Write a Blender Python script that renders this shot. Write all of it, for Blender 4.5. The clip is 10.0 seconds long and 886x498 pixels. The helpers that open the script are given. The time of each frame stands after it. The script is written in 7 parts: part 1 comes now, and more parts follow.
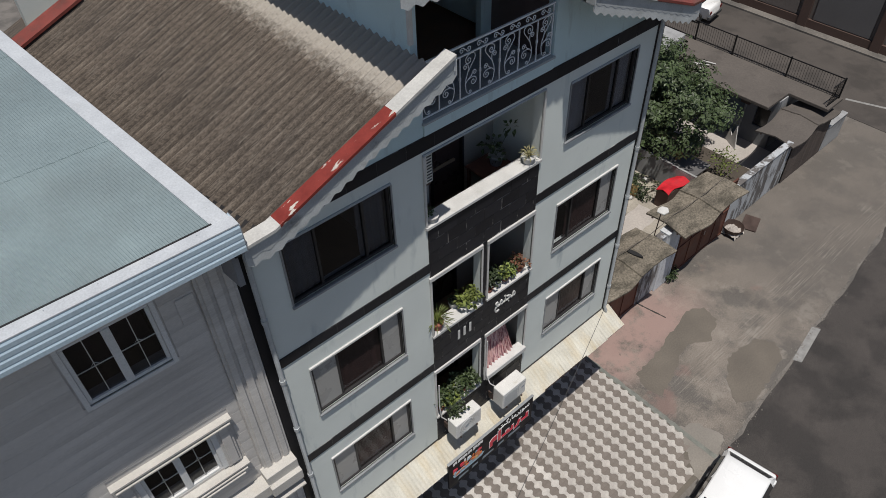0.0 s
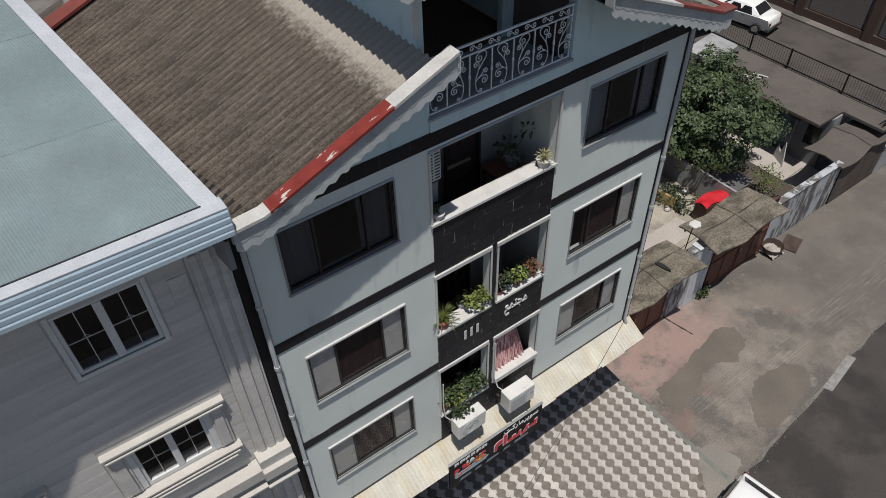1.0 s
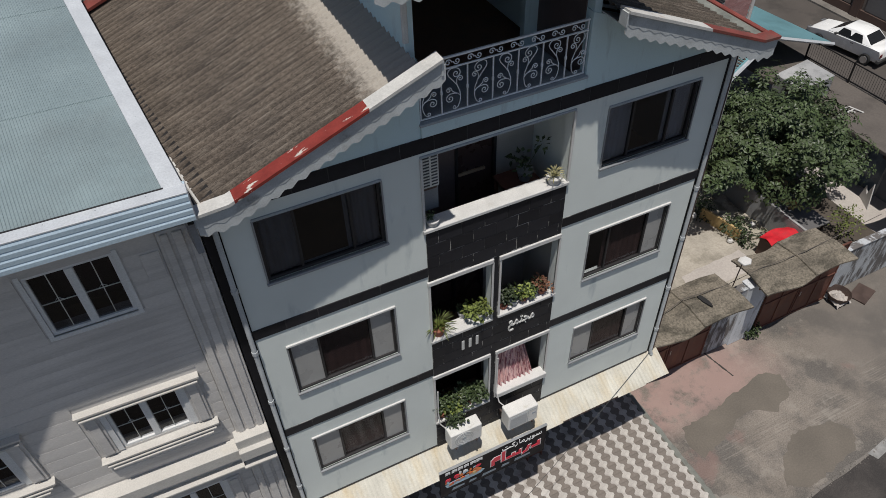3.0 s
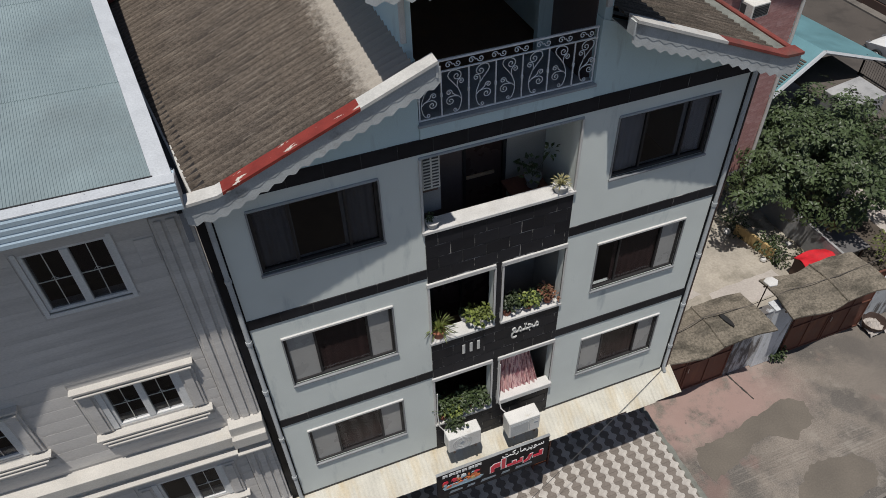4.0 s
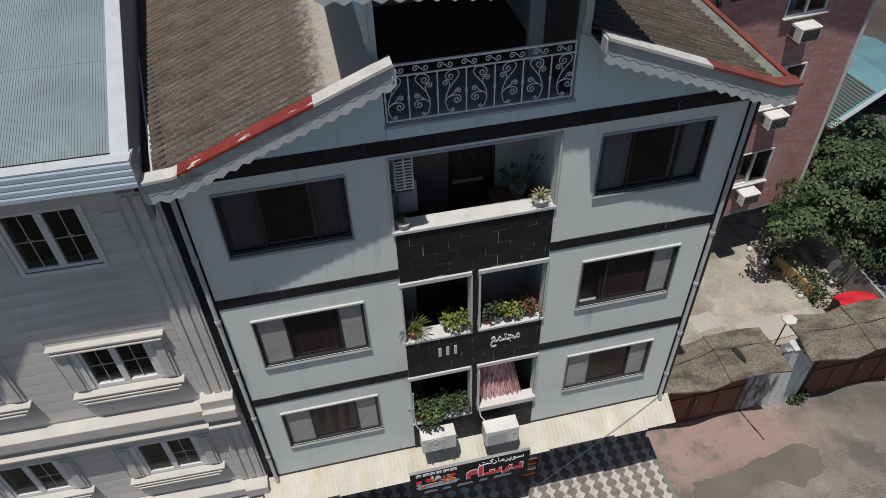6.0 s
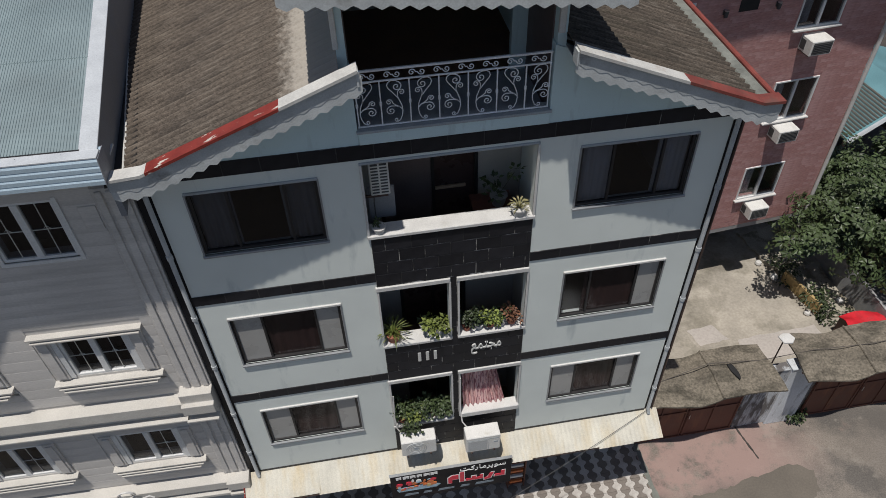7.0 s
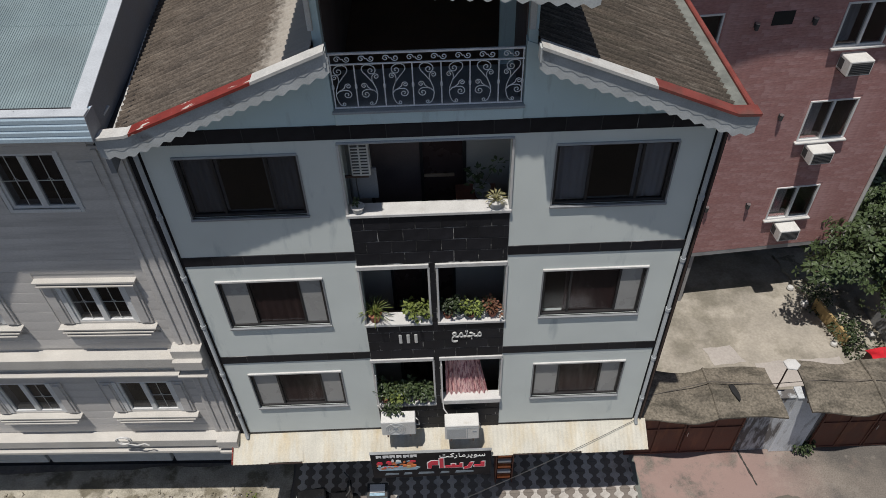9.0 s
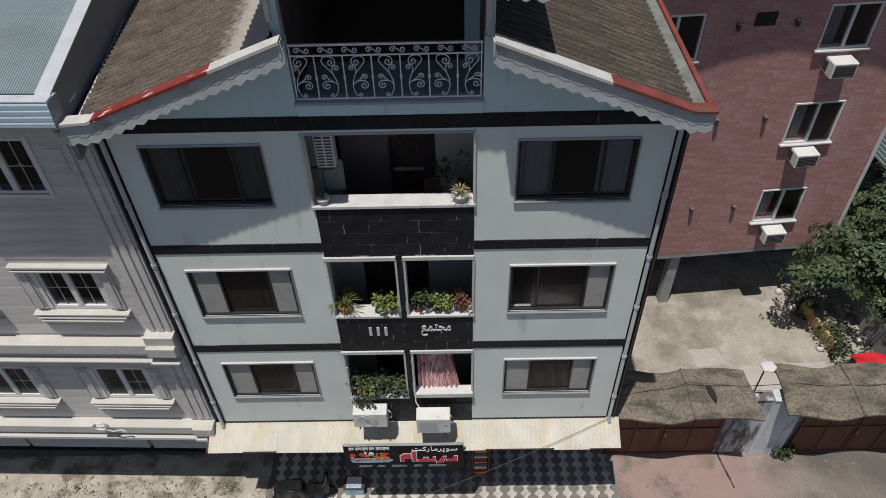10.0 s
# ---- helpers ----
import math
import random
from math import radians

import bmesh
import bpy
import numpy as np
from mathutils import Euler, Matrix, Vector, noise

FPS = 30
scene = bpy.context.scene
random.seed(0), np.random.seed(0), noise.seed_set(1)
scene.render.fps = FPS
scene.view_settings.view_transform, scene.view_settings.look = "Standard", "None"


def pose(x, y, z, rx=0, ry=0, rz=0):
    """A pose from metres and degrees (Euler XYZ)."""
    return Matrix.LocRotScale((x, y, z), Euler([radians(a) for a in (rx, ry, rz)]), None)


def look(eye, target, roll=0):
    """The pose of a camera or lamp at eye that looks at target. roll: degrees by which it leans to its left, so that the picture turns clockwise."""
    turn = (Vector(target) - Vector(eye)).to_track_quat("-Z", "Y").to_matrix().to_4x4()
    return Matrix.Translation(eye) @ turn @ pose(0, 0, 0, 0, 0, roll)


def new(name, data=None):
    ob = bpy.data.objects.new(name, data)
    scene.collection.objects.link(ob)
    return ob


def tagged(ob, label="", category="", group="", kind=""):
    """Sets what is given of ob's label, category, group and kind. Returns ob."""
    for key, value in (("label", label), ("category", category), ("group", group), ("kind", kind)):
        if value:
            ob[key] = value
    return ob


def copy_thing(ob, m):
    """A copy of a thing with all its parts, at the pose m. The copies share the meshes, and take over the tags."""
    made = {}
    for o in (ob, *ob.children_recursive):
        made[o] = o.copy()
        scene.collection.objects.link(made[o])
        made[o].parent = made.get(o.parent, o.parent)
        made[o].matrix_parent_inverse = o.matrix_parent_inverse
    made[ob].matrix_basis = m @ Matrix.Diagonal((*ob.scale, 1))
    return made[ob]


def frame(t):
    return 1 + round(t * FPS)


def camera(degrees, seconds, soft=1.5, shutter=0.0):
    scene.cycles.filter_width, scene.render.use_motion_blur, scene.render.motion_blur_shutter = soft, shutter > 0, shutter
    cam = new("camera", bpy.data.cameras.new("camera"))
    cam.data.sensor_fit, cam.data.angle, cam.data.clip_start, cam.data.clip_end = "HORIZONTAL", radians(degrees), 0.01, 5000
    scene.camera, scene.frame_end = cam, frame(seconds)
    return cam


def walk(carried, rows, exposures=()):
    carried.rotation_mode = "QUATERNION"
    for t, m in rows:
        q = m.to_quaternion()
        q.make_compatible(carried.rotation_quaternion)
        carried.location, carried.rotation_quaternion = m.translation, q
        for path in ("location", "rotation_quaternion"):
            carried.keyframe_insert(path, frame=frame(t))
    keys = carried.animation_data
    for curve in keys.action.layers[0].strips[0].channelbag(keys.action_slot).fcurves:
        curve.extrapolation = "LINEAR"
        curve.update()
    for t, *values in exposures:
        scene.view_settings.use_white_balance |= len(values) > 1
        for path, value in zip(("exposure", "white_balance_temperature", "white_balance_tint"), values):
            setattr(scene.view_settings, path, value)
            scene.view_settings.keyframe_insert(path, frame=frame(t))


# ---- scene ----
cam = camera(63.5, 10.0, soft=0.65)
PATH = [
    (0, (-1.672, -7.469, 19.637), (-0.74, -6.378, 18.243), -1.7),
    (0.5, (-1.349, -7.688, 19.593), (-0.481, -6.544, 18.2), -1.7),
    (1, (-1.004, -7.944, 19.538), (-0.18, -6.768, 18.147), -1.7),
    (1.5, (-0.607, -8.191, 19.522), (0.136, -6.957, 18.134), -2.0),
    (2, (-0.193, -8.353, 19.532), (0.495, -7.091, 18.141), -1.8),
    (2.5, (0.25, -8.506, 19.512), (0.906, -7.228, 18.121), -1.8),
    (4, (1.517, -8.86, 19.448), (2.001, -7.507, 18.057), -2.0),
    (4.5, (1.923, -9.014, 19.458), (2.369, -7.649, 18.067), -2.0),
    (5, (2.361, -9.185, 19.455), (2.739, -7.799, 18.064), -2.1),
    (5.5, (2.837, -9.287, 19.467), (3.162, -7.887, 18.076), -2.0),
    (7, (4.285, -9.367, 19.561), (4.491, -7.95, 18.164), -1.8),
    (7.5, (4.738, -9.473, 19.597), (4.891, -8.048, 18.202), -1.9),
    (8, (5.15, -9.691, 19.602), (5.234, -8.259, 18.208), -2.0),
    (8.5, (5.566, -9.851, 19.582), (5.595, -8.417, 18.188), -2.0),
    (9, (5.998, -9.943, 19.584), (6.007, -8.509, 18.19), -1.9),
    (9.5, (6.44, -10.051, 19.564), (6.426, -8.617, 18.17), -1.9),
    (10, (6.898, -10.112, 19.537), (6.872, -8.677, 18.143), -1.7),
]
walk(cam, [(t, look(eye, target, roll)) for t, eye, target, roll in PATH])

# ---- light ----
LIGHT = Vector((0.64, 1.0, -4.6)).normalized()          # the way the sunlight goes
SUN_EL = math.asin(-LIGHT.z)
world = bpy.data.worlds.new("world")
scene.world = world
world.use_nodes = True
wn = world.node_tree.nodes
sky = wn.new("ShaderNodeTexSky")
sky.sky_type = "NISHITA"
sky.sun_disc = False
sky.sun_elevation = SUN_EL
sky.sun_rotation = math.atan2(-LIGHT.x, -LIGHT.y)
sky.air_density, sky.dust_density, sky.ozone_density = 1.0, 1.1, 1.4
wn["Background"].inputs["Strength"].default_value = 0.071
world.node_tree.links.new(sky.outputs[0], wn["Background"].inputs["Color"])
sun = new("sun", bpy.data.lights.new("sun", "SUN"))
sun.data.energy, sun.data.angle, sun.data.color = 4.5, radians(0.6), (1.0, 0.96, 0.905)
sun.matrix_world = look((0, -20, 60), Vector((0, -20, 60)) + LIGHT * 10)
scene.view_settings.exposure = -0.23


# ---- materials ----
def mat(name, base, rough=0.7, metal=0.0, var=0.14, scale=3.0, fine=40.0, bump=0.15, stretch=(1, 1, 1),
        stain=None, stain_scale=1.2, stain_low=0.52, stain_high=0.68, stain_stretch=None, piece=0.0, spec=0.35, finevar=0.10):
    """A plain surface: large and fine mottling, stains of a second colour, relief, and a shift from piece to piece."""
    m = bpy.data.materials.new(name)
    m.use_nodes = True
    n, l = m.node_tree.nodes, m.node_tree.links
    b = n["Principled BSDF"]
    tc = n.new("ShaderNodeTexCoord")
    mp = n.new("ShaderNodeMapping")
    mp.inputs["Scale"].default_value = stretch
    l.new(tc.outputs["Object"], mp.inputs["Vector"])
    n1 = n.new("ShaderNodeTexNoise")
    n1.inputs["Scale"].default_value, n1.inputs["Detail"].default_value = scale, 5
    n2 = n.new("ShaderNodeTexNoise")
    n2.inputs["Scale"].default_value, n2.inputs["Detail"].default_value = fine, 4
    l.new(mp.outputs[0], n1.inputs["Vector"])
    l.new(mp.outputs[0], n2.inputs["Vector"])

    def spread(src, amount):
        r = n.new("ShaderNodeMapRange")
        r.inputs["From Min"].default_value, r.inputs["From Max"].default_value = 0.28, 0.72
        r.inputs["To Min"].default_value, r.inputs["To Max"].default_value = 1 - amount, 1 + amount
        l.new(src, r.inputs["Value"])
        return r.outputs[0]

    def times(a, c):
        k = n.new("ShaderNodeMath")
        k.operation = "MULTIPLY"
        l.new(a, k.inputs[0])
        l.new(c, k.inputs[1])
        return k.outputs[0]

    fac = times(spread(n1.outputs[0], var), spread(n2.outputs[0], finevar))
    if piece:
        info = n.new("ShaderNodeObjectInfo")
        r = n.new("ShaderNodeMapRange")
        r.inputs["To Min"].default_value, r.inputs["To Max"].default_value = 1 - piece, 1 + piece
        l.new(info.outputs["Random"], r.inputs["Value"])
        fac = times(fac, r.outputs[0])
        geo = n.new("ShaderNodeNewGeometry")
        r2 = n.new("ShaderNodeMapRange")
        r2.inputs["To Min"].default_value, r2.inputs["To Max"].default_value = 1 - piece, 1 + piece
        l.new(geo.outputs["Random Per Island"], r2.inputs["Value"])
        fac = times(fac, r2.outputs[0])
    mul = n.new("ShaderNodeVectorMath")
    mul.operation = "SCALE"
    l.new(fac, mul.inputs["Scale"])
    if stain:
        mx = n.new("ShaderNodeMix")
        mx.data_type = "RGBA"
        mx.inputs["A"].default_value = (*base, 1)
        mx.inputs["B"].default_value = (*stain, 1)
        mp2 = n.new("ShaderNodeMapping")
        mp2.inputs["Scale"].default_value = stain_stretch or stretch
        mp2.inputs["Location"].default_value = (3.1, 7.7, 1.9)
        l.new(tc.outputs["Object"], mp2.inputs["Vector"])
        n3 = n.new("ShaderNodeTexNoise")
        n3.inputs["Scale"].default_value, n3.inputs["Detail"].default_value = stain_scale, 8
        n3.inputs["Roughness"].default_value = 0.62
        l.new(mp2.outputs[0], n3.inputs["Vector"])
        r3 = n.new("ShaderNodeMapRange")
        r3.inputs["From Min"].default_value, r3.inputs["From Max"].default_value = stain_low, stain_high
        l.new(n3.outputs[0], r3.inputs["Value"])
        l.new(r3.outputs[0], mx.inputs["Factor"])
        l.new(mx.outputs["Result"], mul.inputs[0])
    else:
        mul.inputs[0].default_value = base
    l.new(mul.outputs[0], b.inputs["Base Color"])
    b.inputs["Metallic"].default_value = metal
    b.inputs["Specular IOR Level"].default_value = spec
    rr = n.new("ShaderNodeMapRange")
    rr.inputs["From Min"].default_value, rr.inputs["From Max"].default_value = 0.3, 0.7
    rr.inputs["To Min"].default_value, rr.inputs["To Max"].default_value = max(rough - 0.12, 0.03), min(rough + 0.12, 1)
    l.new(n1.outputs[0], rr.inputs["Value"])
    l.new(rr.outputs[0], b.inputs["Roughness"])
    if bump:
        bp = n.new("ShaderNodeBump")
        bp.inputs["Strength"].default_value, bp.inputs["Distance"].default_value = bump, 0.01
        l.new(n2.outputs[0], bp.inputs["Height"])
        l.new(bp.outputs[0], b.inputs["Normal"])
    return m


def glass(name, tint, gloss=0.10):
    m = bpy.data.materials.new(name)
    m.use_nodes = True
    n, l = m.node_tree.nodes, m.node_tree.links
    n.remove(n["Principled BSDF"])
    tr, gl, mx, fr = (n.new("ShaderNodeBsdfTransparent"), n.new("ShaderNodeBsdfGlossy"), n.new("ShaderNodeMixShader"),
                      n.new("ShaderNodeLayerWeight"))
    tr.inputs["Color"].default_value = (*tint, 1)
    gl.inputs["Roughness"].default_value = gloss
    fr.inputs["Blend"].default_value = 0.5
    pw, sc = n.new("ShaderNodeMath"), n.new("ShaderNodeMath")
    pw.operation, sc.operation = "POWER", "MULTIPLY_ADD"
    l.new(fr.outputs["Facing"], pw.inputs[0])
    pw.inputs[1].default_value = 5.0
    l.new(pw.outputs[0], sc.inputs[0])
    sc.inputs[1].default_value, sc.inputs[2].default_value = 0.7, 0.04
    l.new(sc.outputs[0], mx.inputs[0])
    l.new(tr.outputs[0], mx.inputs[1])
    l.new(gl.outputs[0], mx.inputs[2])
    l.new(mx.outputs[0], n["Material Output"].inputs["Surface"])
    return m


M_RENDER = mat("pale grey-blue render", (0.672, 0.708, 0.675), 0.85, var=0.05, scale=0.9, fine=70, bump=0.12, finevar=0.04,
               stain=(0.36, 0.41, 0.42), stain_scale=1.6, stain_low=0.60, stain_high=0.85, stain_stretch=(1.6, 1, 0.35))
M_BLUE = mat("light blue render", (0.555, 0.69, 0.715), 0.85, var=0.05, scale=0.9, fine=60, bump=0.12, finevar=0.04,
             stain=(0.33, 0.40, 0.42), stain_scale=2.0, stain_low=0.58, stain_high=0.85, stain_stretch=(2, 1, 0.4))
M_DARKTILE = mat("near-black stone tile", (0.014, 0.014, 0.017), 0.45, var=0.25, scale=5, fine=60, bump=0.05, piece=0.22, spec=0.22)
M_GROUT = mat("pale grout", (0.40, 0.39, 0.37), 0.9, var=0.35, scale=3, stain=(0.03, 0.03, 0.03), stain_scale=2.6, stain_low=0.40, stain_high=0.50)
M_GROUTDARK = mat("dark grout", (0.05, 0.05, 0.05), 0.9, var=0.3, scale=3, stain=(0.30, 0.29, 0.28), stain_scale=2.0, stain_low=0.58, stain_high=0.66)
M_WHITE = mat("white painted trim", (0.56, 0.55, 0.53), 0.6, var=0.07, scale=4, fine=50, bump=0.06,
              stain=(0.48, 0.46, 0.42), stain_scale=3, stain_low=0.56, stain_high=0.78)
M_FRAME = mat("dark bronze aluminium", (0.035, 0.033, 0.033), 0.4, metal=0.2, var=0.1, bump=0.02)
M_GREYFRAME = mat("grey aluminium", (0.30, 0.31, 0.32), 0.45, metal=0.3, var=0.1, bump=0.02)
M_SCREEN = mat("grey frosted glass", (0.34, 0.335, 0.32), 0.3, var=0.10, scale=1.5, fine=120, bump=0.02, spec=0.5)
M_GLASS = glass("window glass", (0.66, 0.67, 0.69))
M_ROOM = mat("room plaster", (0.40, 0.38, 0.35), 0.9, var=0.06, bump=0.05)
M_TERRACE = mat("grey-blue terrace tile", (0.34, 0.37, 0.40), 0.6, var=0.12, scale=2, bump=0.05)
M_ROOMFLOOR = mat("room floor", (0.16, 0.10, 0.07), 0.6, var=0.2, bump=0.05)
M_DOORDARK = mat("dark brown door glass", (0.062, 0.040, 0.037), 0.30, var=0.2, scale=2, bump=0.02, spec=0.4)
M_CURTAIN = mat("pale curtain cloth", (0.66, 0.66, 0.68), 0.95, var=0.1, scale=6, fine=200, bump=0.1)
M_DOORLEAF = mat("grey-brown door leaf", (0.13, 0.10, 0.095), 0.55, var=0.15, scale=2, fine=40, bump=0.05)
M_LEAFTAN = mat("pale tan streak colour", (0.42, 0.30, 0.20), 0.5, var=0.15, scale=4, fine=40, bump=0.05)
M_GREYCURTAIN = mat("grey curtain cloth", (0.30, 0.30, 0.31), 0.95, var=0.1, scale=6, fine=200, bump=0.1)
M_BROWNCURTAIN = mat("brown curtain cloth", (0.078, 0.040, 0.036), 0.95, var=0.2, scale=6, fine=200, bump=0.1)
M_PINK = mat("faded pink drape", (0.72, 0.47, 0.45), 0.95, var=0.15, scale=6, fine=200, bump=0.1, stain=(0.30, 0.12, 0.14),
             stain_scale=5, stain_low=0.5, stain_high=0.56, stain_stretch=(6, 6, 0.4))
M_DOWNPIPE = mat("grey plastic pipe", (0.42, 0.44, 0.45), 0.5, var=0.1, bump=0.03)
def roof_material(name, base, dirt):
    """Fibre cement: streaks down the slope, furrows darker than the ridges, a lime-washed band along the upper edge."""
    m = mat(name, base, 0.95, var=0.22, scale=2.0, fine=34, bump=0.6, finevar=0.48, stretch=(0.7, 1.5, 1),
            stain=dirt, stain_scale=2.6, stain_low=0.46, stain_high=0.72, stain_stretch=(0.35, 3.4, 1), piece=0.07)
    n, l = m.node_tree.nodes, m.node_tree.links
    b = n["Principled BSDF"]
    old = b.inputs["Base Color"].links[0].from_socket
    tc = n.new("ShaderNodeTexCoord")
    sep = n.new("ShaderNodeSeparateXYZ")
    l.new(tc.outputs["Object"], sep.inputs[0])

    def op(kind, a, c):
        k = n.new("ShaderNodeMath")
        k.operation = kind
        for sock, val in zip(k.inputs, (a, c)):
            if isinstance(val, (int, float)):
                sock.default_value = val
            else:
                l.new(val, sock)
        return k.outputs[0]
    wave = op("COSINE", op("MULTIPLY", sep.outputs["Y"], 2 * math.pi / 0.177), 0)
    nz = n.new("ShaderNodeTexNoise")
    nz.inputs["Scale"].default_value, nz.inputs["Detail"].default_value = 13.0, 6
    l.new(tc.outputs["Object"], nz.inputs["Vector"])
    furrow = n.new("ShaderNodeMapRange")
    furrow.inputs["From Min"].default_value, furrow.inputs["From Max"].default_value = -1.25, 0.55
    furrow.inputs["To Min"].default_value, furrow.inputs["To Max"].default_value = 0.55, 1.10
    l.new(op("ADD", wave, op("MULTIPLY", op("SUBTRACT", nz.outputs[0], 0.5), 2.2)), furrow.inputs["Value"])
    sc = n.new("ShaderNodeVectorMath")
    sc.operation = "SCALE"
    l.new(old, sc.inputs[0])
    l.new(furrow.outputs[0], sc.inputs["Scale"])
    mp = n.new("ShaderNodeMapping")
    mp.inputs["Scale"].default_value = (2.2, 26.0, 1)
    l.new(tc.outputs["Object"], mp.inputs["Vector"])
    st = n.new("ShaderNodeTexNoise")
    st.inputs["Scale"].default_value, st.inputs["Detail"].default_value, st.inputs["Roughness"].default_value = 1.0, 6, 0.7
    l.new(mp.outputs[0], st.inputs["Vector"])
    pale = n.new("ShaderNodeMapRange")
    pale.inputs["From Min"].default_value, pale.inputs["From Max"].default_value = 0.55, 0.70
    pale.inputs["To Max"].default_value = 0.8
    l.new(st.outputs[0], pale.inputs["Value"])
    lime = n.new("ShaderNodeMix")
    lime.data_type = "RGBA"
    l.new(pale.outputs[0], lime.inputs["Factor"])
    l.new(sc.outputs[0], lime.inputs["A"])
    lime.inputs["B"].default_value = (0.205, 0.175, 0.145, 1)
    band = n.new("ShaderNodeMapRange")
    band.interpolation_type = "SMOOTHSTEP"
    band.inputs["From Min"].default_value, band.inputs["From Max"].default_value = 3.22, 3.72
    l.new(op("ADD", sep.outputs["X"], op("MULTIPLY", op("SUBTRACT", nz.outputs[0], 0.5), 0.7)), band.inputs["Value"])
    top = n.new("ShaderNodeMath")
    top.operation = "LESS_THAN"
    l.new(sep.outputs["X"], top.inputs[0])
    top.inputs[1].default_value = 6.0
    mx = n.new("ShaderNodeMix")
    mx.data_type = "RGBA"
    l.new(op("MULTIPLY", op("MULTIPLY", band.outputs[0], top.outputs[0]), 0.72), mx.inputs["Factor"])
    l.new(lime.outputs["Result"], mx.inputs["A"])
    mx.inputs["B"].default_value = (0.46, 0.42, 0.365, 1)
    l.new(mx.outputs["Result"], b.inputs["Base Color"])
    return m


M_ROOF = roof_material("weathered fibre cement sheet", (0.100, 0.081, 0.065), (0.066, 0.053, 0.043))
# right slope's sheets: same build on darker base colours
M_ROOFBROWN = roof_material("darker brown fibre cement sheet", (0.076, 0.061, 0.048), (0.048, 0.041, 0.031))
M_REDTRIM = mat("peeling red painted flashing", (0.205, 0.030, 0.022), 0.6, var=0.2, scale=4, fine=30, bump=0.2,
                stain=(0.50, 0.46, 0.41), stain_scale=2.6, stain_low=0.60, stain_high=0.62, stain_stretch=(0.9, 4, 2))
M_REDEAVE = mat("dull red-brown painted eave", (0.195, 0.048, 0.038), 0.7, var=0.22, scale=3, fine=26, bump=0.2,
                stain=(0.13, 0.055, 0.045), stain_scale=2.2, stain_low=0.5, stain_high=0.7)
M_WHITETRIM = mat("weathered white flashing", (0.50, 0.49, 0.465), 0.65, var=0.1, scale=4, fine=30, bump=0.15,
                  stain=(0.40, 0.33, 0.28), stain_scale=3.0, stain_low=0.60, stain_high=0.75)
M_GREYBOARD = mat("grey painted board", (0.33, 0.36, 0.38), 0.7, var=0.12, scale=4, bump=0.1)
M_FASCIA = mat("grey tin fascia", (0.41, 0.43, 0.435), 0.65, var=0.12, scale=4, bump=0.1,
               stain=(0.20, 0.20, 0.19), stain_scale=1.8, stain_low=0.60, stain_high=0.75)
M_SCALLOP = mat("pale painted tin valance", (0.47, 0.49, 0.49), 0.6, var=0.12, scale=4, bump=0.1,
                stain=(0.30, 0.30, 0.28), stain_scale=3, stain_low=0.58, stain_high=0.75)
M_IRON = mat("pale painted wrought iron", (0.80, 0.82, 0.84), 0.45, metal=0.1, var=0.1, bump=0.03)
M_CANOPY = mat("yellowed translucent sheeting", (0.53, 0.505, 0.435), 0.65, var=0.12, scale=2, fine=30, bump=0.1,
               stain=(0.46, 0.36, 0.21), stain_scale=1.6, stain_low=0.47, stain_high=0.78, stain_stretch=(1.5, 0.35, 0.35))
M_STEEL = mat("dark rusty steel", (0.10, 0.07, 0.06), 0.6, metal=0.5, var=0.2, bump=0.15)
M_GUTTER = mat("mossy grey gutter", (0.17, 0.175, 0.155), 0.85, var=0.25, scale=4, bump=0.2)
# the shaded side fascia's darkness is put into this grey; also a plain sheet
M_SIDEDARK = mat("shade-dark grey metal cladding", (0.22, 0.23, 0.25), 0.6, metal=0.1, var=0.12, scale=2, bump=0.05)
# neighbour
M_METALROOF = mat("pale blue-green metal roofing", (0.255, 0.315, 0.325), 0.45, metal=0.25, var=0.10, scale=0.7, fine=14, bump=0.03, finevar=0.05,
                  stain=(0.24, 0.285, 0.29), stain_scale=0.8, stain_low=0.45, stain_high=0.75, piece=0.05)
M_WHITEMETAL = mat("white coated metal", (0.51, 0.53, 0.55), 0.4, metal=0.1, var=0.06, scale=3, bump=0.02,
                   stain=(0.55, 0.56, 0.56), stain_scale=2.2, stain_low=0.6, stain_high=0.8)
M_RIBBLUE = mat("light blue ribbed fascia", (0.43, 0.535, 0.61), 0.42, metal=0.1, var=0.05, scale=2, bump=0.02)
M_STONE = mat("pale travertine", (0.55, 0.525, 0.497), 0.75, var=0.11, scale=0.9, fine=30, bump=0.14, stretch=(0.5, 1, 2.6), finevar=0.09,
              stain=(0.43, 0.41, 0.39), stain_scale=1.5, stain_low=0.48, stain_high=0.72, stain_stretch=(0.35, 1, 3.0), piece=0.05)
M_CREAM = mat("cream stone moulding", (0.50, 0.478, 0.44), 0.75, var=0.08, scale=2, fine=40, bump=0.1,
              stain=(0.48, 0.44, 0.38), stain_scale=2.2, stain_low=0.56, stain_high=0.8)
M_PVC = mat("white window plastic", (0.66, 0.66, 0.65), 0.4, var=0.04, bump=0.02)
M_LEAD = mat("pale lead strip", (0.55, 0.55, 0.53), 0.5, metal=0.3, var=0.1, bump=0.02)


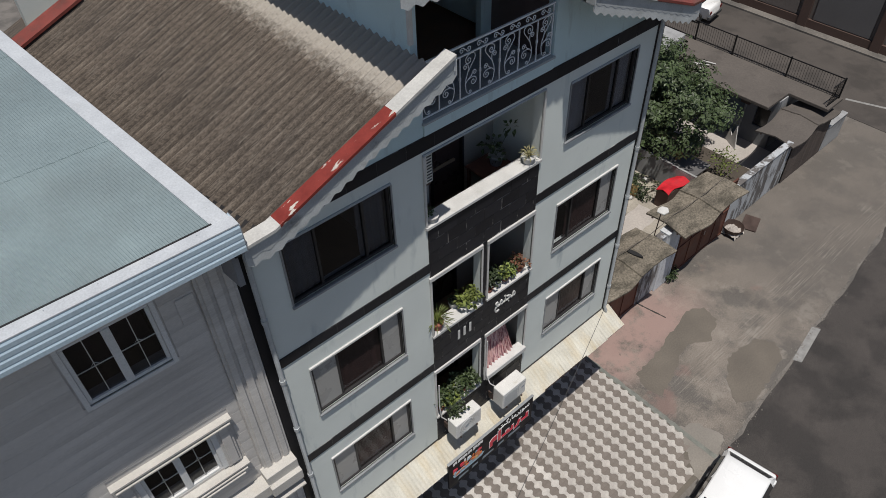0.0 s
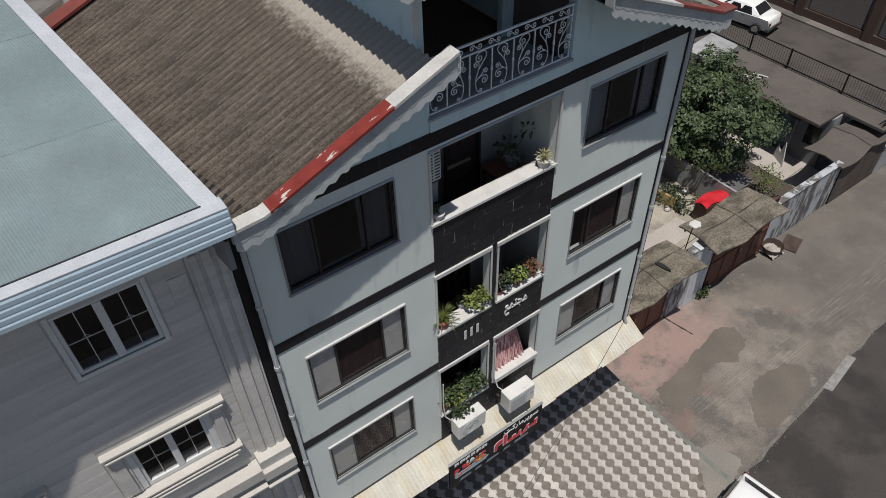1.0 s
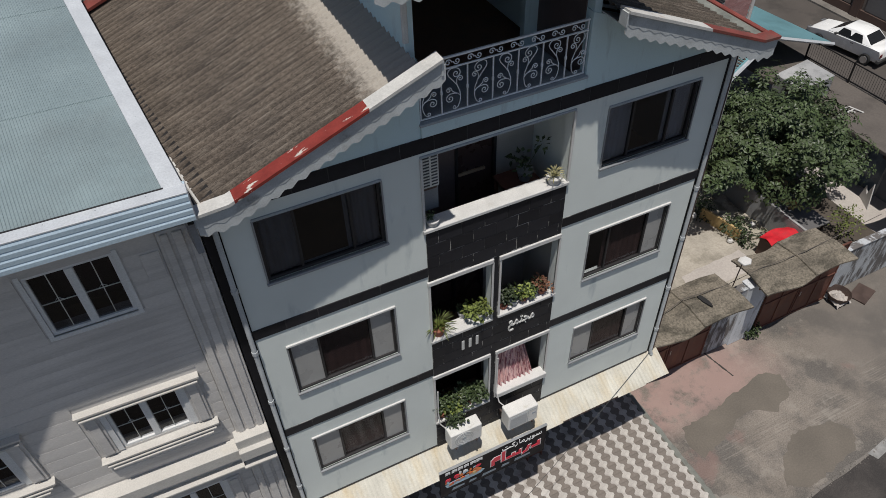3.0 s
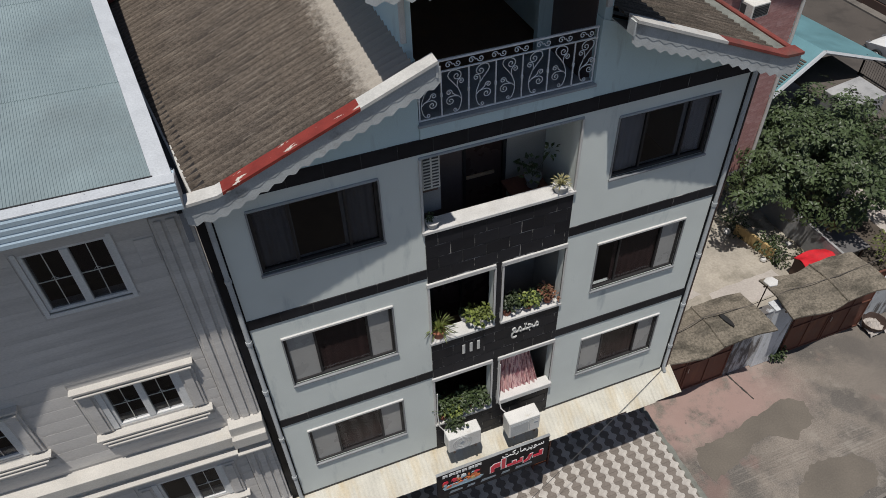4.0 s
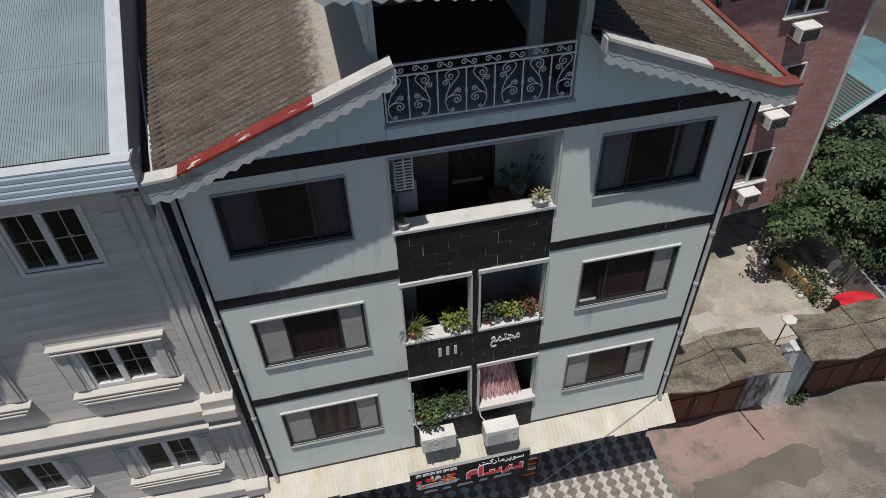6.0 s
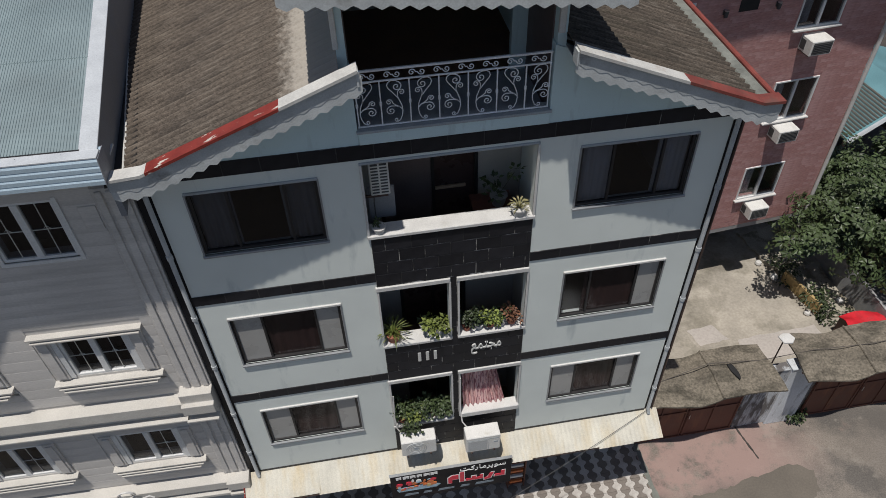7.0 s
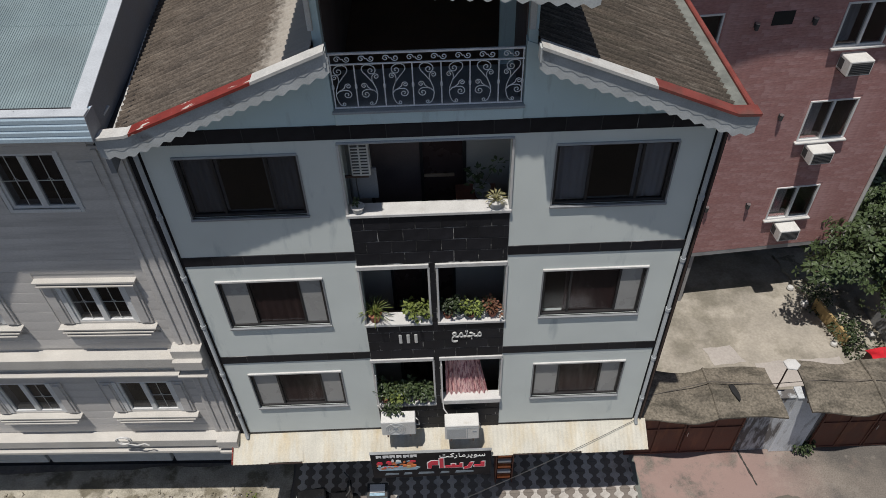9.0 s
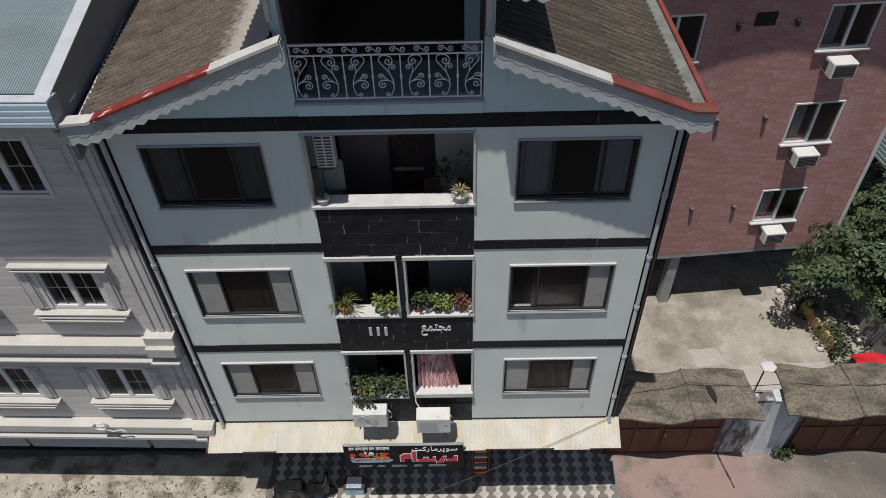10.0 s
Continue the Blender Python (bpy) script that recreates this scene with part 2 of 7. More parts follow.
# ---- mesh tools ----
class Geo:
    """Vertices and faces that become one mesh."""

    def __init__(self):
        self.v, self.f = [], []

    def add(self, verts, faces):
        k = len(self.v)
        self.v += [tuple(p) for p in verts]
        self.f += [tuple(i + k for i in q) for q in faces]
        return self

    def box(self, x0, x1, y0, y1, z0, z1, m=None):
        p = [Vector((x, y, z)) for z in (z0, z1) for y in (y0, y1) for x in (x0, x1)]
        if m is not None:
            p = [m @ q for q in p]
        return self.add(p, [(0, 2, 3, 1), (4, 5, 7, 6), (0, 1, 5, 4), (1, 3, 7, 5), (3, 2, 6, 7), (2, 0, 4, 6)])

    def prism(self, outline, axis, a, b, m=None):
        """An outline in the two other axes, pushed from a to b along axis ('x': outline is y, z; 'y': x, z; 'z': x, y)."""
        n = len(outline)

        def at(p, d):
            q = {"x": (d, p[0], p[1]), "y": (p[0], d, p[1]), "z": (p[0], p[1], d)}[axis]
            return m @ Vector(q) if m is not None else q
        k = [at(p, a) for p in outline] + [at(p, b) for p in outline]
        return self.add(k, [tuple(range(n))[::-1], tuple(range(n, 2 * n))] + [(i, (i + 1) % n, n + (i + 1) % n, n + i) for i in range(n)])

    def tube(self, path, r, sides=6, closed_ends=True):
        path = [Vector(p) for p in path]
        rings = []
        up = None
        for i, p in enumerate(path):
            d = (path[min(i + 1, len(path) - 1)] - path[max(i - 1, 0)]).normalized()
            if up is None:
                up = Vector((0, 0, 1)) if abs(d.z) < 0.9 else Vector((1, 0, 0))
            side = d.cross(up).normalized()
            up = side.cross(d).normalized()
            rr = r(i / (len(path) - 1)) if callable(r) else r
            rings.append([p + (side * math.cos(2 * math.pi * j / sides) + up * math.sin(2 * math.pi * j / sides)) * rr for j in range(sides)])
        verts = [q for ring in rings for q in ring]
        faces = [(i * sides + j, i * sides + (j + 1) % sides, (i + 1) * sides + (j + 1) % sides, (i + 1) * sides + j)
                 for i in range(len(path) - 1) for j in range(sides)]
        if closed_ends:
            faces += [tuple(range(sides))[::-1], tuple(range((len(path) - 1) * sides, len(path) * sides))]
        return self.add(verts, faces)

    def lathe(self, profile, cx=0, cy=0, sides=16):
        """profile: rows of radius, z from the bottom up."""
        verts = [(cx + r * math.cos(2 * math.pi * j / sides), cy + r * math.sin(2 * math.pi * j / sides), z) for r, z in profile for j in range(sides)]
        faces = [(i * sides + j, i * sides + (j + 1) % sides, (i + 1) * sides + (j + 1) % sides, (i + 1) * sides + j)
                 for i in range(len(profile) - 1) for j in range(sides)]
        return self.add(verts, faces + [tuple(range(sides))[::-1], tuple(range((len(profile) - 1) * sides, len(profile) * sides))])

    def sheet(self, fn, nu, nv, thick=0.0):
        """A grid surface fn(u, v) with u, v in 0..1; thick: closed below by so much."""
        g = [Vector(fn(i / nu, j / nv)) for j in range(nv + 1) for i in range(nu + 1)]
        w = nu + 1
        q = [(j * w + i, j * w + i + 1, (j + 1) * w + i + 1, (j + 1) * w + i) for j in range(nv) for i in range(nu)]
        if not thick:
            return self.add(g, q)
        k = len(g)
        low = [p - Vector((0, 0, thick)) for p in g]
        rim = [j * w for j in range(nv, 0, -1)] + list(range(nu)) + [j * w + nu for j in range(nv)] + [nv * w + i for i in range(nu, 0, -1)]
        q += [tuple(i + k for i in reversed(f)) for f in q]
        q += [(rim[(i + 1) % len(rim)], rim[i], rim[i] + k, rim[(i + 1) % len(rim)] + k) for i in range(len(rim))]
        return self.add(g + low, q)

    def mesh(self, name, material, bevel=0.0, smooth=False):
        me = bpy.data.meshes.new(name)
        me.from_pydata(self.v, [], self.f)
        if bevel:
            bm = bmesh.new()
            bm.from_mesh(me)
            bmesh.ops.bevel(bm, geom=[e for e in bm.edges if e.is_manifold and e.calc_face_angle(0) > 0.5], offset=bevel, segments=1, affect="EDGES", profile=0.6, clamp_overlap=True)
            bm.to_mesh(me)
            bm.free()
        me.materials.append(material)
        if smooth:
            me.shade_smooth()
            me.set_sharp_from_angle(angle=radians(40))
        return me


def thing(name, label, category, at=(0, 0, 0), rz=0.0, group="", kind=""):
    ob = new(name)
    ob.empty_display_size = 0.2
    ob.matrix_basis = pose(*at, 0, 0, rz)
    return tagged(ob, label, category, group, kind)


def part(name, geo, material, parent, label="", bevel=0.0, smooth=False, at=None, kind=""):
    """One mesh under a thing or a part. geo: a Geo, or a mesh that alike parts share."""
    me = geo if isinstance(geo, bpy.types.Mesh) else geo.mesh(name, material, bevel, smooth)
    ob = new(name, me)
    ob.parent = parent
    if at is not None:
        ob.matrix_basis = at if isinstance(at, Matrix) else Matrix.Translation(at)
    return tagged(ob, label, kind=kind)


def solid(name, geo, material, label, category, bevel=0.0, smooth=False, at=(0, 0, 0), rz=0.0, group="", kind=""):
    """A thing that is one mesh."""
    ob = new(name, geo.mesh(name, material, bevel, smooth))
    ob.matrix_basis = pose(*at, 0, 0, rz)
    return tagged(ob, label, category, group, kind)


def holed(x0, x1, z0, z1, holes):
    """The rectangles that are left of a wall when its holes (x0, x1, z0, z1) are cut out."""
    holes = [h for h in holes if h[0] < x1 and h[1] > x0 and h[2] < z1 and h[3] > z0]
    xs = sorted({x0, x1, *[min(max(h[i], x0), x1) for h in holes for i in (0, 1)]})
    out = []
    for a, b in zip(xs, xs[1:]):
        if b - a < 1e-6:
            continue
        mid = (a + b) / 2
        cuts = sorted((max(h[2], z0), min(h[3], z1)) for h in holes if h[0] < mid < h[1] and h[2] < z1 and h[3] > z0)
        z = z0
        for c, d in cuts:
            if c > z:
                out.append((a, b, z, c))
            z = max(z, d)
        if z < z1:
            out.append((a, b, z, z1))
    return out


def wall_grid(geo, x0, x1, z0, z1, holes, y0, y1, swap=False):
    """A wall with openings as one closed shell; swap: it runs along y."""
    xs = sorted({x0, x1, *[min(max(h[i], x0), x1) for h in holes for i in (0, 1)]})
    zs = sorted({z0, z1, *[min(max(h[i], z0), z1) for h in holes for i in (2, 3)]})
    nx, nz = len(xs), len(zs)

    def full(i, j):
        if not (0 <= i < nx - 1 and 0 <= j < nz - 1):
            return False
        a, b = (xs[i] + xs[i + 1]) / 2, (zs[j] + zs[j + 1]) / 2
        return not any(h[0] < a < h[1] and h[2] < b < h[3] for h in holes)
    index, verts, faces = {}, [], []

    def vid(i, j, k):
        if (i, j, k) not in index:
            index[i, j, k] = len(verts)
            p = (xs[i], (y0, y1)[k], zs[j])
            verts.append((p[1], p[0], p[2]) if swap else p)
        return index[i, j, k]
    for i in range(nx - 1):
        for j in range(nz - 1):
            if not full(i, j):
                continue
            faces.append((vid(i, j, 0), vid(i + 1, j, 0), vid(i + 1, j + 1, 0), vid(i, j + 1, 0)))
            faces.append((vid(i, j, 1), vid(i, j + 1, 1), vid(i + 1, j + 1, 1), vid(i + 1, j, 1)))
            for di, dj, a, b in ((-1, 0, (i, j), (i, j + 1)), (1, 0, (i + 1, j + 1), (i + 1, j)), (0, -1, (i + 1, j), (i, j)), (0, 1, (i, j + 1), (i + 1, j + 1))):
                if not full(i + di, j + dj):
                    faces.append((vid(*a, 0), vid(*b, 0), vid(*b, 1), vid(*a, 1)))
    return geo.add(verts, faces)


def drape(x0, x1, y, z0, z1, folds, depth, seed=0):
    """A hanging cloth with folds."""
    rnd = random.Random(seed)
    ph = [rnd.uniform(0, 6.28) for _ in range(3)]

    def fn(u, v):
        d = math.sin(u * folds * 6.283 + ph[0]) * 0.6 + math.sin(u * folds * 2.7 * 2 + ph[1]) * 0.4
        return (x0 + (x1 - x0) * u, y + d * depth * (0.6 + 0.4 * (1 - v)), z0 + (z1 - z0) * v)
    return Geo().sheet(fn, folds * 8, 3)


# ---- the apartment building ----
apartment = thing("apartment_building", "four-storey pale grey apartment building with black tile bands", "building")
FX0, FX1 = 1.0, 10.74                      # the grey facade
BX0, BX1 = 0.74, 11.0                      # its black edges
DEPTH = 8.6
COL0, COL1 = 4.35, 7.32                    # the black middle
WIN_L, WIN_R = (1.5, 3.6), (8.08, 10.16)
FLOORS = [dict(win=(4.78, 6.10), bal=(4.72, 6.42)), dict(win=(7.80, 9.20), bal=(7.77, 9.44)), dict(win=(10.93, 12.28), bal=(10.90, 12.47))]
SPLIT = (5.735, 5.95)                      # the post between the lower balcony openings
BANDS = [(6.57, 6.81), (9.70, 9.94), (12.575, 12.86)]

holes = []
for i, f in enumerate(FLOORS):
    holes += [(*WIN_L, *f["win"]), (*WIN_R, *f["win"])]
    if i < 2:
        holes += [(COL0 + 0.03, SPLIT[0], *f["bal"]), (SPLIT[1], COL1 - 0.02, *f["bal"])]
    else:
        holes += [(COL0, COL1 - 0.02, *f["bal"])]
g = wall_grid(Geo(), FX0, FX1, 3.45, 12.80, holes, 0.0, 0.22)
wall_front = part("front_wall", g, M_RENDER, apartment, "pale grey-blue rendered wall with openings")
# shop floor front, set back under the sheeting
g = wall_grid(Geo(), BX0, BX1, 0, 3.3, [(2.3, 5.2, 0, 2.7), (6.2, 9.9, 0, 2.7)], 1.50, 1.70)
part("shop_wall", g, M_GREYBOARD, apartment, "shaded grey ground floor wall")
part("side_wall", Geo().box(BX0, BX0 + 0.22, 0.3, DEPTH, 3.3, 12.3), M_RENDER, apartment)
part("side_wall", Geo().box(BX0, BX0 + 0.22, 1.7, DEPTH, 0, 3.3), M_RENDER, apartment)
part("side_wall", Geo().box(BX1 - 0.22, BX1, 0.3, DEPTH, 3.3, 13.0), M_RENDER, apartment)
part("side_wall", Geo().box(BX1 - 0.22, BX1, 1.7, DEPTH, 0, 3.3), M_RENDER, apartment)
part("shop_soffit", Geo().box(BX0, BX1, 0.225, 1.7, 3.24, 3.3), M_GREYBOARD, apartment)
part("back_wall", Geo().box(BX0 + 0.22, BX1 - 0.22, DEPTH - 0.22, DEPTH, 0, 14.2), M_RENDER, apartment)
part("edge_pier", Geo().box(BX0, FX0, 0.05, 0.3, 3.2, 12.80), M_DARKTILE, apartment, "black tiled edge of the facade")
part("edge_pier", Geo().box(FX1, BX1, 0.05, 0.3, 3.2, 12.80), M_DARKTILE, apartment, "black tiled edge of the facade")
for z in (3.3, 6.35, 9.45, 12.55):
    part("floor_slab", Geo().box(FX0 + 0.01, FX1 - 0.01, 0.225, DEPTH - 0.23, z, z + 0.18), M_ROOMFLOOR, apartment)

# rooms behind the windows and balconies
for i, f in enumerate(FLOORS):
    z0 = (3.48, 6.53, 9.63)[i]
    z1 = (6.35, 9.45, 12.55)[i]
    for x in (COL0 - 0.25, COL1 + 0.13):
        part("party_wall", Geo().box(x, x + 0.12, 0.22, 3.8, z0, z1), M_RENDER if i == 2 else M_ROOM, apartment)
    d0, d1, dm = (4.68, 6.55, 5.70) if i == 2 else (4.9, 6.3, 5.6)
    back = wall_grid(Geo(), COL0 - 0.13, COL1 + 0.13, z0, z1, [(d0, d1, z0, z0 + 2.3)], 1.45, 1.58)
    part("balcony_wall", back, M_ROOM, apartment)
    part("room_wall", Geo().box(FX0, FX1, 3.8, 3.95, z0, z1), M_ROOM, apartment)
    dr = part("balcony_door", Geo().box(d0, d1, 1.5, 1.53, z0, z0 + 2.3), M_DOORDARK, apartment, "dark brown balcony door")
    part("door_frame", Geo().box(d0 - 0.04, d0 + 0.03, 1.43, 1.5, z0, z0 + 2.34).box(d1 - 0.03, d1 + 0.04, 1.43, 1.5, z0, z0 + 2.34).box(d0 + 0.03, d1 - 0.03, 1.43, 1.5, z0 + 2.27, z0 + 2.34).box(dm - 0.03, dm + 0.03, 1.43, 1.5, z0, z0 + 2.27), M_FRAME, dr)
    if i == 2:
        part("shutter", Geo().box(d0 + 0.03, dm - 0.03, 1.46, 1.496, z0 + 0.02, z0 + 2.27), M_DOORLEAF, dr, "grey-brown closed door leaf")
        # added tan bar stands for a bright streak in the door glass
        part("rail", Geo().box(dm + 0.04, d1 - 0.2, 1.44, 1.496, 10.55, 10.61), M_LEAFTAN, dr, "tan bar added for a bright streak in the glass", bevel=0.008)


def sliding_window(parent, x0, x1, z0, z1, left, right, name="window"):
    """A dark three-light window: grey outer lights of width left and right, clear glass between."""
    w = 0.055
    fr = Geo()
    fr.box(x0, x1, 0.03, 0.11, z0, z0 + w).box(x0, x1, 0.03, 0.11, z1 - w, z1)
    fr.box(x0, x0 + w, 0.03, 0.11, z0 + w, z1 - w).box(x1 - w, x1, 0.03, 0.11, z0 + w, z1 - w)
    win = part(name, fr, M_FRAME, parent, "dark-framed sliding window with grey side lights", bevel=0.006)
    a, b = x0 + left, x1 - right
    for x in (a, b):
        part("mullion", Geo().box(x - 0.022, x + 0.022, 0.045, 0.10, z0 + w, z1 - w), M_FRAME, win)
    return win, a, b, w


k = 0
for side, (x0, x1) in enumerate((WIN_L, WIN_R)):
    for i, f in enumerate(FLOORS):
        z0, z1 = f["win"]
        left, right = ((0.60, 0.50), (0.58, 0.50), (0.62, 0.55))[i]
        win, a, b, w = sliding_window(apartment, x0, x1, z0, z1, left, right)
        for p, q in ((x0 + w, a - 0.022), (b + 0.022, x1 - w)):
            if i == 2 or (side == 1 and i == 1 and p < a):
                pane = part("pane", Geo().box(p, q, 0.065, 0.071, z0 + w, z1 - w), M_GLASS, win, "clear glass pane")
                pane.visible_shadow = False
            else:
                part("pane", Geo().box(p, q, 0.065, 0.073, z0 + w, z1 - w), M_SCREEN, win, "grey frosted pane")
        pane = part("pane", Geo().box(a + 0.022, b - 0.022, 0.080, 0.086, z0 + w, z1 - w), M_GLASS, win, "dark clear glass pane")
        pane.visible_shadow = False
        # lips round the opening; the lower windows' top ones painted as sunlit edges
        if i < 2:
            part("lintel_trim", Geo().box(x0 - 0.03, x1 + 0.03, -0.035, 0.03, z1, z1 + 0.055), M_WHITE, win, "thin lip, white as a sunlit edge", bevel=0.008)
        else:
            part("lintel_trim", Geo().box(x0 - 0.02, x1 + 0.02, -0.03, 0.03, z1, z1 + 0.05), M_GREYBOARD, win, bevel=0.008)
        part("jamb_trim", Geo().box(x0 - 0.03, x0, -0.022, 0.03, z0, z1), M_GREYFRAME, win)
        part("jamb_trim", Geo().box(x1, x1 + 0.03, -0.022, 0.03, z0, z1), M_GREYFRAME, win)
        part("sill", Geo().box(x0 - 0.04, x1 + 0.04, -0.05, 0.03, z0 - 0.05, z0), M_GREYFRAME, win, "grey metal sill", bevel=0.008)
        # cloth behind the glass
        k += 1
        if i == 2:
            for p, q in ((x0 + 0.05, a + 0.05), (b - 0.08, x1 - 0.05)):
                solid("curtain", drape(p, q, 0.16, z0 - 0.1, z1 + 0.05, 5, 0.03, k), M_CURTAIN if side else M_GREYCURTAIN, "grey curtain hanging beside a window", "curtain", smooth=True, group="window curtains")
        else:
            solid("curtain", drape(a - 0.1, b + 0.1, 0.122, z0 + 0.004, z1 + 0.05, 7, 0.016, k), M_BROWNCURTAIN, "dark brown curtain drawn across a window", "curtain", smooth=True, group="window curtains")
            if side == 0 and i == 0:
                solid("curtain", drape(b, x1 - 0.05, 0.2, z0, z1, 4, 0.03, 77), M_CURTAIN, "pale curtain bunched behind a window", "curtain", smooth=True, group="window curtains")


# black bands and the black middle, tile by tile
def tiles(parent, x0, x1, z0, z1, tw, th, y, holes=(), bond=0.5, thick=0.007, name="tile", gap=0.014):
    meshes = {}
    rows = max(1, round((z1 - z0) / th))
    h = (z1 - z0) / rows
    for r in range(rows):
        x = x0 - (bond * tw if r % 2 else 0)
        while x < x1 - 0.02:
            a, b = max(x, x0), min(x + tw, x1)
            x += tw
            for c, d, e, f in holed(a + gap / 2, b - gap / 2, z0 + r * h + gap / 2, z0 + (r + 1) * h - gap / 2, holes):
                if d - c < 0.03 or f - e < 0.03:
                    continue
                key = (round(d - c, 3), round(f - e, 3))
                if key not in meshes:
                    meshes[key] = Geo().box(0, key[0], -thick, 0, 0, key[1]).mesh(name, M_DARKTILE, 0.003)
                part(name, meshes[key], None, parent, at=(c, y, e))


for z0, z1 in BANDS:
    segs = [(FX0 - 0.02, COL0), (COL1, FX1 + 0.02)] if z1 < 12.6 else [(FX0 - 0.02, FX1 + 0.02)]
    for a, b in segs:
        band = part("band", Geo().box(a, b, -0.012, -0.002, z0, z1), M_GROUTDARK, apartment, "black tile band")
        tiles(band, a, b, z0, z1, 0.6, z1 - z0, -0.012)
col_holes = [h for h in holes if COL0 - 0.1 < h[0] and h[1] < COL1 + 0.1]
g = wall_grid(Geo(), COL0, COL1, 3.5, 10.80, col_holes, -0.014, -0.002)
middle = part("tiled_middle", g, M_GROUT, apartment, "black stone tiles with pale joints between the balconies")
grown = [(h[0] - 0.07, h[1] + 0.07 if h[1] > SPLIT[1] else h[1] + 0.04, h[2] - 0.05, h[3] + 0.12) for h in col_holes]
tiles(middle, COL0, COL1, 3.5, 10.80, 0.48, 0.30, -0.014, grown)

# white lips of the balcony openings
for i, f in enumerate(FLOORS):
    z0, z1 = f["bal"]
    spans = [(COL0 + 0.03, SPLIT[0]), (SPLIT[1], COL1 - 0.02)] if i < 2 else [(COL0, COL1 - 0.02)]
    for a, b in spans:
        if i < 2:
            part("lintel_trim", Geo().box(a - 0.06, b + 0.03, -0.05, 0.02, z1, z1 + 0.11), M_WHITE, apartment, "white lintel over a balcony opening", bevel=0.01)
        else:
            part("lintel_trim", Geo().box(a - 0.04, b + 0.04, -0.03, 0.02, z1, z1 + 0.045), M_GREYBOARD, apartment, bevel=0.01)
        for x in (a - 0.045, b):
            part("jamb_trim", Geo().box(x, x + 0.045, -0.04, 0.02, z0, z1), M_WHITE, apartment, bevel=0.008)
        if not (i == 0 and a > 5.9):
            part("balcony_sill", Geo().box(a - 0.05, b + 0.05, -0.06, 0.30, z0 - 0.07, z0 + 0.008), M_WHITE, apartment, "white stone sill", bevel=0.012)
part("balcony_sill", Geo().box(SPLIT[1] - 0.02, COL1 + 0.02, -0.11, 0.16, 4.75, 4.92), M_WHITE, apartment, "thick white ledge under a balcony opening", bevel=0.015)
part("balcony_parapet", Geo().box(COL0, COL1 - 0.02, 0.23, 0.30, 9.63, 10.83), M_ROOM, apartment)
part("balcony_parapet", Geo().box(COL0, COL1, 0.23, 0.30, 6.53, 7.70), M_ROOM, apartment)
part("balcony_parapet", Geo().box(COL0, COL1, 0.23, 0.30, 3.48, 4.65), M_ROOM, apartment)

# downpipes
for x, y in ((0.93, -0.06), (10.80, -0.06)):
    pipe = part("downpipe", Geo().tube([(x, y, 12.75), (x, y, 3.75), (x + 0.02, y - 0.06, 3.6)], 0.045, 8), M_DOWNPIPE, apartment, "grey plastic rainwater pipe", smooth=True)
    for z in (4.6, 6.2, 7.9, 9.4, 11.0):
        part("collar", Geo().tube([(x, y, z), (x, y, z + 0.09)], 0.058, 8), M_DOWNPIPE, pipe)
part("cable_duct", Geo().tube([(10.93, -0.02, 12.7), (10.93, -0.02, 3.7)], 0.022, 6), M_STEEL, apartment)

# gable walls and the attic behind the railing
g = Geo()
g.prism([(BX0, 12.80), (4.36, 12.80), (4.36, 14.25), (1.15, 12.97), (BX0, 12.98)], "y", 0.0, 0.2)
part("gable_wall", g, M_BLUE, apartment, "light blue rendered gable wall")
g = Geo()
g.prism([(7.45, 12.80), (BX1, 12.80), (BX1, 12.98), (10.7, 13.0), (7.45, 14.25)], "y", 0.0, 0.2)
part("gable_wall", g, M_BLUE, apartment, "light blue rendered gable wall")
part("attic_ledge", Geo().box(4.362, 7.448, -0.03, 0.2, 12.864, 13.08), M_BLUE, apartment, bevel=0.01)
part("attic_ledge_cap", Geo().box(4.34, 7.47, -0.05, 0.22, 13.08, 13.13), M_GREYBOARD, apartment, bevel=0.008)
# attic box: cheek walls, back wall with a dark opening, sloping roof
part("attic_cheek", Geo().box(4.20, 4.34, 0.02, 4.6, 13.0, 15.6), M_BLUE, apartment, "light blue attic side wall")
part("attic_cheek", Geo().box(7.47, 7.61, 0.02, 4.6, 13.0, 15.2), M_BLUE, apartment, "light blue attic side wall")
part("attic_post", Geo().box(4.16, 4.24, -0.04, 0.02, 14.55, 15.6), M_WHITE, apartment, bevel=0.008)
part("attic_post", Geo().box(7.46, 7.56, -0.04, 0.02, 14.45, 15.3), M_WHITE, apartment, bevel=0.008)
g = Geo()
for a, b, c, d in holed(4.34, 7.47, 12.73, 15.4, [(4.30, 7.18, 12.9, 15.1)]):
    g.box(a, b, 1.6, 1.74, c, d)
part("attic_wall", g, M_BLUE, apartment)
# dark sheets laid over the blue cheeks to stand for the attic's inner shade
part("attic_panel", Geo().box(4.342, 4.362, 0.22, 4.49, 12.96, 15.09), M_DOORLEAF, apartment, "dark sheet added as shade inside the attic")
part("attic_panel", Geo().box(7.448, 7.468, 0.22, 1.595, 12.96, 15.09), M_DOORLEAF, apartment, "dark sheet added as shade inside the attic")
part("attic_room", Geo().box(4.34, 7.47, 4.5, 4.6, 12.73, 15.4), M_ROOM, apartment)
part("attic_floor", Geo().box(4.34, 7.47, 0.2, 1.6, 12.73, 12.95), M_TERRACE, apartment)
part("attic_room_floor", Geo().box(4.34, 7.47, 1.6, 4.5, 12.73, 12.94), M_ROOMFLOOR, apartment)


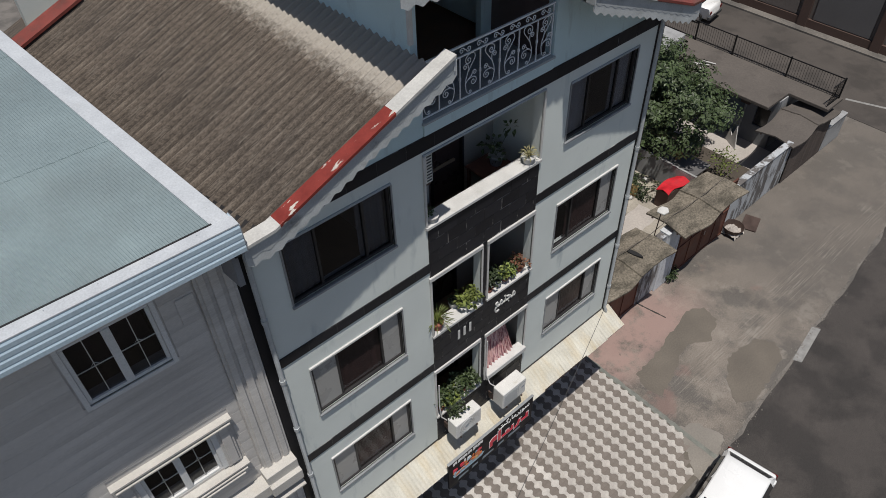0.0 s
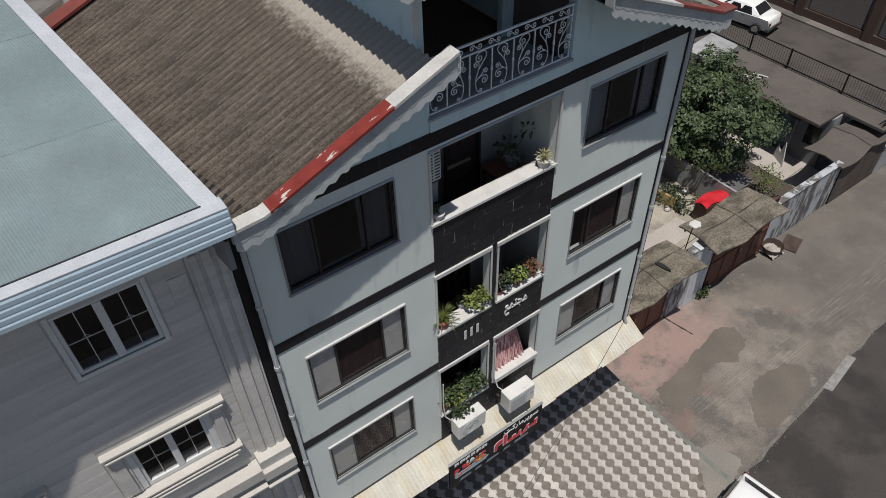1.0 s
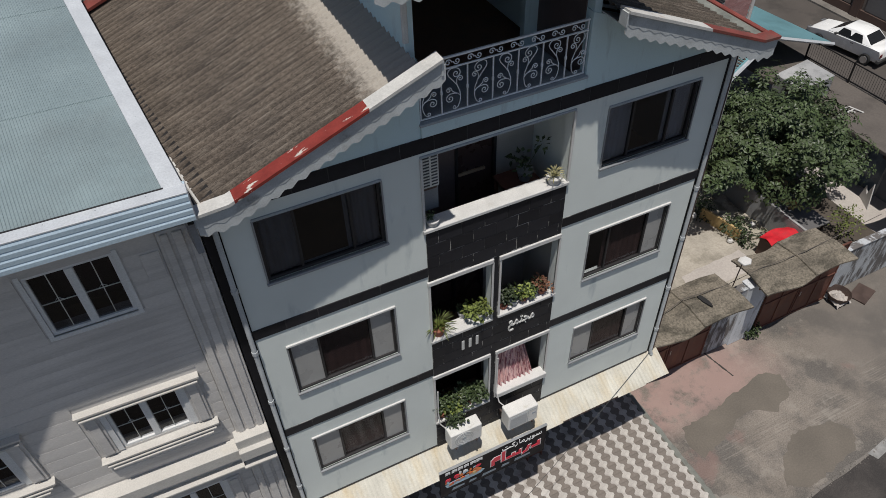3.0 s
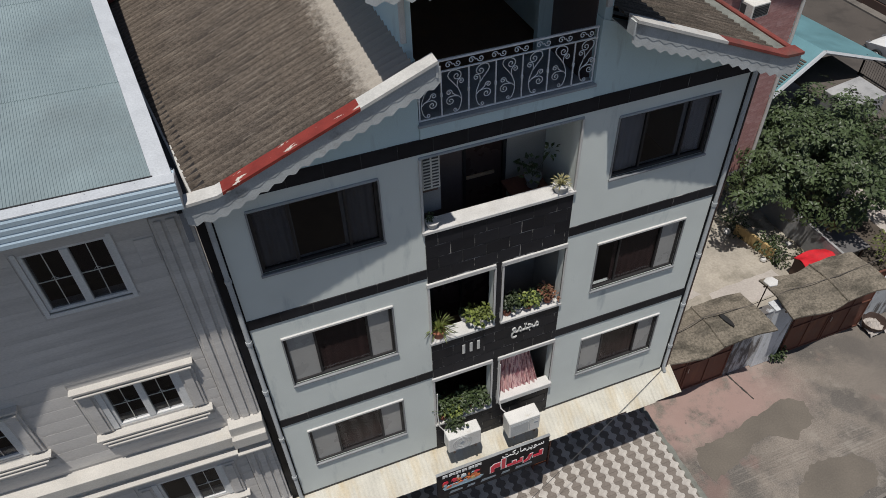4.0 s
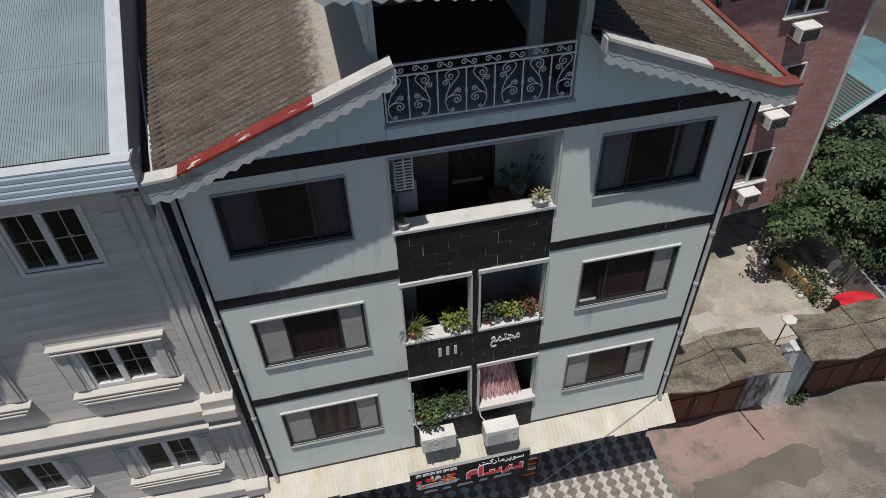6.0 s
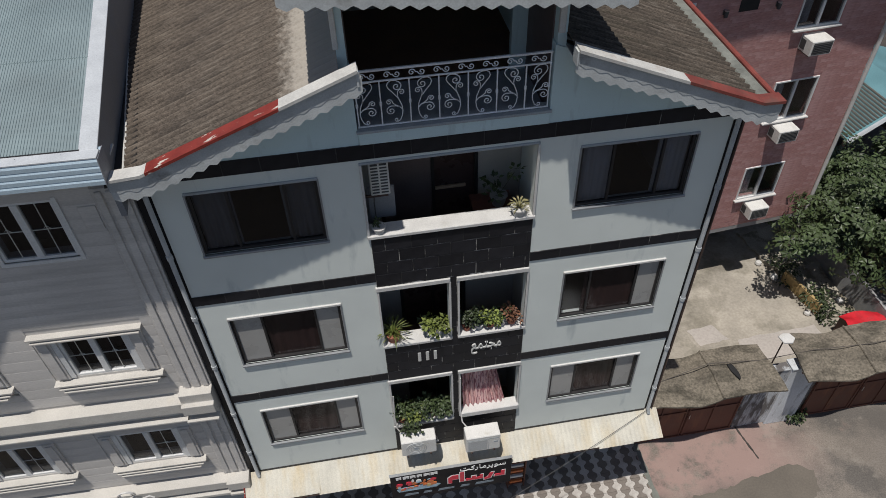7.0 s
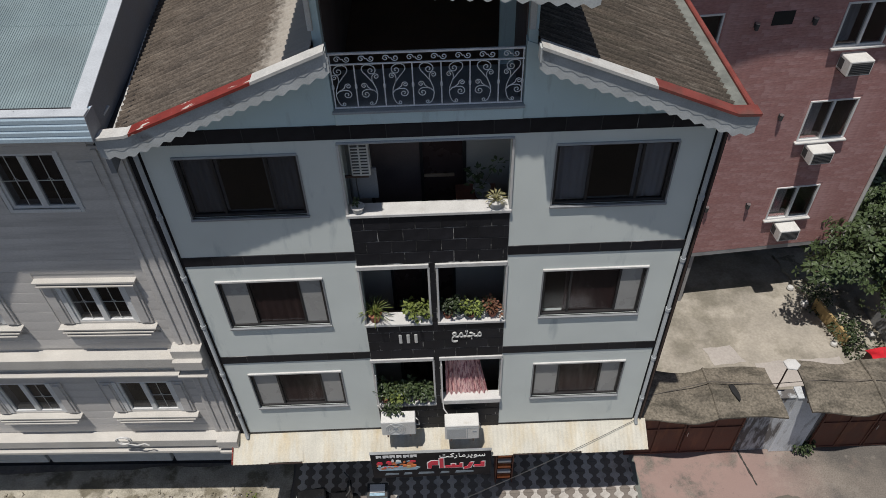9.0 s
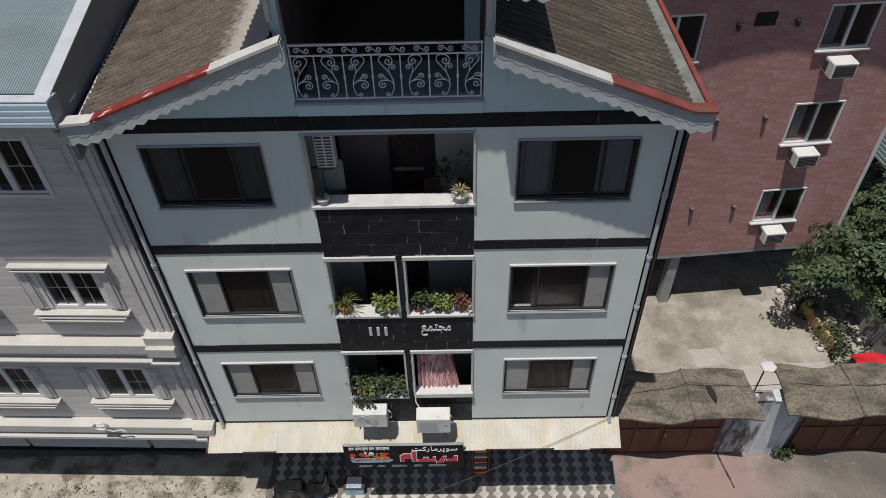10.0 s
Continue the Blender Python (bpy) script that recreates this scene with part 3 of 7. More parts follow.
def valance(x0, x1, y, z_at, drop, period, along="x", thick=0.012, wave=0.045):
    """A board whose lower edge is cut in scallops; z_at gives its upper edge."""
    n = max(1, round((x1 - x0) / period))
    top, low = [], []
    for i in range(n * 6 + 1):
        u = x0 + (x1 - x0) * i / (n * 6)
        s = 1 - abs(1 - (i % 6) / 3) if i % 6 else 0.0
        s = s * s * (3 - 2 * s) * 0.5 + s * 0.5
        top.append((u, z_at(u)))
        low.append((u, z_at(u) - drop + wave * (1 - s) + 0.008 * math.sin(u * 2.9)))
    geo = Geo()
    m = len(top)
    k = [(u, y, z) for u, z in top] + [(u, y, z) for u, z in low] + [(u, y + thick, z) for u, z in top] + [(u, y + thick, z) for u, z in low]
    if along == "y":
        k = [(b, a, c) for a, b, c in k]
    f = []
    for i in range(m - 1):
        f += [(i, i + m, i + m + 1, i + 1), (i + 2 * m, i + 2 * m + 1, i + 3 * m + 1, i + 3 * m), (i + m, i + 3 * m, i + 3 * m + 1, i + m + 1), (i, i + 1, i + 1 + 2 * m, i + 2 * m)]
    f += [(0, 2 * m, 3 * m, m), (m - 1, 2 * m - 1, 4 * m - 1, 3 * m - 1)]
    return geo.add(k, f)


roof = part("attic_roof", Geo().prism([(3.55, 15.77), (8.34, 15.33), (8.34, 15.37), (3.55, 15.81)], "y", -0.672, 4.9), M_ROOF, apartment, "shallow corrugated attic roof")
part("attic_valance", valance(3.55, 8.32, -0.686, lambda x: 15.81 - (x - 3.55) * 0.092, 0.31, 0.24, wave=0.06), M_SCALLOP, roof, "pale scalloped tin valance")
part("valance_end", valance(-0.67, 0.6, 8.31, lambda y: 15.34, 0.26, 0.24, "y", wave=0.06), M_SCALLOP, roof)

# the big roof slopes, sheet by sheet
PITCH = 0.177
SHEET_W = 5 * PITCH


def roof_z(x):
    """The height of the roof's upper side over the plan."""
    return 13.075 + 0.394 * (x - 0.80) if x < 6 else 13.09 + 0.394 * (11.02 - x)


def sheet_mesh(xa, xb, lift_a, lift_b, material, name, skew=0.0):
    def fn(u, v):
        y = SHEET_W * 1.03 * v
        x = xa + skew * y * (1 - u) + (xb - xa) * u
        return (x, y, roof_z(x) + lift_a + (lift_b - lift_a) * u + 0.028 * math.cos(2 * math.pi * y / PITCH))
    me = Geo().sheet(fn, 3, 40, 0.008).mesh(name, material)
    return me


def wavy(xa, xb, name, material=M_ROOF, low=0.0, high=0.0, skew=0.0):
    return sheet_mesh(xa, xb, low, high, material, name, skew)


left_roof = part("left_roof", Geo().prism([(0.9, 12.94), (4.2, 14.22), (4.2, 14.28), (0.9, 13.00)], "y", 0.2, 7.5), M_GREYBOARD, apartment, "brown weathered corrugated roof slope")
right_roof = part("right_roof", Geo().prism([(7.6, 14.24), (10.9, 12.96), (10.9, 13.02), (7.6, 14.30)], "y", 0.2, 8.4), M_GREYBOARD, apartment, "brown weathered corrugated roof slope")
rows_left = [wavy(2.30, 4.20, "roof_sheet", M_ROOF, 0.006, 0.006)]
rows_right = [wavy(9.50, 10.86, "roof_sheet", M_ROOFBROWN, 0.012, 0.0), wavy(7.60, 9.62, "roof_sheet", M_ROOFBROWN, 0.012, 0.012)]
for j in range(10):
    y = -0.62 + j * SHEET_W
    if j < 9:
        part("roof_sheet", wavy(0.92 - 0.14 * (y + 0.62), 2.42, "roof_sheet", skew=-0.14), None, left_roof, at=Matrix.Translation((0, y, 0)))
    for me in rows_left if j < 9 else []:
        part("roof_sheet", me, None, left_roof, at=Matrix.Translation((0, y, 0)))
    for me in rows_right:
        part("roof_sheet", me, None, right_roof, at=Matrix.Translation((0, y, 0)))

# flashings, fascia boards and scalloped valances of the gables


def slope_strip(pts, y0, y1, up, down):
    """A strip that follows a line of (x, z) from y0 to y1."""
    geo = Geo()
    v, n = [], len(pts)
    for x, z in pts:
        v += [(x, y0, z + up), (x, y1, z + up), (x, y1, z - down), (x, y0, z - down)]
    f = [(0, 1, 2, 3), tuple(4 * (n - 1) + i for i in (3, 2, 1, 0))]
    for i in range(n - 1):
        a, b = 4 * i, 4 * i + 4
        f += [(a, b, b + 1, a + 1), (a + 1, b + 1, b + 2, a + 2), (a + 2, b + 2, b + 3, a + 3), (a + 3, b + 3, b, a)]
    return geo.add(v, f)


zl = lambda x: 13.20 + max(0, x - 1.12) * 0.40
zr = lambda x: 13.21 + max(0, 10.72 - x) * 0.403
rake = part("rake_board", slope_strip([(0.70, zl(0.7)), (1.2, zl(1.2)), (4.45, zl(4.45))], -0.66, -0.62, -0.005, 0.2), M_GREYBOARD, apartment, "grey painted rake board")
for a, b, m_ in ((0.70, 1.28, M_WHITETRIM), (1.28, 3.32, M_REDTRIM), (3.32, 4.45, M_WHITETRIM)):
    pts = [(a, zl(a))] + ([(1.2, zl(1.2))] if a < 1.2 < b else []) + [(b, zl(b))]
    part("flashing", slope_strip(pts, -0.72, -0.47, 0.055, -0.005), m_, rake, "peeling red and white painted flashing" if m_ in (M_REDTRIM, M_REDEAVE) else "weathered white flashing")
part("valance", valance(0.72, 4.50, -0.674, lambda x: zl(x) - 0.08, 0.305, 0.215, wave=0.055), M_SCALLOP, rake, "pale scalloped tin valance")
part("board_edge", valance(0.72, 4.48, -0.679, lambda x: zl(x) - 0.01, 0.215, 0.23, wave=0.042, thick=0.003), M_FASCIA, rake, "grey board with a wavy lower edge")
part("rake_end", Geo().box(4.43, 4.462, -0.69, -0.5, zl(4.4) - 0.20, zl(4.4) + 0.03), M_SCALLOP, rake)
rake = part("rake_board", slope_strip([(7.57, zr(7.57)), (10.7, zr(10.7)), (11.06, zr(11.06))], -0.66, -0.62, -0.005, 0.2), M_GREYBOARD, apartment, "grey painted rake board")
for a, b, m_ in ((7.57, 9.35, M_WHITETRIM), (9.35, 11.06, M_REDEAVE)):
    pts = [(a, zr(a))] + ([(10.7, zr(10.7))] if a < 10.7 < b else []) + [(b, zr(b))]
    part("flashing", slope_strip(pts, -0.72, -0.46, 0.055, -0.005), m_, rake, "peeling red and white painted flashing" if m_ in (M_REDTRIM, M_REDEAVE) else "weathered white flashing")
part("valance", valance(7.55, 11.04, -0.674, lambda x: zr(x) - 0.08, 0.305, 0.215, wave=0.055), M_SCALLOP, rake, "pale scalloped tin valance")
part("board_edge", valance(7.57, 11.05, -0.679, lambda x: zr(x) - 0.01, 0.215, 0.23, wave=0.042, thick=0.003), M_FASCIA, rake, "grey board with a wavy lower edge")
part("rake_end", Geo().box(7.545, 7.57, -0.69, -0.5, zr(7.6) - 0.20, zr(7.6) + 0.03), M_SCALLOP, rake)
part("soffit", slope_strip([(0.74, 12.99), (1.2, 12.99), (4.36, 14.23)], -0.64, 0.0, 0.0, 0.02), M_SCALLOP, apartment)
part("soffit", slope_strip([(7.6, 14.24), (10.7, 13.0), (11.0, 13.0)], -0.64, 0.0, 0.0, 0.02), M_SCALLOP, apartment)
# eave flashings running back
part("eave_flashing", Geo().box(10.97, 11.06, -0.5, 8.4, 13.14, 13.24), M_REDEAVE, apartment, "dull red painted eave flashing", bevel=0.02)
part("eave_gutter", Geo().box(10.74, 10.97, -0.5, 8.4, 13.12, 13.21), M_GUTTER, apartment, "grey-green gutter edge", bevel=0.03)
part("eave_gutter", Geo().sheet(lambda u, v: (0.62 + 0.5 * u - 0.14 * 9.2 * v, -0.58 + 9.2 * v, roof_z(0.92 - 0.14 * 9.2 * v) - 0.07 + 0.2 * u * u - 0.05 * u), 4, 6, 0.02), M_FRAME, apartment, "dark valley gutter")
part("gutter_edge", Geo().prism([(0.90, -0.55), (0.925, -0.55), (0.70, 1.1), (0.675, 1.1)], "z", 13.0, 13.06), M_WHITETRIM, apartment)
part("eave_flashing", Geo().prism([(-0.25, 12.72), (1.9, 13.56), (1.9, 13.62), (-0.25, 12.78)], "y", 7.28, 7.75), M_REDEAVE, apartment, "peeling red flashing at the back of the roof")
part("back_slope", Geo().sheet(lambda u, v: (-2.2 + 6.4 * u, 7.32 + 2.2 * v, roof_z(max(-0.3, -2.2 + 6.4 * u)) - 0.03 - 0.5 * v), 12, 20, 0.03), M_ROOF, apartment, "brown weathered roof slope falling to the back")
part("gutter_edge", Geo().tube([(0.90, -0.6, 13.10), (0.34, 3.4, 12.88), (-0.22, 7.35, 12.66)], 0.022, 6), M_WHITETRIM, apartment, "pale metal edge along the sheets", smooth=True)


# ---- wrought iron railing ----
def spiral(cx, cz, r0, turns, start, way, n=18, r1=0.012):
    out = []
    for i in range(n + 1):
        u = i / n
        a = start + way * turns * 2 * math.pi * u
        r = r0 + (r1 - r0) * u ** 0.8
        out.append((cx + r * math.cos(a), cz + r * math.sin(a)))
    return out


railing = part("railing", Geo().box(4.38, 7.43, 0.035, 0.075, 14.10, 14.135).box(4.38, 7.43, 0.04, 0.07, 13.92, 13.945).box(4.38, 7.43, 0.04, 0.07, 13.14, 13.165),
               M_IRON, apartment, "pale wrought iron railing with scrolls", bevel=0.005)
NB = 7
SX, step = 4.313, 0.453
for i in range(NB + 1):
    x = min(max(SX + i * step, 4.40), 7.41)
    zt = 14.10 if i in (0, NB) else 13.92
    bal = part("baluster", Geo().box(x - 0.010, x + 0.010, 0.045, 0.065, 13.16, zt), M_IRON, railing)
    part("collar", Geo().lathe([(0.012, 13.49), (0.022, 13.51), (0.022, 13.56), (0.012, 13.58)], x, 0.055, 8), M_IRON, bal)


def scroll_curve():
    """One tall S scroll, 0.78 high, with side curls, as plain polylines."""
    lines = []
    s = [(0.02, 0.012), (0.06, 0.04), (0.09, 0.11), (0.105, 0.20), (0.095, 0.30), (0.05, 0.42), (-0.03, 0.53), (-0.095, 0.61), (-0.115, 0.66), (-0.10, 0.71), (-0.05, 0.74), (0.02, 0.735)]
    lines.append(s + spiral(0.03, 0.635, 0.085, 1.45, 1.25, -1, 24))
    lines.append([(0.02, 0.012)] + spiral(0.0, 0.045, 0.038, 1.1, -1.0, -1, 12))
    lines.append([(0.098, 0.23), (0.06, 0.275), (0.0, 0.295)] + spiral(-0.075, 0.215, 0.085, 1.5, 1.5, 1))
    lines.append([(0.055, 0.41), (0.035, 0.47)] + spiral(0.10, 0.53, 0.060, 1.4, math.pi, -1))
    lines.append([(0.06, 0.275), (0.0, 0.31), (-0.04, 0.345)] + spiral(-0.10, 0.37, 0.055, 1.4, -0.2, 1))
    return lines


for flip in (1, -1):
    g = Geo()
    for line in scroll_curve():
        g.tube([(flip * a, 0.055, b) for a, b in line], 0.0088, 5)
    me = g.mesh("scroll", M_IRON, smooth=True)
    for i in range(NB):
        if (i % 2 == 1) == (flip == 1):
            part("scroll", me, None, railing, at=(min(SX + (i + 0.5) * step, 7.26), 0, 13.175))
g = Geo()
g.tube([(a, 0.055, b) for a, b in spiral(-0.075, 0.075, 0.06, 1.3, 0.0, 1)[::-1] + spiral(0.075, 0.075, 0.06, 1.3, math.pi, 1)], 0.0095, 5)
me = g.mesh("small_scroll", M_IRON, smooth=True)
for i in range(8):
    part("small_scroll", me, None, railing, at=(4.40 + (i + 0.5) * 3.01 / 8, 0, 13.945))


# ---- the stone-faced neighbour ----
neighbour = thing("stone_house", "pale stone-clad house with moulded cornices and a blue-green metal roof", "house", at=(0.72, 0.06, 0), rz=-1.6)
# in its own measure: x from -9 to 0, front at y = 0
NW = [(-2.45, -1.22), (-5.33, -4.10), (-8.19, -6.96)]
NF = [(4.65, 5.83), (8.02, 9.20), (11.20, 12.44)]
nh = [(a, b, c, d) for a, b in NW for c, d in NF]
g = wall_grid(Geo(), -10, -0.19, 3.2, 13.2, nh, 0.014, 0.30)
nwall = part("front_wall", g, M_STONE, neighbour, "pale veined travertine wall in courses")
part("side_wall", Geo().prism([(-0.5, 0.3), (-0.2, 0.3), (-1.4, 9.0), (-1.7, 9.0)], "z", 3.2, 13.2), M_STONE, neighbour)
part("side_wall", Geo().prism([(-0.55, 1.4), (-0.25, 1.4), (-1.1, 9.0), (-1.4, 9.0)], "z", 0, 3.2), M_STONE, neighbour)
part("lower_wall", Geo().box(-10, 0.0, 1.25, 1.45, 0, 3.2), M_STONE, neighbour)
# black band set along the foot of the lower wall
part("plinth", Geo().box(-10, 0.0, 1.18, 1.25, 0, 0.85), M_DARKTILE, neighbour, "black band along the wall foot")
part("soffit", Geo().box(-10, 0.0, 0.05, 1.45, 3.12, 3.2), M_CREAM, neighbour)
for a, b in ((-9.9, -5.3), (-5.2, -2.0), (-1.9, -0.1)):
    part("shutter_box", Geo().box(a, b, -0.15, 0.45, 2.5, 3.205), M_GREYBOARD, neighbour, "grey shutter box over the shop front", bevel=0.012)
part("room_wall", Geo().box(-10, -0.95, 3.2, 3.3, 3.2, 13.1), M_ROOM, neighbour)
for z in (3.2, 6.6, 9.9, 13.1):
    part("floor_slab", Geo().box(-10, -0.95, 0.3, 3.2, z, z + 0.12), M_ROOMFLOOR, neighbour)

# stone courses, with the joints open
meshes = {}
rnd = random.Random(5)
surround = [(a - 0.42, b + 0.42, c - 0.30, d + 0.30) for a, b in NW for c, d in NF[:2]] + [(a - 0.10, b + 0.10, *NF[2]) for a, b in NW]
for zone0, zone1 in ((3.75, 6.42), (7.15, 13.2)):
    rows = round((zone1 - zone0) / 0.305)
    h = (zone1 - zone0) / rows
    for r in range(rows):
        x = -9.9
        while x < -0.62:
            w = 12.0
            gap = 0.0015 if zone0 + r * h < 9.9 else 0.0005
            for c, d, e, f in holed(x + 0.002, min(x + w, -0.60) - 0.002, zone0 + r * h + gap, zone0 + (r + 1) * h - gap, surround):
                if d - c > 0.05 and f - e > 0.05:
                    key = (round(d - c, 2), round(f - e, 4))
                    if key not in meshes:
                        meshes[key] = Geo().box(0, key[0], -0.0, 0.05, 0, key[1]).mesh("stone_panel", M_STONE, 0.004 if gap > 0.001 else 0.0015)
                    part("stone_panel", meshes[key], None, nwall, at=(c, 0.0, e))
            x += w


def ledge(parent, name, x0, x1, z, steps, material=M_CREAM, label="", end=True):
    """A moulded ledge: steps of (depth, height) from the bottom up."""
    prof = [(0.06, z)]
    for dep, h in steps:
        prof += [(-dep, z), (-dep, z + h)]
        z += h
    prof.append((0.06, z))
    n = len(prof)

    def out(y):
        return max(0.0, -y) * 0.9 if end else 0.0
    v = [(x0 - out(y), y, h) for y, h in prof] + [(x1 + out(y), y, h) for y, h in prof]
    geo = Geo().add(v, [tuple(range(n))[::-1], tuple(range(n, 2 * n))] + [(i, (i + 1) % n, n + (i + 1) % n, n + i) for i in range(n)])
    return part(name, geo, material, parent, label, bevel=0.008)


# the corner pilaster and cornices
for z0, z1 in ((3.75, 6.45), (7.2, 12.6)):
    pil = part("pilaster", Geo().box(-0.58, 0.0, -0.05, 0.05, z0, z1), M_STONE, neighbour, "pale stone corner pilaster", bevel=0.008)
    for a, b in ((-0.53, -0.42), (-0.36, -0.22), (-0.16, -0.05)):
        part("fluting", Geo().box(a, b, -0.085, -0.05, z0 + 0.12, z1 - 0.05), M_STONE, pil, bevel=0.01)
ledge(neighbour, "cornice", -10, -0.62, 6.50, ((0.34, 0.05), (0.17, 0.22), (0.29, 0.30)), label="cream moulded stone cornice", end=False)
ledge(neighbour, "cornice", -0.66, 0.0, 6.50, ((0.39, 0.05), (0.20, 0.22), (0.38, 0.28), (0.27, 0.26)), label="cream moulded stone cornice block", end=False)
ledge(neighbour, "cornice", -10, -0.45, 3.22, ((0.34, 0.10), (0.18, 0.12), (0.28, 0.28)), label="cream moulded stone cornice", end=False)
ledge(neighbour, "cornice", -0.5, 0.02, 3.22, ((0.38, 0.08), (0.22, 0.14), (0.36, 0.30)), label="cream moulded stone cornice block", end=False)


def stepped(parent, name, x0, x1, top, steps, label):
    """Thin slabs one under the other, with a groove between: (overhang at the ends, depth, thickness) from the top down."""
    for over, depth, thick in steps:
        part(name, Geo().box(x0 - over, x1 + over, -depth, 0.05, top - thick, top), M_CREAM, parent, label, bevel=0.004)
        part("groove", Geo().box(x0 - over + 0.06, x1 + over - 0.06, -depth * 0.45, 0.05, top - thick - 0.045, top - thick - 0.001), M_CREAM, parent)
        top -= thick + 0.046


def casement(parent, x0, x1, z0, z1, open_light=False, style=0):
    fr = Geo()
    w, y0, y1 = 0.06, 0.02, 0.10
    mid = (x0 + x1) / 2
    fr.box(x0, x1, y0, y1, z0, z0 + w).box(x0, x1, y0, y1, z1 - w, z1).box(x0, x0 + w, y0, y1, z0 + w, z1 - w).box(x1 - w, x1, y0, y1, z0 + w, z1 - w)
    fr.box(mid - 0.06, mid + 0.06, y0 - 0.01, y1, z0 + w, z1 - w)
    win = part("window", fr, M_PVC, parent, "white plastic casement window with leaded panes", bevel=0.006)
    for a, b in ((x0 + w, mid - 0.06), (mid + 0.06, x1 - w)):
        p = part("pane", Geo().box(a, b, 0.06, 0.066, z0 + w, z1 - w), M_GLASS, win, "dark glass pane")
        p.visible_shadow = False
        c, zc = (a + b) / 2, (z0 + z1) / 2
        if not (open_light and a < mid):
            bars = Geo().box(c - 0.006, c + 0.006, 0.045, 0.058, z0 + w, z1 - w).box(a, b, 0.045, 0.058, zc - 0.006, zc + 0.006)
            if style == 0:
                d = 0.075
                bars.tube([(c + d, 0.045, zc), (c, 0.045, zc + d), (c - d, 0.045, zc), (c, 0.045, zc - d), (c + d, 0.045, zc)], 0.007, 4)
            part("lead_grid", bars, M_LEAD, win, "pale lead bars with a small diamond")
    part("blind", Geo().box(x0 + 0.02, x1 - 0.02, 0.9, 0.91, z0 - 0.3, z1 + 0.2), M_BROWNCURTAIN, win)
    return win


for i, (c, d) in enumerate(NF):
    for a, b in NW:
        win = casement(neighbour, a, b, c, d, open_light=(i == 0))
        if i < 2:
            for p, q in ((a - 0.36, a - 0.10), (b + 0.10, b + 0.36)):
                part("jamb", Geo().box(p, q, -0.03, 0.05, c - 0.02, d + 0.02).box(p + 0.05, q - 0.05, -0.06, -0.03, c + 0.05, d - 0.04), M_STONE, win, bevel=0.008)
            for p, q in ((a - 0.10, a), (b, b + 0.10)):
                part("reveal", Geo().box(p, q, -0.01, 0.06, c, d), M_PVC, win)
            part("apron", Geo().box(a - 0.42, b + 0.42, 0.0, 0.05, c - 0.36, c - 0.16), M_STONE, win)
            stepped(win, "sill", a, b, c - 0.06, ((0.43, 0.155, 0.045), (0.36, 0.170, 0.035), (0.29, 0.185, 0.035)), "cream moulded window sill")
            if i == 1:
                stepped(win, "hood", a, b, d + 0.17, ((0.42, 0.125, 0.05), (0.37, 0.14, 0.035)), "cream moulded window hood")
        else:
            for p, q in ((a - 0.07, a), (b, b + 0.07)):
                part("reveal", Geo().box(p, q, -0.01, 0.06, c - 0.07, d + 0.05), M_PVC, win)
            part("sill", Geo().box(a, b, -0.02, 0.06, c - 0.07, c), M_PVC, win)
for a, b in NW[:2]:
    for z0, z1 in ((11.75, 12.25),):
        x = b + 0.32
        part("wall_panel", Geo().box(x, x + 0.28, -0.018, 0.0, z0, z1), M_STONE, neighbour, bevel=0.006)

# metal roof with its trim and ribbed fascia; EX, EY: its outer corner
EX, EY, EZ = 0.05, -0.775, 13.68
SKEW, RISE = -0.128, 0.07
g = Geo().box(-10, EX, EY, EY + 0.20, EZ - 0.03, EZ).sheet(lambda u, v: (EX - 0.26 + 0.26 * u + SKEW * (0.2 + 9.64 * v), EY + 0.2 + 9.64 * v, EZ + RISE * 9.84 * v), 1, 4, 0.03)
nroof = part("roof", g, M_WHITEMETAL, neighbour, "white folded metal roof edge", bevel=0.006)
for i in range(4):
    z1, y1 = EZ - 0.03 - i * 0.105, EY + 0.01 - i * 0.009
    prof = [(y1, z1), (y1 - 0.022, z1 - 0.04), (y1 - 0.022, z1 - 0.105), (EY + 0.3, z1 - 0.105), (EY + 0.3, z1)]
    part("fascia_rib", Geo().prism(prof, "x", -10, EX - 0.004), M_RIBBLUE, nroof, "light blue ribbed fascia")
# side of the fascia, its shade carried by the darker grey
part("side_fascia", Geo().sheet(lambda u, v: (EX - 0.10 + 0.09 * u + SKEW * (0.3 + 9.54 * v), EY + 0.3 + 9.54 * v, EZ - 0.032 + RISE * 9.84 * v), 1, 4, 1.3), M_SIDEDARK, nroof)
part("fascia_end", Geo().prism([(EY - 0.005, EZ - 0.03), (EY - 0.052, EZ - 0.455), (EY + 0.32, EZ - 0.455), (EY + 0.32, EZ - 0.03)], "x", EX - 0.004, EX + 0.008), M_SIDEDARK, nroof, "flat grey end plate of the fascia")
part("eave_soffit", Geo().box(-10, EX - 0.1, EY + 0.1, 0.2, EZ - 0.48, EZ - 0.45), M_WHITEMETAL, nroof)
# upstand in near-black, painting the shadow line behind the white edge
part("roof_upstand", Geo().box(-10, EX - 0.27, EY + 0.20, EY + 0.225, EZ - 0.05, EZ + 0.004), M_FRAME, nroof)
RIB = 0.042


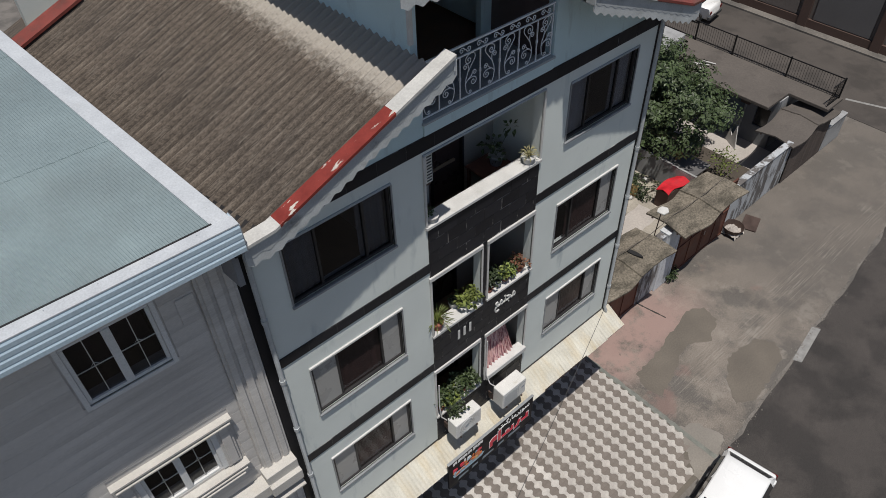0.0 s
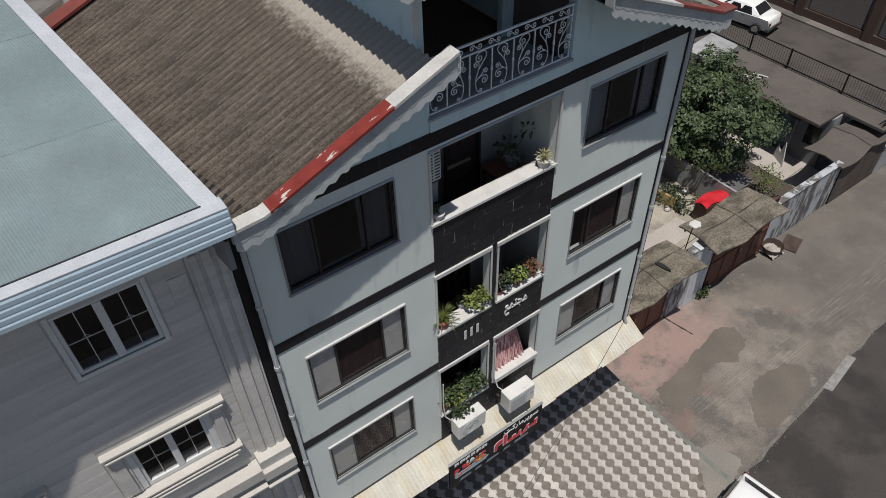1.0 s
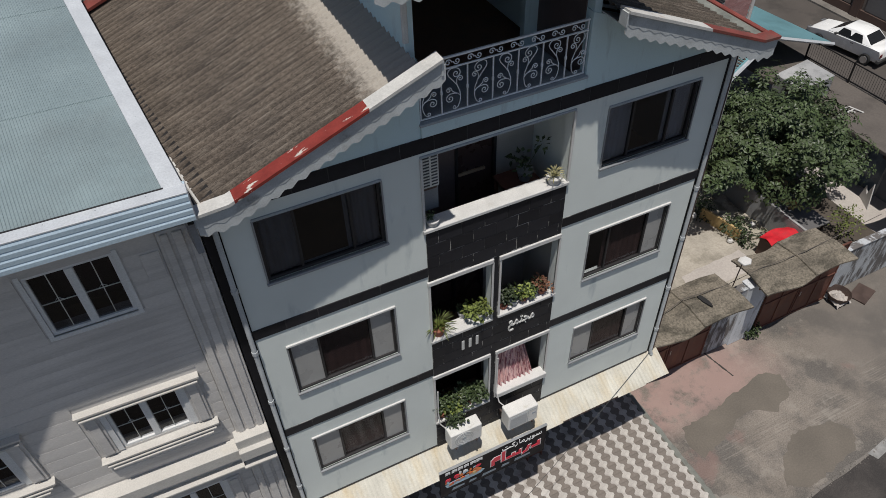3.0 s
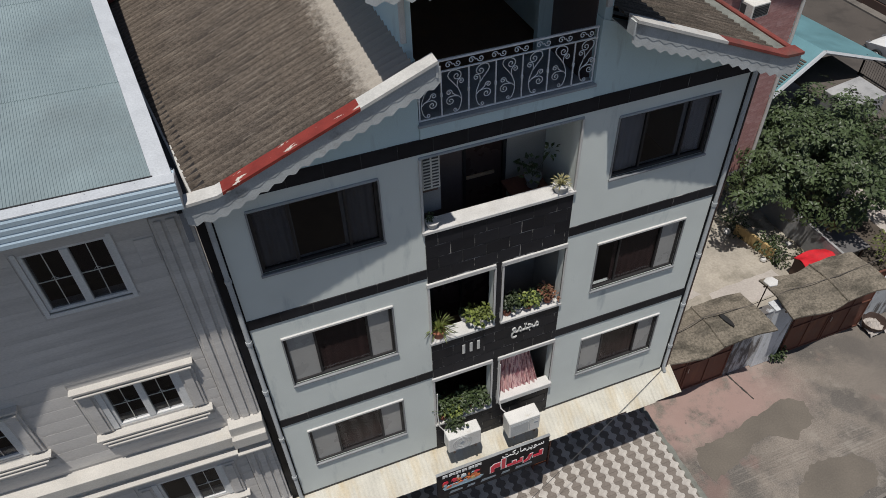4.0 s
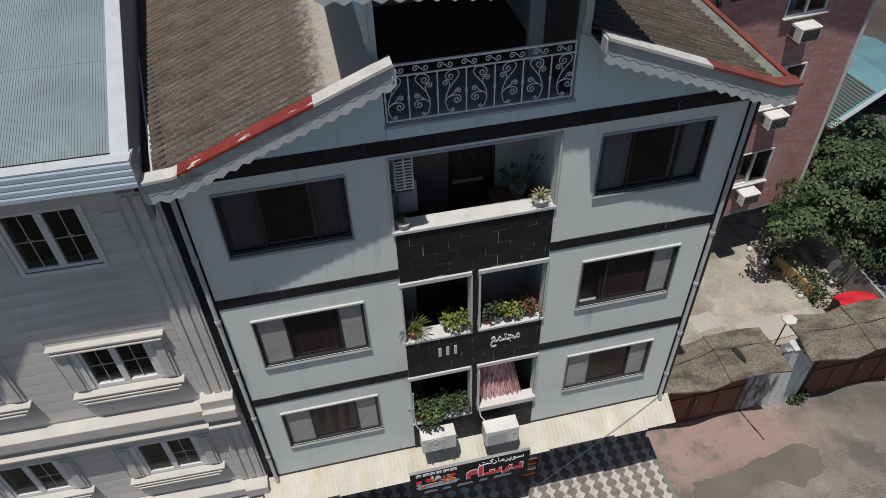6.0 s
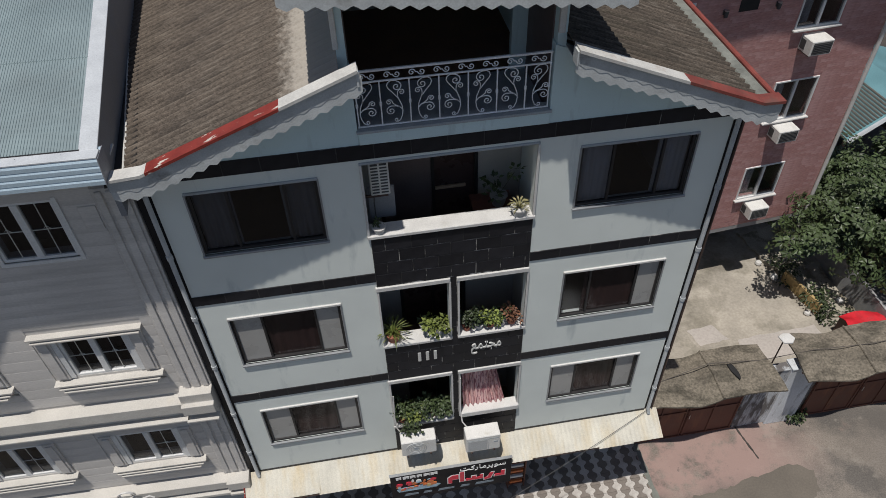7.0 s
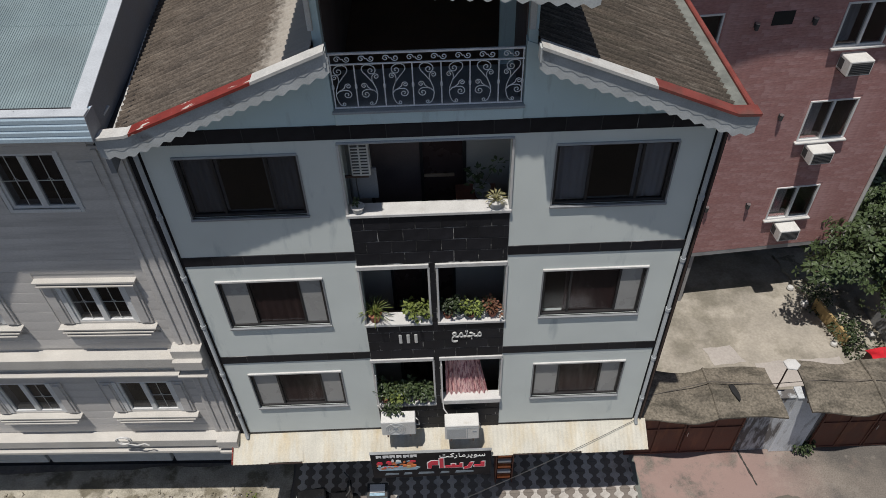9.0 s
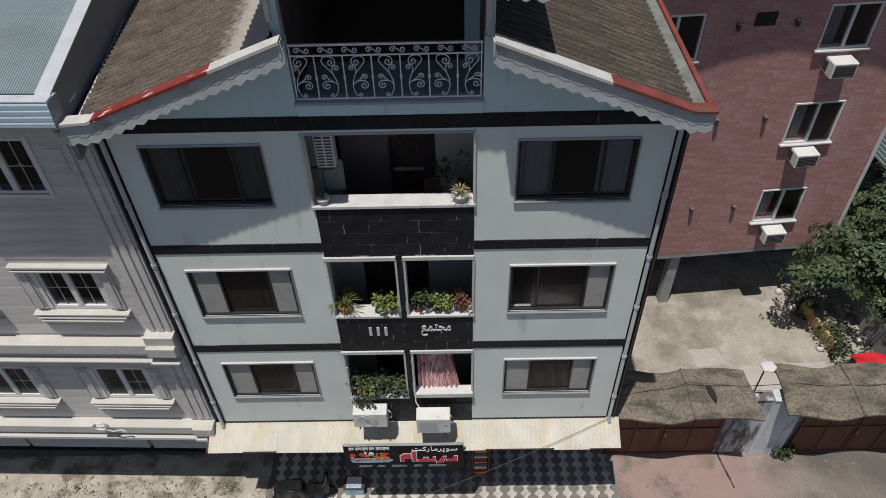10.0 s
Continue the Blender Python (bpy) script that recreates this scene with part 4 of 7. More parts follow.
def rib_sheet(x0, n):
    def z(y):
        return EZ - 0.035 + RISE * (y - EY)
    geo = Geo()
    prof = []
    for i in range(n):
        x = x0 + i * RIB
        prof += [(x, 0.0), (x + RIB * 0.5, 0.0), (x + RIB * 0.6, 0.010), (x + RIB * 0.9, 0.010)]
    prof.append((x0 + n * RIB, 0.0))
    rows = ((EY + 0.23, 0.0), (EY + 2.6, 0.0), (EY + 2.6, 0.008), (EY + 5.6, 0.0), (EY + 5.6, 0.008), (9.0, 0.0))
    v = [(x + SKEW * (y - EY), y, z(y) + h + up) for y, up in rows for x, h in prof]
    m = len(prof)
    return geo.add(v, [(j * m + i, j * m + i + 1, (j + 1) * m + i + 1, (j + 1) * m + i) for j in range(len(rows) - 1) for i in range(m - 1)])


for i in range(9):
    part("roof_sheet", rib_sheet(EX - 0.26 - (i + 1) * 24 * RIB, 24), M_METALROOF, nroof)
me = Geo().lathe([(0.008, 0.0), (0.008, 0.005), (0.003, 0.009)], sides=6).mesh("screw", M_GREYBOARD)
for i in range(9):
    part("screw", me, None, nroof, at=(EX - 0.5 - i * 0.62, EY + 0.14, EZ))
for i in range(9):
    part("screw", me, None, nroof, at=(EX - 0.12 + SKEW * (0.5 + i * 0.7), EY + 0.5 + i * 0.7, EZ + RISE * (0.2 + i * 0.72)))
# deeper eave added further along, unseen, shaped to cast the wall's stepped shadow
part("bay_eave", Geo().prism([(-3.2, EY + 0.06), (-10, EY + 0.06), (-10, EY - 0.40), (-4.87, EY - 0.40)], "z", EZ - 0.46, EZ - 0.02), M_WHITEMETAL, nroof)


# ---- ground ----
M_CONC = mat("worn grey concrete", (0.165, 0.150, 0.135), 0.92, var=0.20, scale=0.7, fine=16, bump=0.35, finevar=0.16,
             stain=(0.112, 0.103, 0.094), stain_scale=0.55, stain_low=0.48, stain_high=0.60, stain_stretch=(1, 1, 1))
M_YARD = mat("pale yard concrete", (0.35, 0.318, 0.27), 0.92, var=0.18, scale=0.9, fine=12, bump=0.25, finevar=0.13,
             stain=(0.22, 0.20, 0.162), stain_scale=0.8, stain_low=0.46, stain_high=0.62)
M_ROUGH = mat("rubble-strewn cement", (0.36, 0.33, 0.27), 0.95, var=0.25, scale=1.6, fine=26, bump=0.6, finevar=0.25,
              stain=(0.17, 0.15, 0.11), stain_scale=1.4, stain_low=0.50, stain_high=0.60)
M_YARDPATCH = mat("pale repair concrete", (0.40, 0.365, 0.335), 0.92, var=0.10, scale=0.8, fine=14, bump=0.2)
M_PATCH = mat("dark cement patch", (0.138, 0.120, 0.100), 0.9, var=0.16, scale=0.8, fine=20, bump=0.2)
M_PALEPATCH = mat("pale cement patch", (0.225, 0.205, 0.18), 0.9, var=0.12, scale=0.9, fine=20, bump=0.2)
M_ASPHALT = mat("asphalt", (0.060, 0.053, 0.049), 0.9, var=0.22, scale=0.5, fine=30, bump=0.5, finevar=0.30,
                stain=(0.040, 0.036, 0.034), stain_scale=0.7, stain_low=0.46, stain_high=0.60)
M_PAINT = mat("worn white road paint", (0.25, 0.245, 0.235), 0.8, var=0.2, scale=6, stain=(0.2, 0.19, 0.18), stain_scale=5, stain_low=0.55, stain_high=0.7)
M_PAVEWHITE = mat("off-white paver", (0.49, 0.46, 0.425), 0.85, var=0.10, scale=1.2, fine=30, bump=0.2, piece=0.05,
                  stain=(0.25, 0.22, 0.195), stain_scale=0.8, stain_low=0.50, stain_high=0.70)
M_PAVEGREY = mat("grey-brown paver", (0.18, 0.155, 0.135), 0.85, var=0.12, scale=1.2, fine=30, bump=0.2, piece=0.06)

M_SIDEST = mat("worn side street surface", (0.078, 0.068, 0.061), 0.92, var=0.16, scale=0.6, fine=30, bump=0.3, stain=(0.060, 0.053, 0.048), stain_scale=0.7, stain_low=0.5, stain_high=0.62)
M_FARCRACK = mat("dark crack", (0.05, 0.045, 0.04), 0.95, var=0.2, bump=0.2)


def street_material():
    """Patched cement: pinkish wash near the gates, pale scoured and dark oily blotches, grit."""
    m = mat("patched street cement", (0.198, 0.172, 0.147), 0.93, var=0.24, scale=0.8, fine=24, bump=0.5, finevar=0.27,
            stain=(0.118, 0.107, 0.096), stain_scale=0.45, stain_low=0.47, stain_high=0.58)
    n, l = m.node_tree.nodes, m.node_tree.links
    b = n["Principled BSDF"]
    col = b.inputs["Base Color"].links[0].from_socket
    tc = n.new("ShaderNodeTexCoord")
    sep = n.new("ShaderNodeSeparateXYZ")
    l.new(tc.outputs["Object"], sep.inputs[0])

    def ramp(src, lo, hi):
        r = n.new("ShaderNodeMapRange")
        r.interpolation_type = "SMOOTHSTEP"
        r.inputs["From Min"].default_value, r.inputs["From Max"].default_value = lo, hi
        l.new(src, r.inputs["Value"])
        return r.outputs[0]

    def mul(a, c):
        k = n.new("ShaderNodeMath")
        k.operation = "MULTIPLY"
        for sock, val in zip(k.inputs, (a, c)):
            if isinstance(val, float):
                sock.default_value = val
            else:
                l.new(val, sock)
        return k.outputs[0]

    def cloud(scale, shift, rough=0.6):
        mp = n.new("ShaderNodeMapping")
        mp.inputs["Location"].default_value = (shift, shift * 0.7, 0)
        l.new(tc.outputs["Object"], mp.inputs["Vector"])
        z = n.new("ShaderNodeTexNoise")
        z.inputs["Scale"].default_value, z.inputs["Detail"].default_value, z.inputs["Roughness"].default_value = scale, 8, rough
        l.new(mp.outputs[0], z.inputs["Vector"])
        return z.outputs[0]

    def over(base, rgb, fac):
        mx = n.new("ShaderNodeMix")
        mx.data_type = "RGBA"
        l.new(fac, mx.inputs["Factor"])
        l.new(base, mx.inputs["A"])
        mx.inputs["B"].default_value = (*rgb, 1)
        return mx.outputs["Result"]
    col = over(col, (0.265, 0.238, 0.205), mul(ramp(cloud(0.9, 4.0, 0.7), 0.54, 0.64), 0.7))
    pink = mul(mul(ramp(sep.outputs["Y"], -1.4, -0.3), ramp(sep.outputs["X"], 17.5, 14.5)), ramp(cloud(0.9, 9.0, 0.72), 0.34, 0.52))
    col = over(col, (0.325, 0.222, 0.195), mul(pink, 0.85))
    col = over(col, (0.24, 0.15, 0.13), mul(ramp(cloud(0.5, 21.0, 0.6), 0.60, 0.70), 0.5))
    col = over(col, (0.085, 0.08, 0.074), mul(ramp(cloud(2.6, 15.0, 0.7), 0.62, 0.70), 0.6))
    col = over(col, (0.34, 0.32, 0.28), mul(ramp(cloud(7.0, 31.0, 0.7), 0.66, 0.72), 0.6))
    col = over(col, (0.120, 0.107, 0.095), mul(ramp(sep.outputs["X"], 16.5, 21.0), 0.7))
    mp = n.new("ShaderNodeMapping")
    mp.inputs["Scale"].default_value = (0.45, 13.0, 1)
    mp.inputs["Rotation"].default_value = (0, 0, radians(-4))
    l.new(tc.outputs["Object"], mp.inputs["Vector"])
    z = n.new("ShaderNodeTexNoise")
    z.inputs["Scale"].default_value, z.inputs["Detail"].default_value, z.inputs["Roughness"].default_value = 1.6, 4, 0.6
    l.new(mp.outputs[0], z.inputs["Vector"])
    lane = mul(ramp(sep.outputs["Y"], -3.1, -2.6), ramp(sep.outputs["Y"], -1.5, -2.0))
    lane = mul(lane, ramp(cloud(0.6, 44.0), 0.40, 0.55))
    col = over(col, (0.30, 0.275, 0.24), mul(mul(lane, ramp(z.outputs[0], 0.53, 0.62)), 0.35))
    col = over(col, (0.10, 0.092, 0.083), mul(mul(lane, ramp(z.outputs[0], 0.46, 0.37)), 0.4))
    l.new(col, b.inputs["Base Color"])
    return m


M_STREET = street_material()
tagged(new("ground", Geo().sheet(lambda u, v: (-400 + 900 * u, -400 + 900 * v, -0.02), 30, 30).mesh("ground", M_CONC)), "worn grey concrete ground reaching far", "ground", kind="structure")


def ragged(pts, amp, seed, per=0.35):
    """A polygon's outline, with its edges broken up."""
    rnd = random.Random(seed)
    out = []
    for (ax, ay), (bx, by) in zip(pts, pts[1:] + pts[:1]):
        n = max(1, int(math.hypot(bx - ax, by - ay) / per))
        for i in range(n):
            u = i / n
            out.append((ax + (bx - ax) * u + rnd.uniform(-amp, amp), ay + (by - ay) * u + rnd.uniform(-amp, amp)))
    return out


def slab(name, pts, top, material, label, kind="structure", thick=0.03, category="ground"):
    geo = Geo().prism(pts, "z", top - thick, top)
    return tagged(new(name, geo.mesh(name, material)), label, category, kind=kind)


slab("road", ragged([(-60, -4.75), (9, -4.55), (12.2, -4.5), (16, -4.15), (23.6, -3.45), (31.6, -2.3), (38.2, -2.3), (38.2, -60), (-60, -60)], 0.06, 1, 0.5), -0.006, M_ASPHALT, "dark worn asphalt street", thick=0.013, category="road")
slab("road_marking", [(16.5, -4.06), (18.3, -3.79), (18.43, -4.05), (16.62, -4.33)], 0.0, M_PAINT, "worn white painted dash on asphalt", thick=0.005)
slab("road_marking", [(32.9, 2.3), (33.05, 2.35), (33.7, 0.5), (33.55, 0.45)], 0.0, M_PAINT, "worn white painted line on asphalt", thick=0.005)
slab("pavement", ragged([(11.0, 1.3), (28.5, 1.3), (31.6, 1.4), (31.6, -2.2), (23.6, -3.35), (16, -4.05), (12.2, -4.4), (11.0, -4.45)], 0.05, 2, 0.4), -0.002, M_STREET, "worn grey cement street edge with pinkish stains", thick=0.012)
slab("pavement_patch", ragged([(12.2, -0.9), (13.3, -0.85), (14.6, -0.62), (15.8, -0.45), (16.3, -0.75), (16.2, -1.35), (15.2, -1.75), (14.5, -1.35), (13.9, -1.42), (13.2, -1.72), (12.1, -2.0), (11.95, -1.4)], 0.05, 3, 0.13), 0.002, M_PATCH, "dark smooth cement patch", thick=0.012)
slab("pavement_patch", ragged([(13.6, -3.75), (14.0, -3.2), (15.0, -2.55), (16.4, -2.75), (16.75, -3.3), (16.3, -3.8), (15.2, -3.98), (14.2, -4.05)], 0.05, 4, 0.12), 0.003, M_PATCH, "dark smooth cement patch", thick=0.012)
slab("pavement_patch", ragged([(11.35, -3.0), (12.1, -3.3), (12.3, -4.2), (11.6, -4.45), (10.4, -4.5), (10.9, -3.9)], 0.07, 5, 0.12), 0.006, M_PALEPATCH, "pale cement patch beside the pavers", thick=0.012)
slab("side_street", [(31.6, 60), (31.6, -2.3), (38.2, -2.3), (38.2, 60)], -0.001, M_SIDEST, "worn brownish side street", thick=0.012, category="road")
slab("pavement_joint", ragged([(14.68, 1.1), (14.73, 1.1), (14.95, -0.1), (14.90, -0.12)], 0.012, 15, 0.1), 0.0035, M_FARCRACK, "dark crack across the cement", thick=0.012)
slab("yard_floor", [(11.0, 1.4), (21.0, 1.4), (21.0, 9.5), (11.0, 9.5)], 0.02, M_YARD, "pale concrete yard floor", thick=0.03)
slab("yard_patch", ragged([(14.8, 4.85), (15.75, 4.95), (16.05, 4.25), (15.0, 4.15)], 0.03, 14, 0.2), 0.024, M_YARDPATCH, "paler repaired square of yard concrete", thick=0.008)
slab("yard_patch", ragged([(16.3, 4.2), (19.2, 4.3), (19.3, 3.3), (16.2, 3.2)], 0.03, 15, 0.2), 0.024, M_YARDPATCH, "paler repaired square of yard concrete", thick=0.008)
slab("front_verge", ragged([(-14, -2.6), (1.4, -2.4), (1.4, 1.2), (-14, 1.2)], 0.05, 8, 0.6), 0.006, M_ROUGH, "rubble-strewn cement strip before the house", thick=0.02)

# wavy pavers before the shop: chains of white and grey beads
PX0, PX1, PY0, PY1 = 1.45, 11.4, -4.4, 1.44
CH, BL = 0.20, 0.30
slab("paver_edging", ragged([(PX1 + 0.01, PY0), (PX1 + 0.17, PY0), (PX1 + 0.17, PY1), (PX1 + 0.01, PY1)], 0.025, 19, 0.15), 0.010, M_GUTTER, "dark mossy cement edging beside the paving", thick=0.02)
bed = slab("paver_bed", [(PX0, PY0), (PX1, PY0), (PX1, PY1), (PX0, PY1)], 0.004, M_PATCH, "patterned grey and white paving before the shop", thick=0.02, category="paving")


def bead(fat):
    """A paver with waisted or swollen flanks that lock together."""
    a, b = (0.145, 0.055) if fat else (0.055, 0.145)
    a, b = a - 0.003, b - 0.003
    h = BL / 2 - 0.003
    right = [(b, -h), (b, -h * 0.66), (a, -h * 0.2), (a, h * 0.2), (b, h * 0.66), (b, h)]
    return right + [(-x, y) for x, y in reversed(right)]


bead_mesh = [Geo().prism(bead(True), "z", 0, 0.012).mesh("paver", M_PAVEWHITE), Geo().prism(bead(False), "z", 0, 0.012).mesh("paver", M_PAVEGREY)]
rest = [Geo(), Geo()]
count = 0
for i in range(int((PX1 - PX0) / CH)):
    x = PX1 - CH / 2 - i * CH
    for j in range(int((PY1 - PY0) / BL)):
        y = PY1 - BL / 2 - j * BL
        if x > 10.6 and y < -3.2 - (11.4 - x) * 1.2:
            continue
        w = i % 2
        if count < 290 and y < 0.1 and x > 6.2:
            part("paver", bead_mesh[w], None, bed, at=(x, y, 0.004))
            count += 1
        else:
            rest[w].prism([(x + p, y + q) for p, q in bead(not w)], "z", 0.004, 0.016)
part("pavers", rest[0], M_PAVEWHITE, bed, kind="stuff")
part("pavers", rest[1], M_PAVEGREY, bed, kind="stuff")

# grit along the edge of the asphalt
rnd = random.Random(8)
g = Geo()
edge = [(9, -4.55), (12.2, -4.5), (16, -4.15), (23.6, -3.45), (31.6, -2.3)]
for _ in range(420):
    x = rnd.uniform(10.5, 27)
    a, b = next((p, q) for p, q in zip(edge, edge[1:]) if p[0] <= x <= q[0])
    y = a[1] + (b[1] - a[1]) * (x - a[0]) / (b[0] - a[0]) + rnd.gauss(0.06, 0.10) * rnd.uniform(0.3, 1.6)
    s = rnd.uniform(0.006, 0.024)
    g.box(-s, s * rnd.uniform(0.5, 1), -s * 0.6, s * 0.6, -s * 0.4, s * 0.4, pose(x, y, s * 0.2, rnd.uniform(0, 40), rnd.uniform(0, 40), rnd.uniform(0, 360)))
tagged(new("kerb_grit", g.mesh("kerb_grit", M_PALEPATCH)), "pale grit and crumbs along the asphalt's edge", "gravel", kind="stuff")

# rubble and weeds on the strip before the stone house
rnd = random.Random(21)
g = Geo()
for _ in range(420):
    x, y, s = rnd.uniform(-7.5, 1.2), rnd.uniform(-2.3, 0.5), rnd.uniform(0.02, 0.075)
    m_ = pose(x, y, 0.006 + s * 0.25, rnd.uniform(0, 40), rnd.uniform(0, 40), rnd.uniform(0, 360))
    g.box(-s * rnd.uniform(0.5, 1), s, -s * rnd.uniform(0.4, 0.8), s * 0.6, -s * 0.4, s * 0.35, m_)
tagged(new("rubble", g.mesh("rubble", M_ROUGH)), "small broken stones scattered on cement", "rubble", kind="stuff")
g, gd = Geo(), Geo()
for i in range(1500):
    x = rnd.choice((rnd.uniform(-7.5, 1.0), rnd.gauss(-1.0, 1.1), rnd.gauss(-4.6, 0.7)))
    y, s = rnd.uniform(-2.4, 0.3), rnd.uniform(0.008, 0.034) * (1.6 if rnd.random() < 0.1 else 1)
    if not -8 < x < 1.3:
        continue
    m_ = pose(x, y, 0.008 + s * 0.25, rnd.uniform(0, 50), rnd.uniform(0, 50), rnd.uniform(0, 360))
    (g if i % 3 else gd).box(-s * rnd.uniform(0.5, 1), s, -s * rnd.uniform(0.4, 0.8), s * 0.6, -s * 0.4, s * 0.35, m_)
tagged(new("gravel", g.mesh("gravel", M_YARDPATCH)), "pale gravel scattered on a cement strip", "gravel", kind="stuff")
tagged(new("dark_gravel", gd.mesh("dark_gravel", M_PATCH)), "dark gravel and crumbs scattered on a cement strip", "gravel", kind="stuff")


# ---- the yard, its street wall and the neighbours beyond ----
M_RED = mat("dusty red brick facing", (0.37, 0.178, 0.165), 0.85, var=0.20, scale=0.6, fine=18, bump=0.2, finevar=0.16, stretch=(0.5, 1, 1.3),
            stain=(0.47, 0.285, 0.27), stain_scale=0.75, stain_low=0.40, stain_high=0.66, stain_stretch=(0.7, 1, 0.9), piece=0.010)
M_GATE = mat("rusty brown painted steel", (0.135, 0.058, 0.042), 0.6, metal=0.2, var=0.2, scale=2, fine=30, bump=0.15,
             stain=(0.20, 0.085, 0.05), stain_scale=2, stain_low=0.52, stain_high=0.7, stain_stretch=(2, 1, 0.4))
M_WHITEWASH = mat("grubby blue-white wash", (0.43, 0.445, 0.46), 0.9, var=0.16, scale=1.5, fine=24, bump=0.25,
                  stain=(0.13, 0.12, 0.115), stain_scale=1.9, stain_low=0.46, stain_high=0.56, stain_stretch=(2.2, 2.2, 0.5))
M_PIER = mat("worn pale blue wash", (0.56, 0.58, 0.60), 0.9, var=0.12, scale=1.5, fine=24, bump=0.2,
             stain=(0.30, 0.30, 0.30), stain_scale=2.0, stain_low=0.56, stain_high=0.68, stain_stretch=(2.2, 2.2, 0.5))
M_GATEGREY = mat("weathered dark slats", (0.085, 0.068, 0.060), 0.8, var=0.25, scale=3, fine=30, bump=0.2, piece=0.2)
M_SLABROOF = mat("lichened cement canopy", (0.165, 0.143, 0.112), 0.95, var=0.30, scale=1.4, fine=16, bump=0.8, finevar=0.42,
                 stain=(0.085, 0.075, 0.058), stain_scale=1.0, stain_low=0.48, stain_high=0.62, stain_stretch=(1, 2.5, 1))
M_AC = mat("white appliance casing", (0.64, 0.63, 0.60), 0.45, var=0.06, scale=4, bump=0.03,
           stain=(0.52, 0.49, 0.42), stain_scale=4, stain_low=0.58, stain_high=0.75)
M_ACGREY = mat("pale grey appliance panel", (0.42, 0.43, 0.43), 0.5, var=0.06, scale=4, bump=0.02)
M_ACGRILL = mat("dark grille", (0.07, 0.07, 0.07), 0.6, var=0.2, bump=0.05)
M_CLOTHRED = mat("bright red sheet", (0.50, 0.014, 0.024), 0.75, var=0.2, scale=5, fine=60, bump=0.2)
M_LEAF = mat("dark green leaf", (0.043, 0.062, 0.024), 0.5, var=0.30, scale=2.5, fine=20, bump=0.05, piece=0.38, spec=0.4)
M_LEAFLIGHT = mat("fresh yellow-green leaf", (0.14, 0.17, 0.04), 0.55, var=0.25, scale=4, fine=20, bump=0.05, piece=0.30)
M_LEAFSTRAW = mat("dry straw-green leaf", (0.26, 0.24, 0.12), 0.7, var=0.25, scale=4, fine=20, bump=0.05, piece=0.30)
M_LEAFRED = mat("bronze red leaf", (0.13, 0.06, 0.035), 0.6, var=0.25, scale=4, fine=20, bump=0.05, piece=0.30)
M_SOIL = mat("dark bare soil", (0.075, 0.062, 0.05), 0.95, var=0.25, scale=1.5, fine=20, bump=0.5)
M_BARK = mat("grey-brown bark", (0.13, 0.105, 0.08), 0.95, var=0.25, scale=5, fine=30, bump=0.6, stretch=(1, 1, 0.3))
M_TEAL = mat("turquoise coated metal roof", (0.14, 0.28, 0.31), 0.45, metal=0.15, var=0.08, scale=1, bump=0.03)
M_FARWALL = mat("dusty taupe render", (0.145, 0.125, 0.113), 0.9, var=0.1, scale=0.4, fine=10, bump=0.1)
M_FARDARK = mat("brown painted plinth", (0.085, 0.055, 0.045), 0.85, var=0.15, scale=0.6, bump=0.1)
M_FARDOOR = mat("grey steel shutter", (0.14, 0.135, 0.135), 0.6, metal=0.2, var=0.08, scale=0.6, bump=0.05)
M_IRONDARK = mat("black iron", (0.018, 0.017, 0.017), 0.55, metal=0.3, var=0.15, bump=0.05)
M_ROOFCEM = mat("grey-brown cement roof", (0.108, 0.094, 0.083), 0.95, var=0.14, scale=0.6, fine=14, bump=0.2,
                stain=(0.080, 0.070, 0.062), stain_scale=0.7, stain_low=0.5, stain_high=0.66)
M_PLASTER = mat("grey plaster", (0.33, 0.33, 0.33), 0.9, var=0.15, scale=1, bump=0.15, stain=(0.20, 0.20, 0.2), stain_scale=1.1, stain_low=0.5, stain_high=0.7)
# front wall's plaster, darkened to carry the shade under the roof overhang
M_LOWWALL = mat("grey plaster darkened for overhang shade", (0.18, 0.185, 0.195), 0.9, var=0.15, scale=1, bump=0.15)
M_WOODY = mat("tan board", (0.42, 0.30, 0.14), 0.8, var=0.2, scale=3, bump=0.15)
M_TYRE = mat("black rubber", (0.02, 0.02, 0.02), 0.85, var=0.1, bump=0.1)
M_CARWHITE = mat("white car paint", (0.80, 0.80, 0.79), 0.22, var=0.03, scale=2, bump=0.0, spec=0.6, finevar=0.02)
M_CARGLASS = mat("dark car glass", (0.02, 0.022, 0.025), 0.08, var=0.05, bump=0.0, spec=0.6)
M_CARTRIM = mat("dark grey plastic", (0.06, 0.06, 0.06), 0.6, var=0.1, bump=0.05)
M_LAMPRED = mat("red lamp glass", (0.14, 0.012, 0.012), 0.2, var=0.1, bump=0.0)
M_CHROME = mat("dull alloy", (0.55, 0.55, 0.56), 0.35, metal=0.9, var=0.05, bump=0.0)

M_BLUEGLASS = mat("dull blue glazing", (0.10, 0.13, 0.16), 0.25, var=0.2, scale=2, bump=0.02)
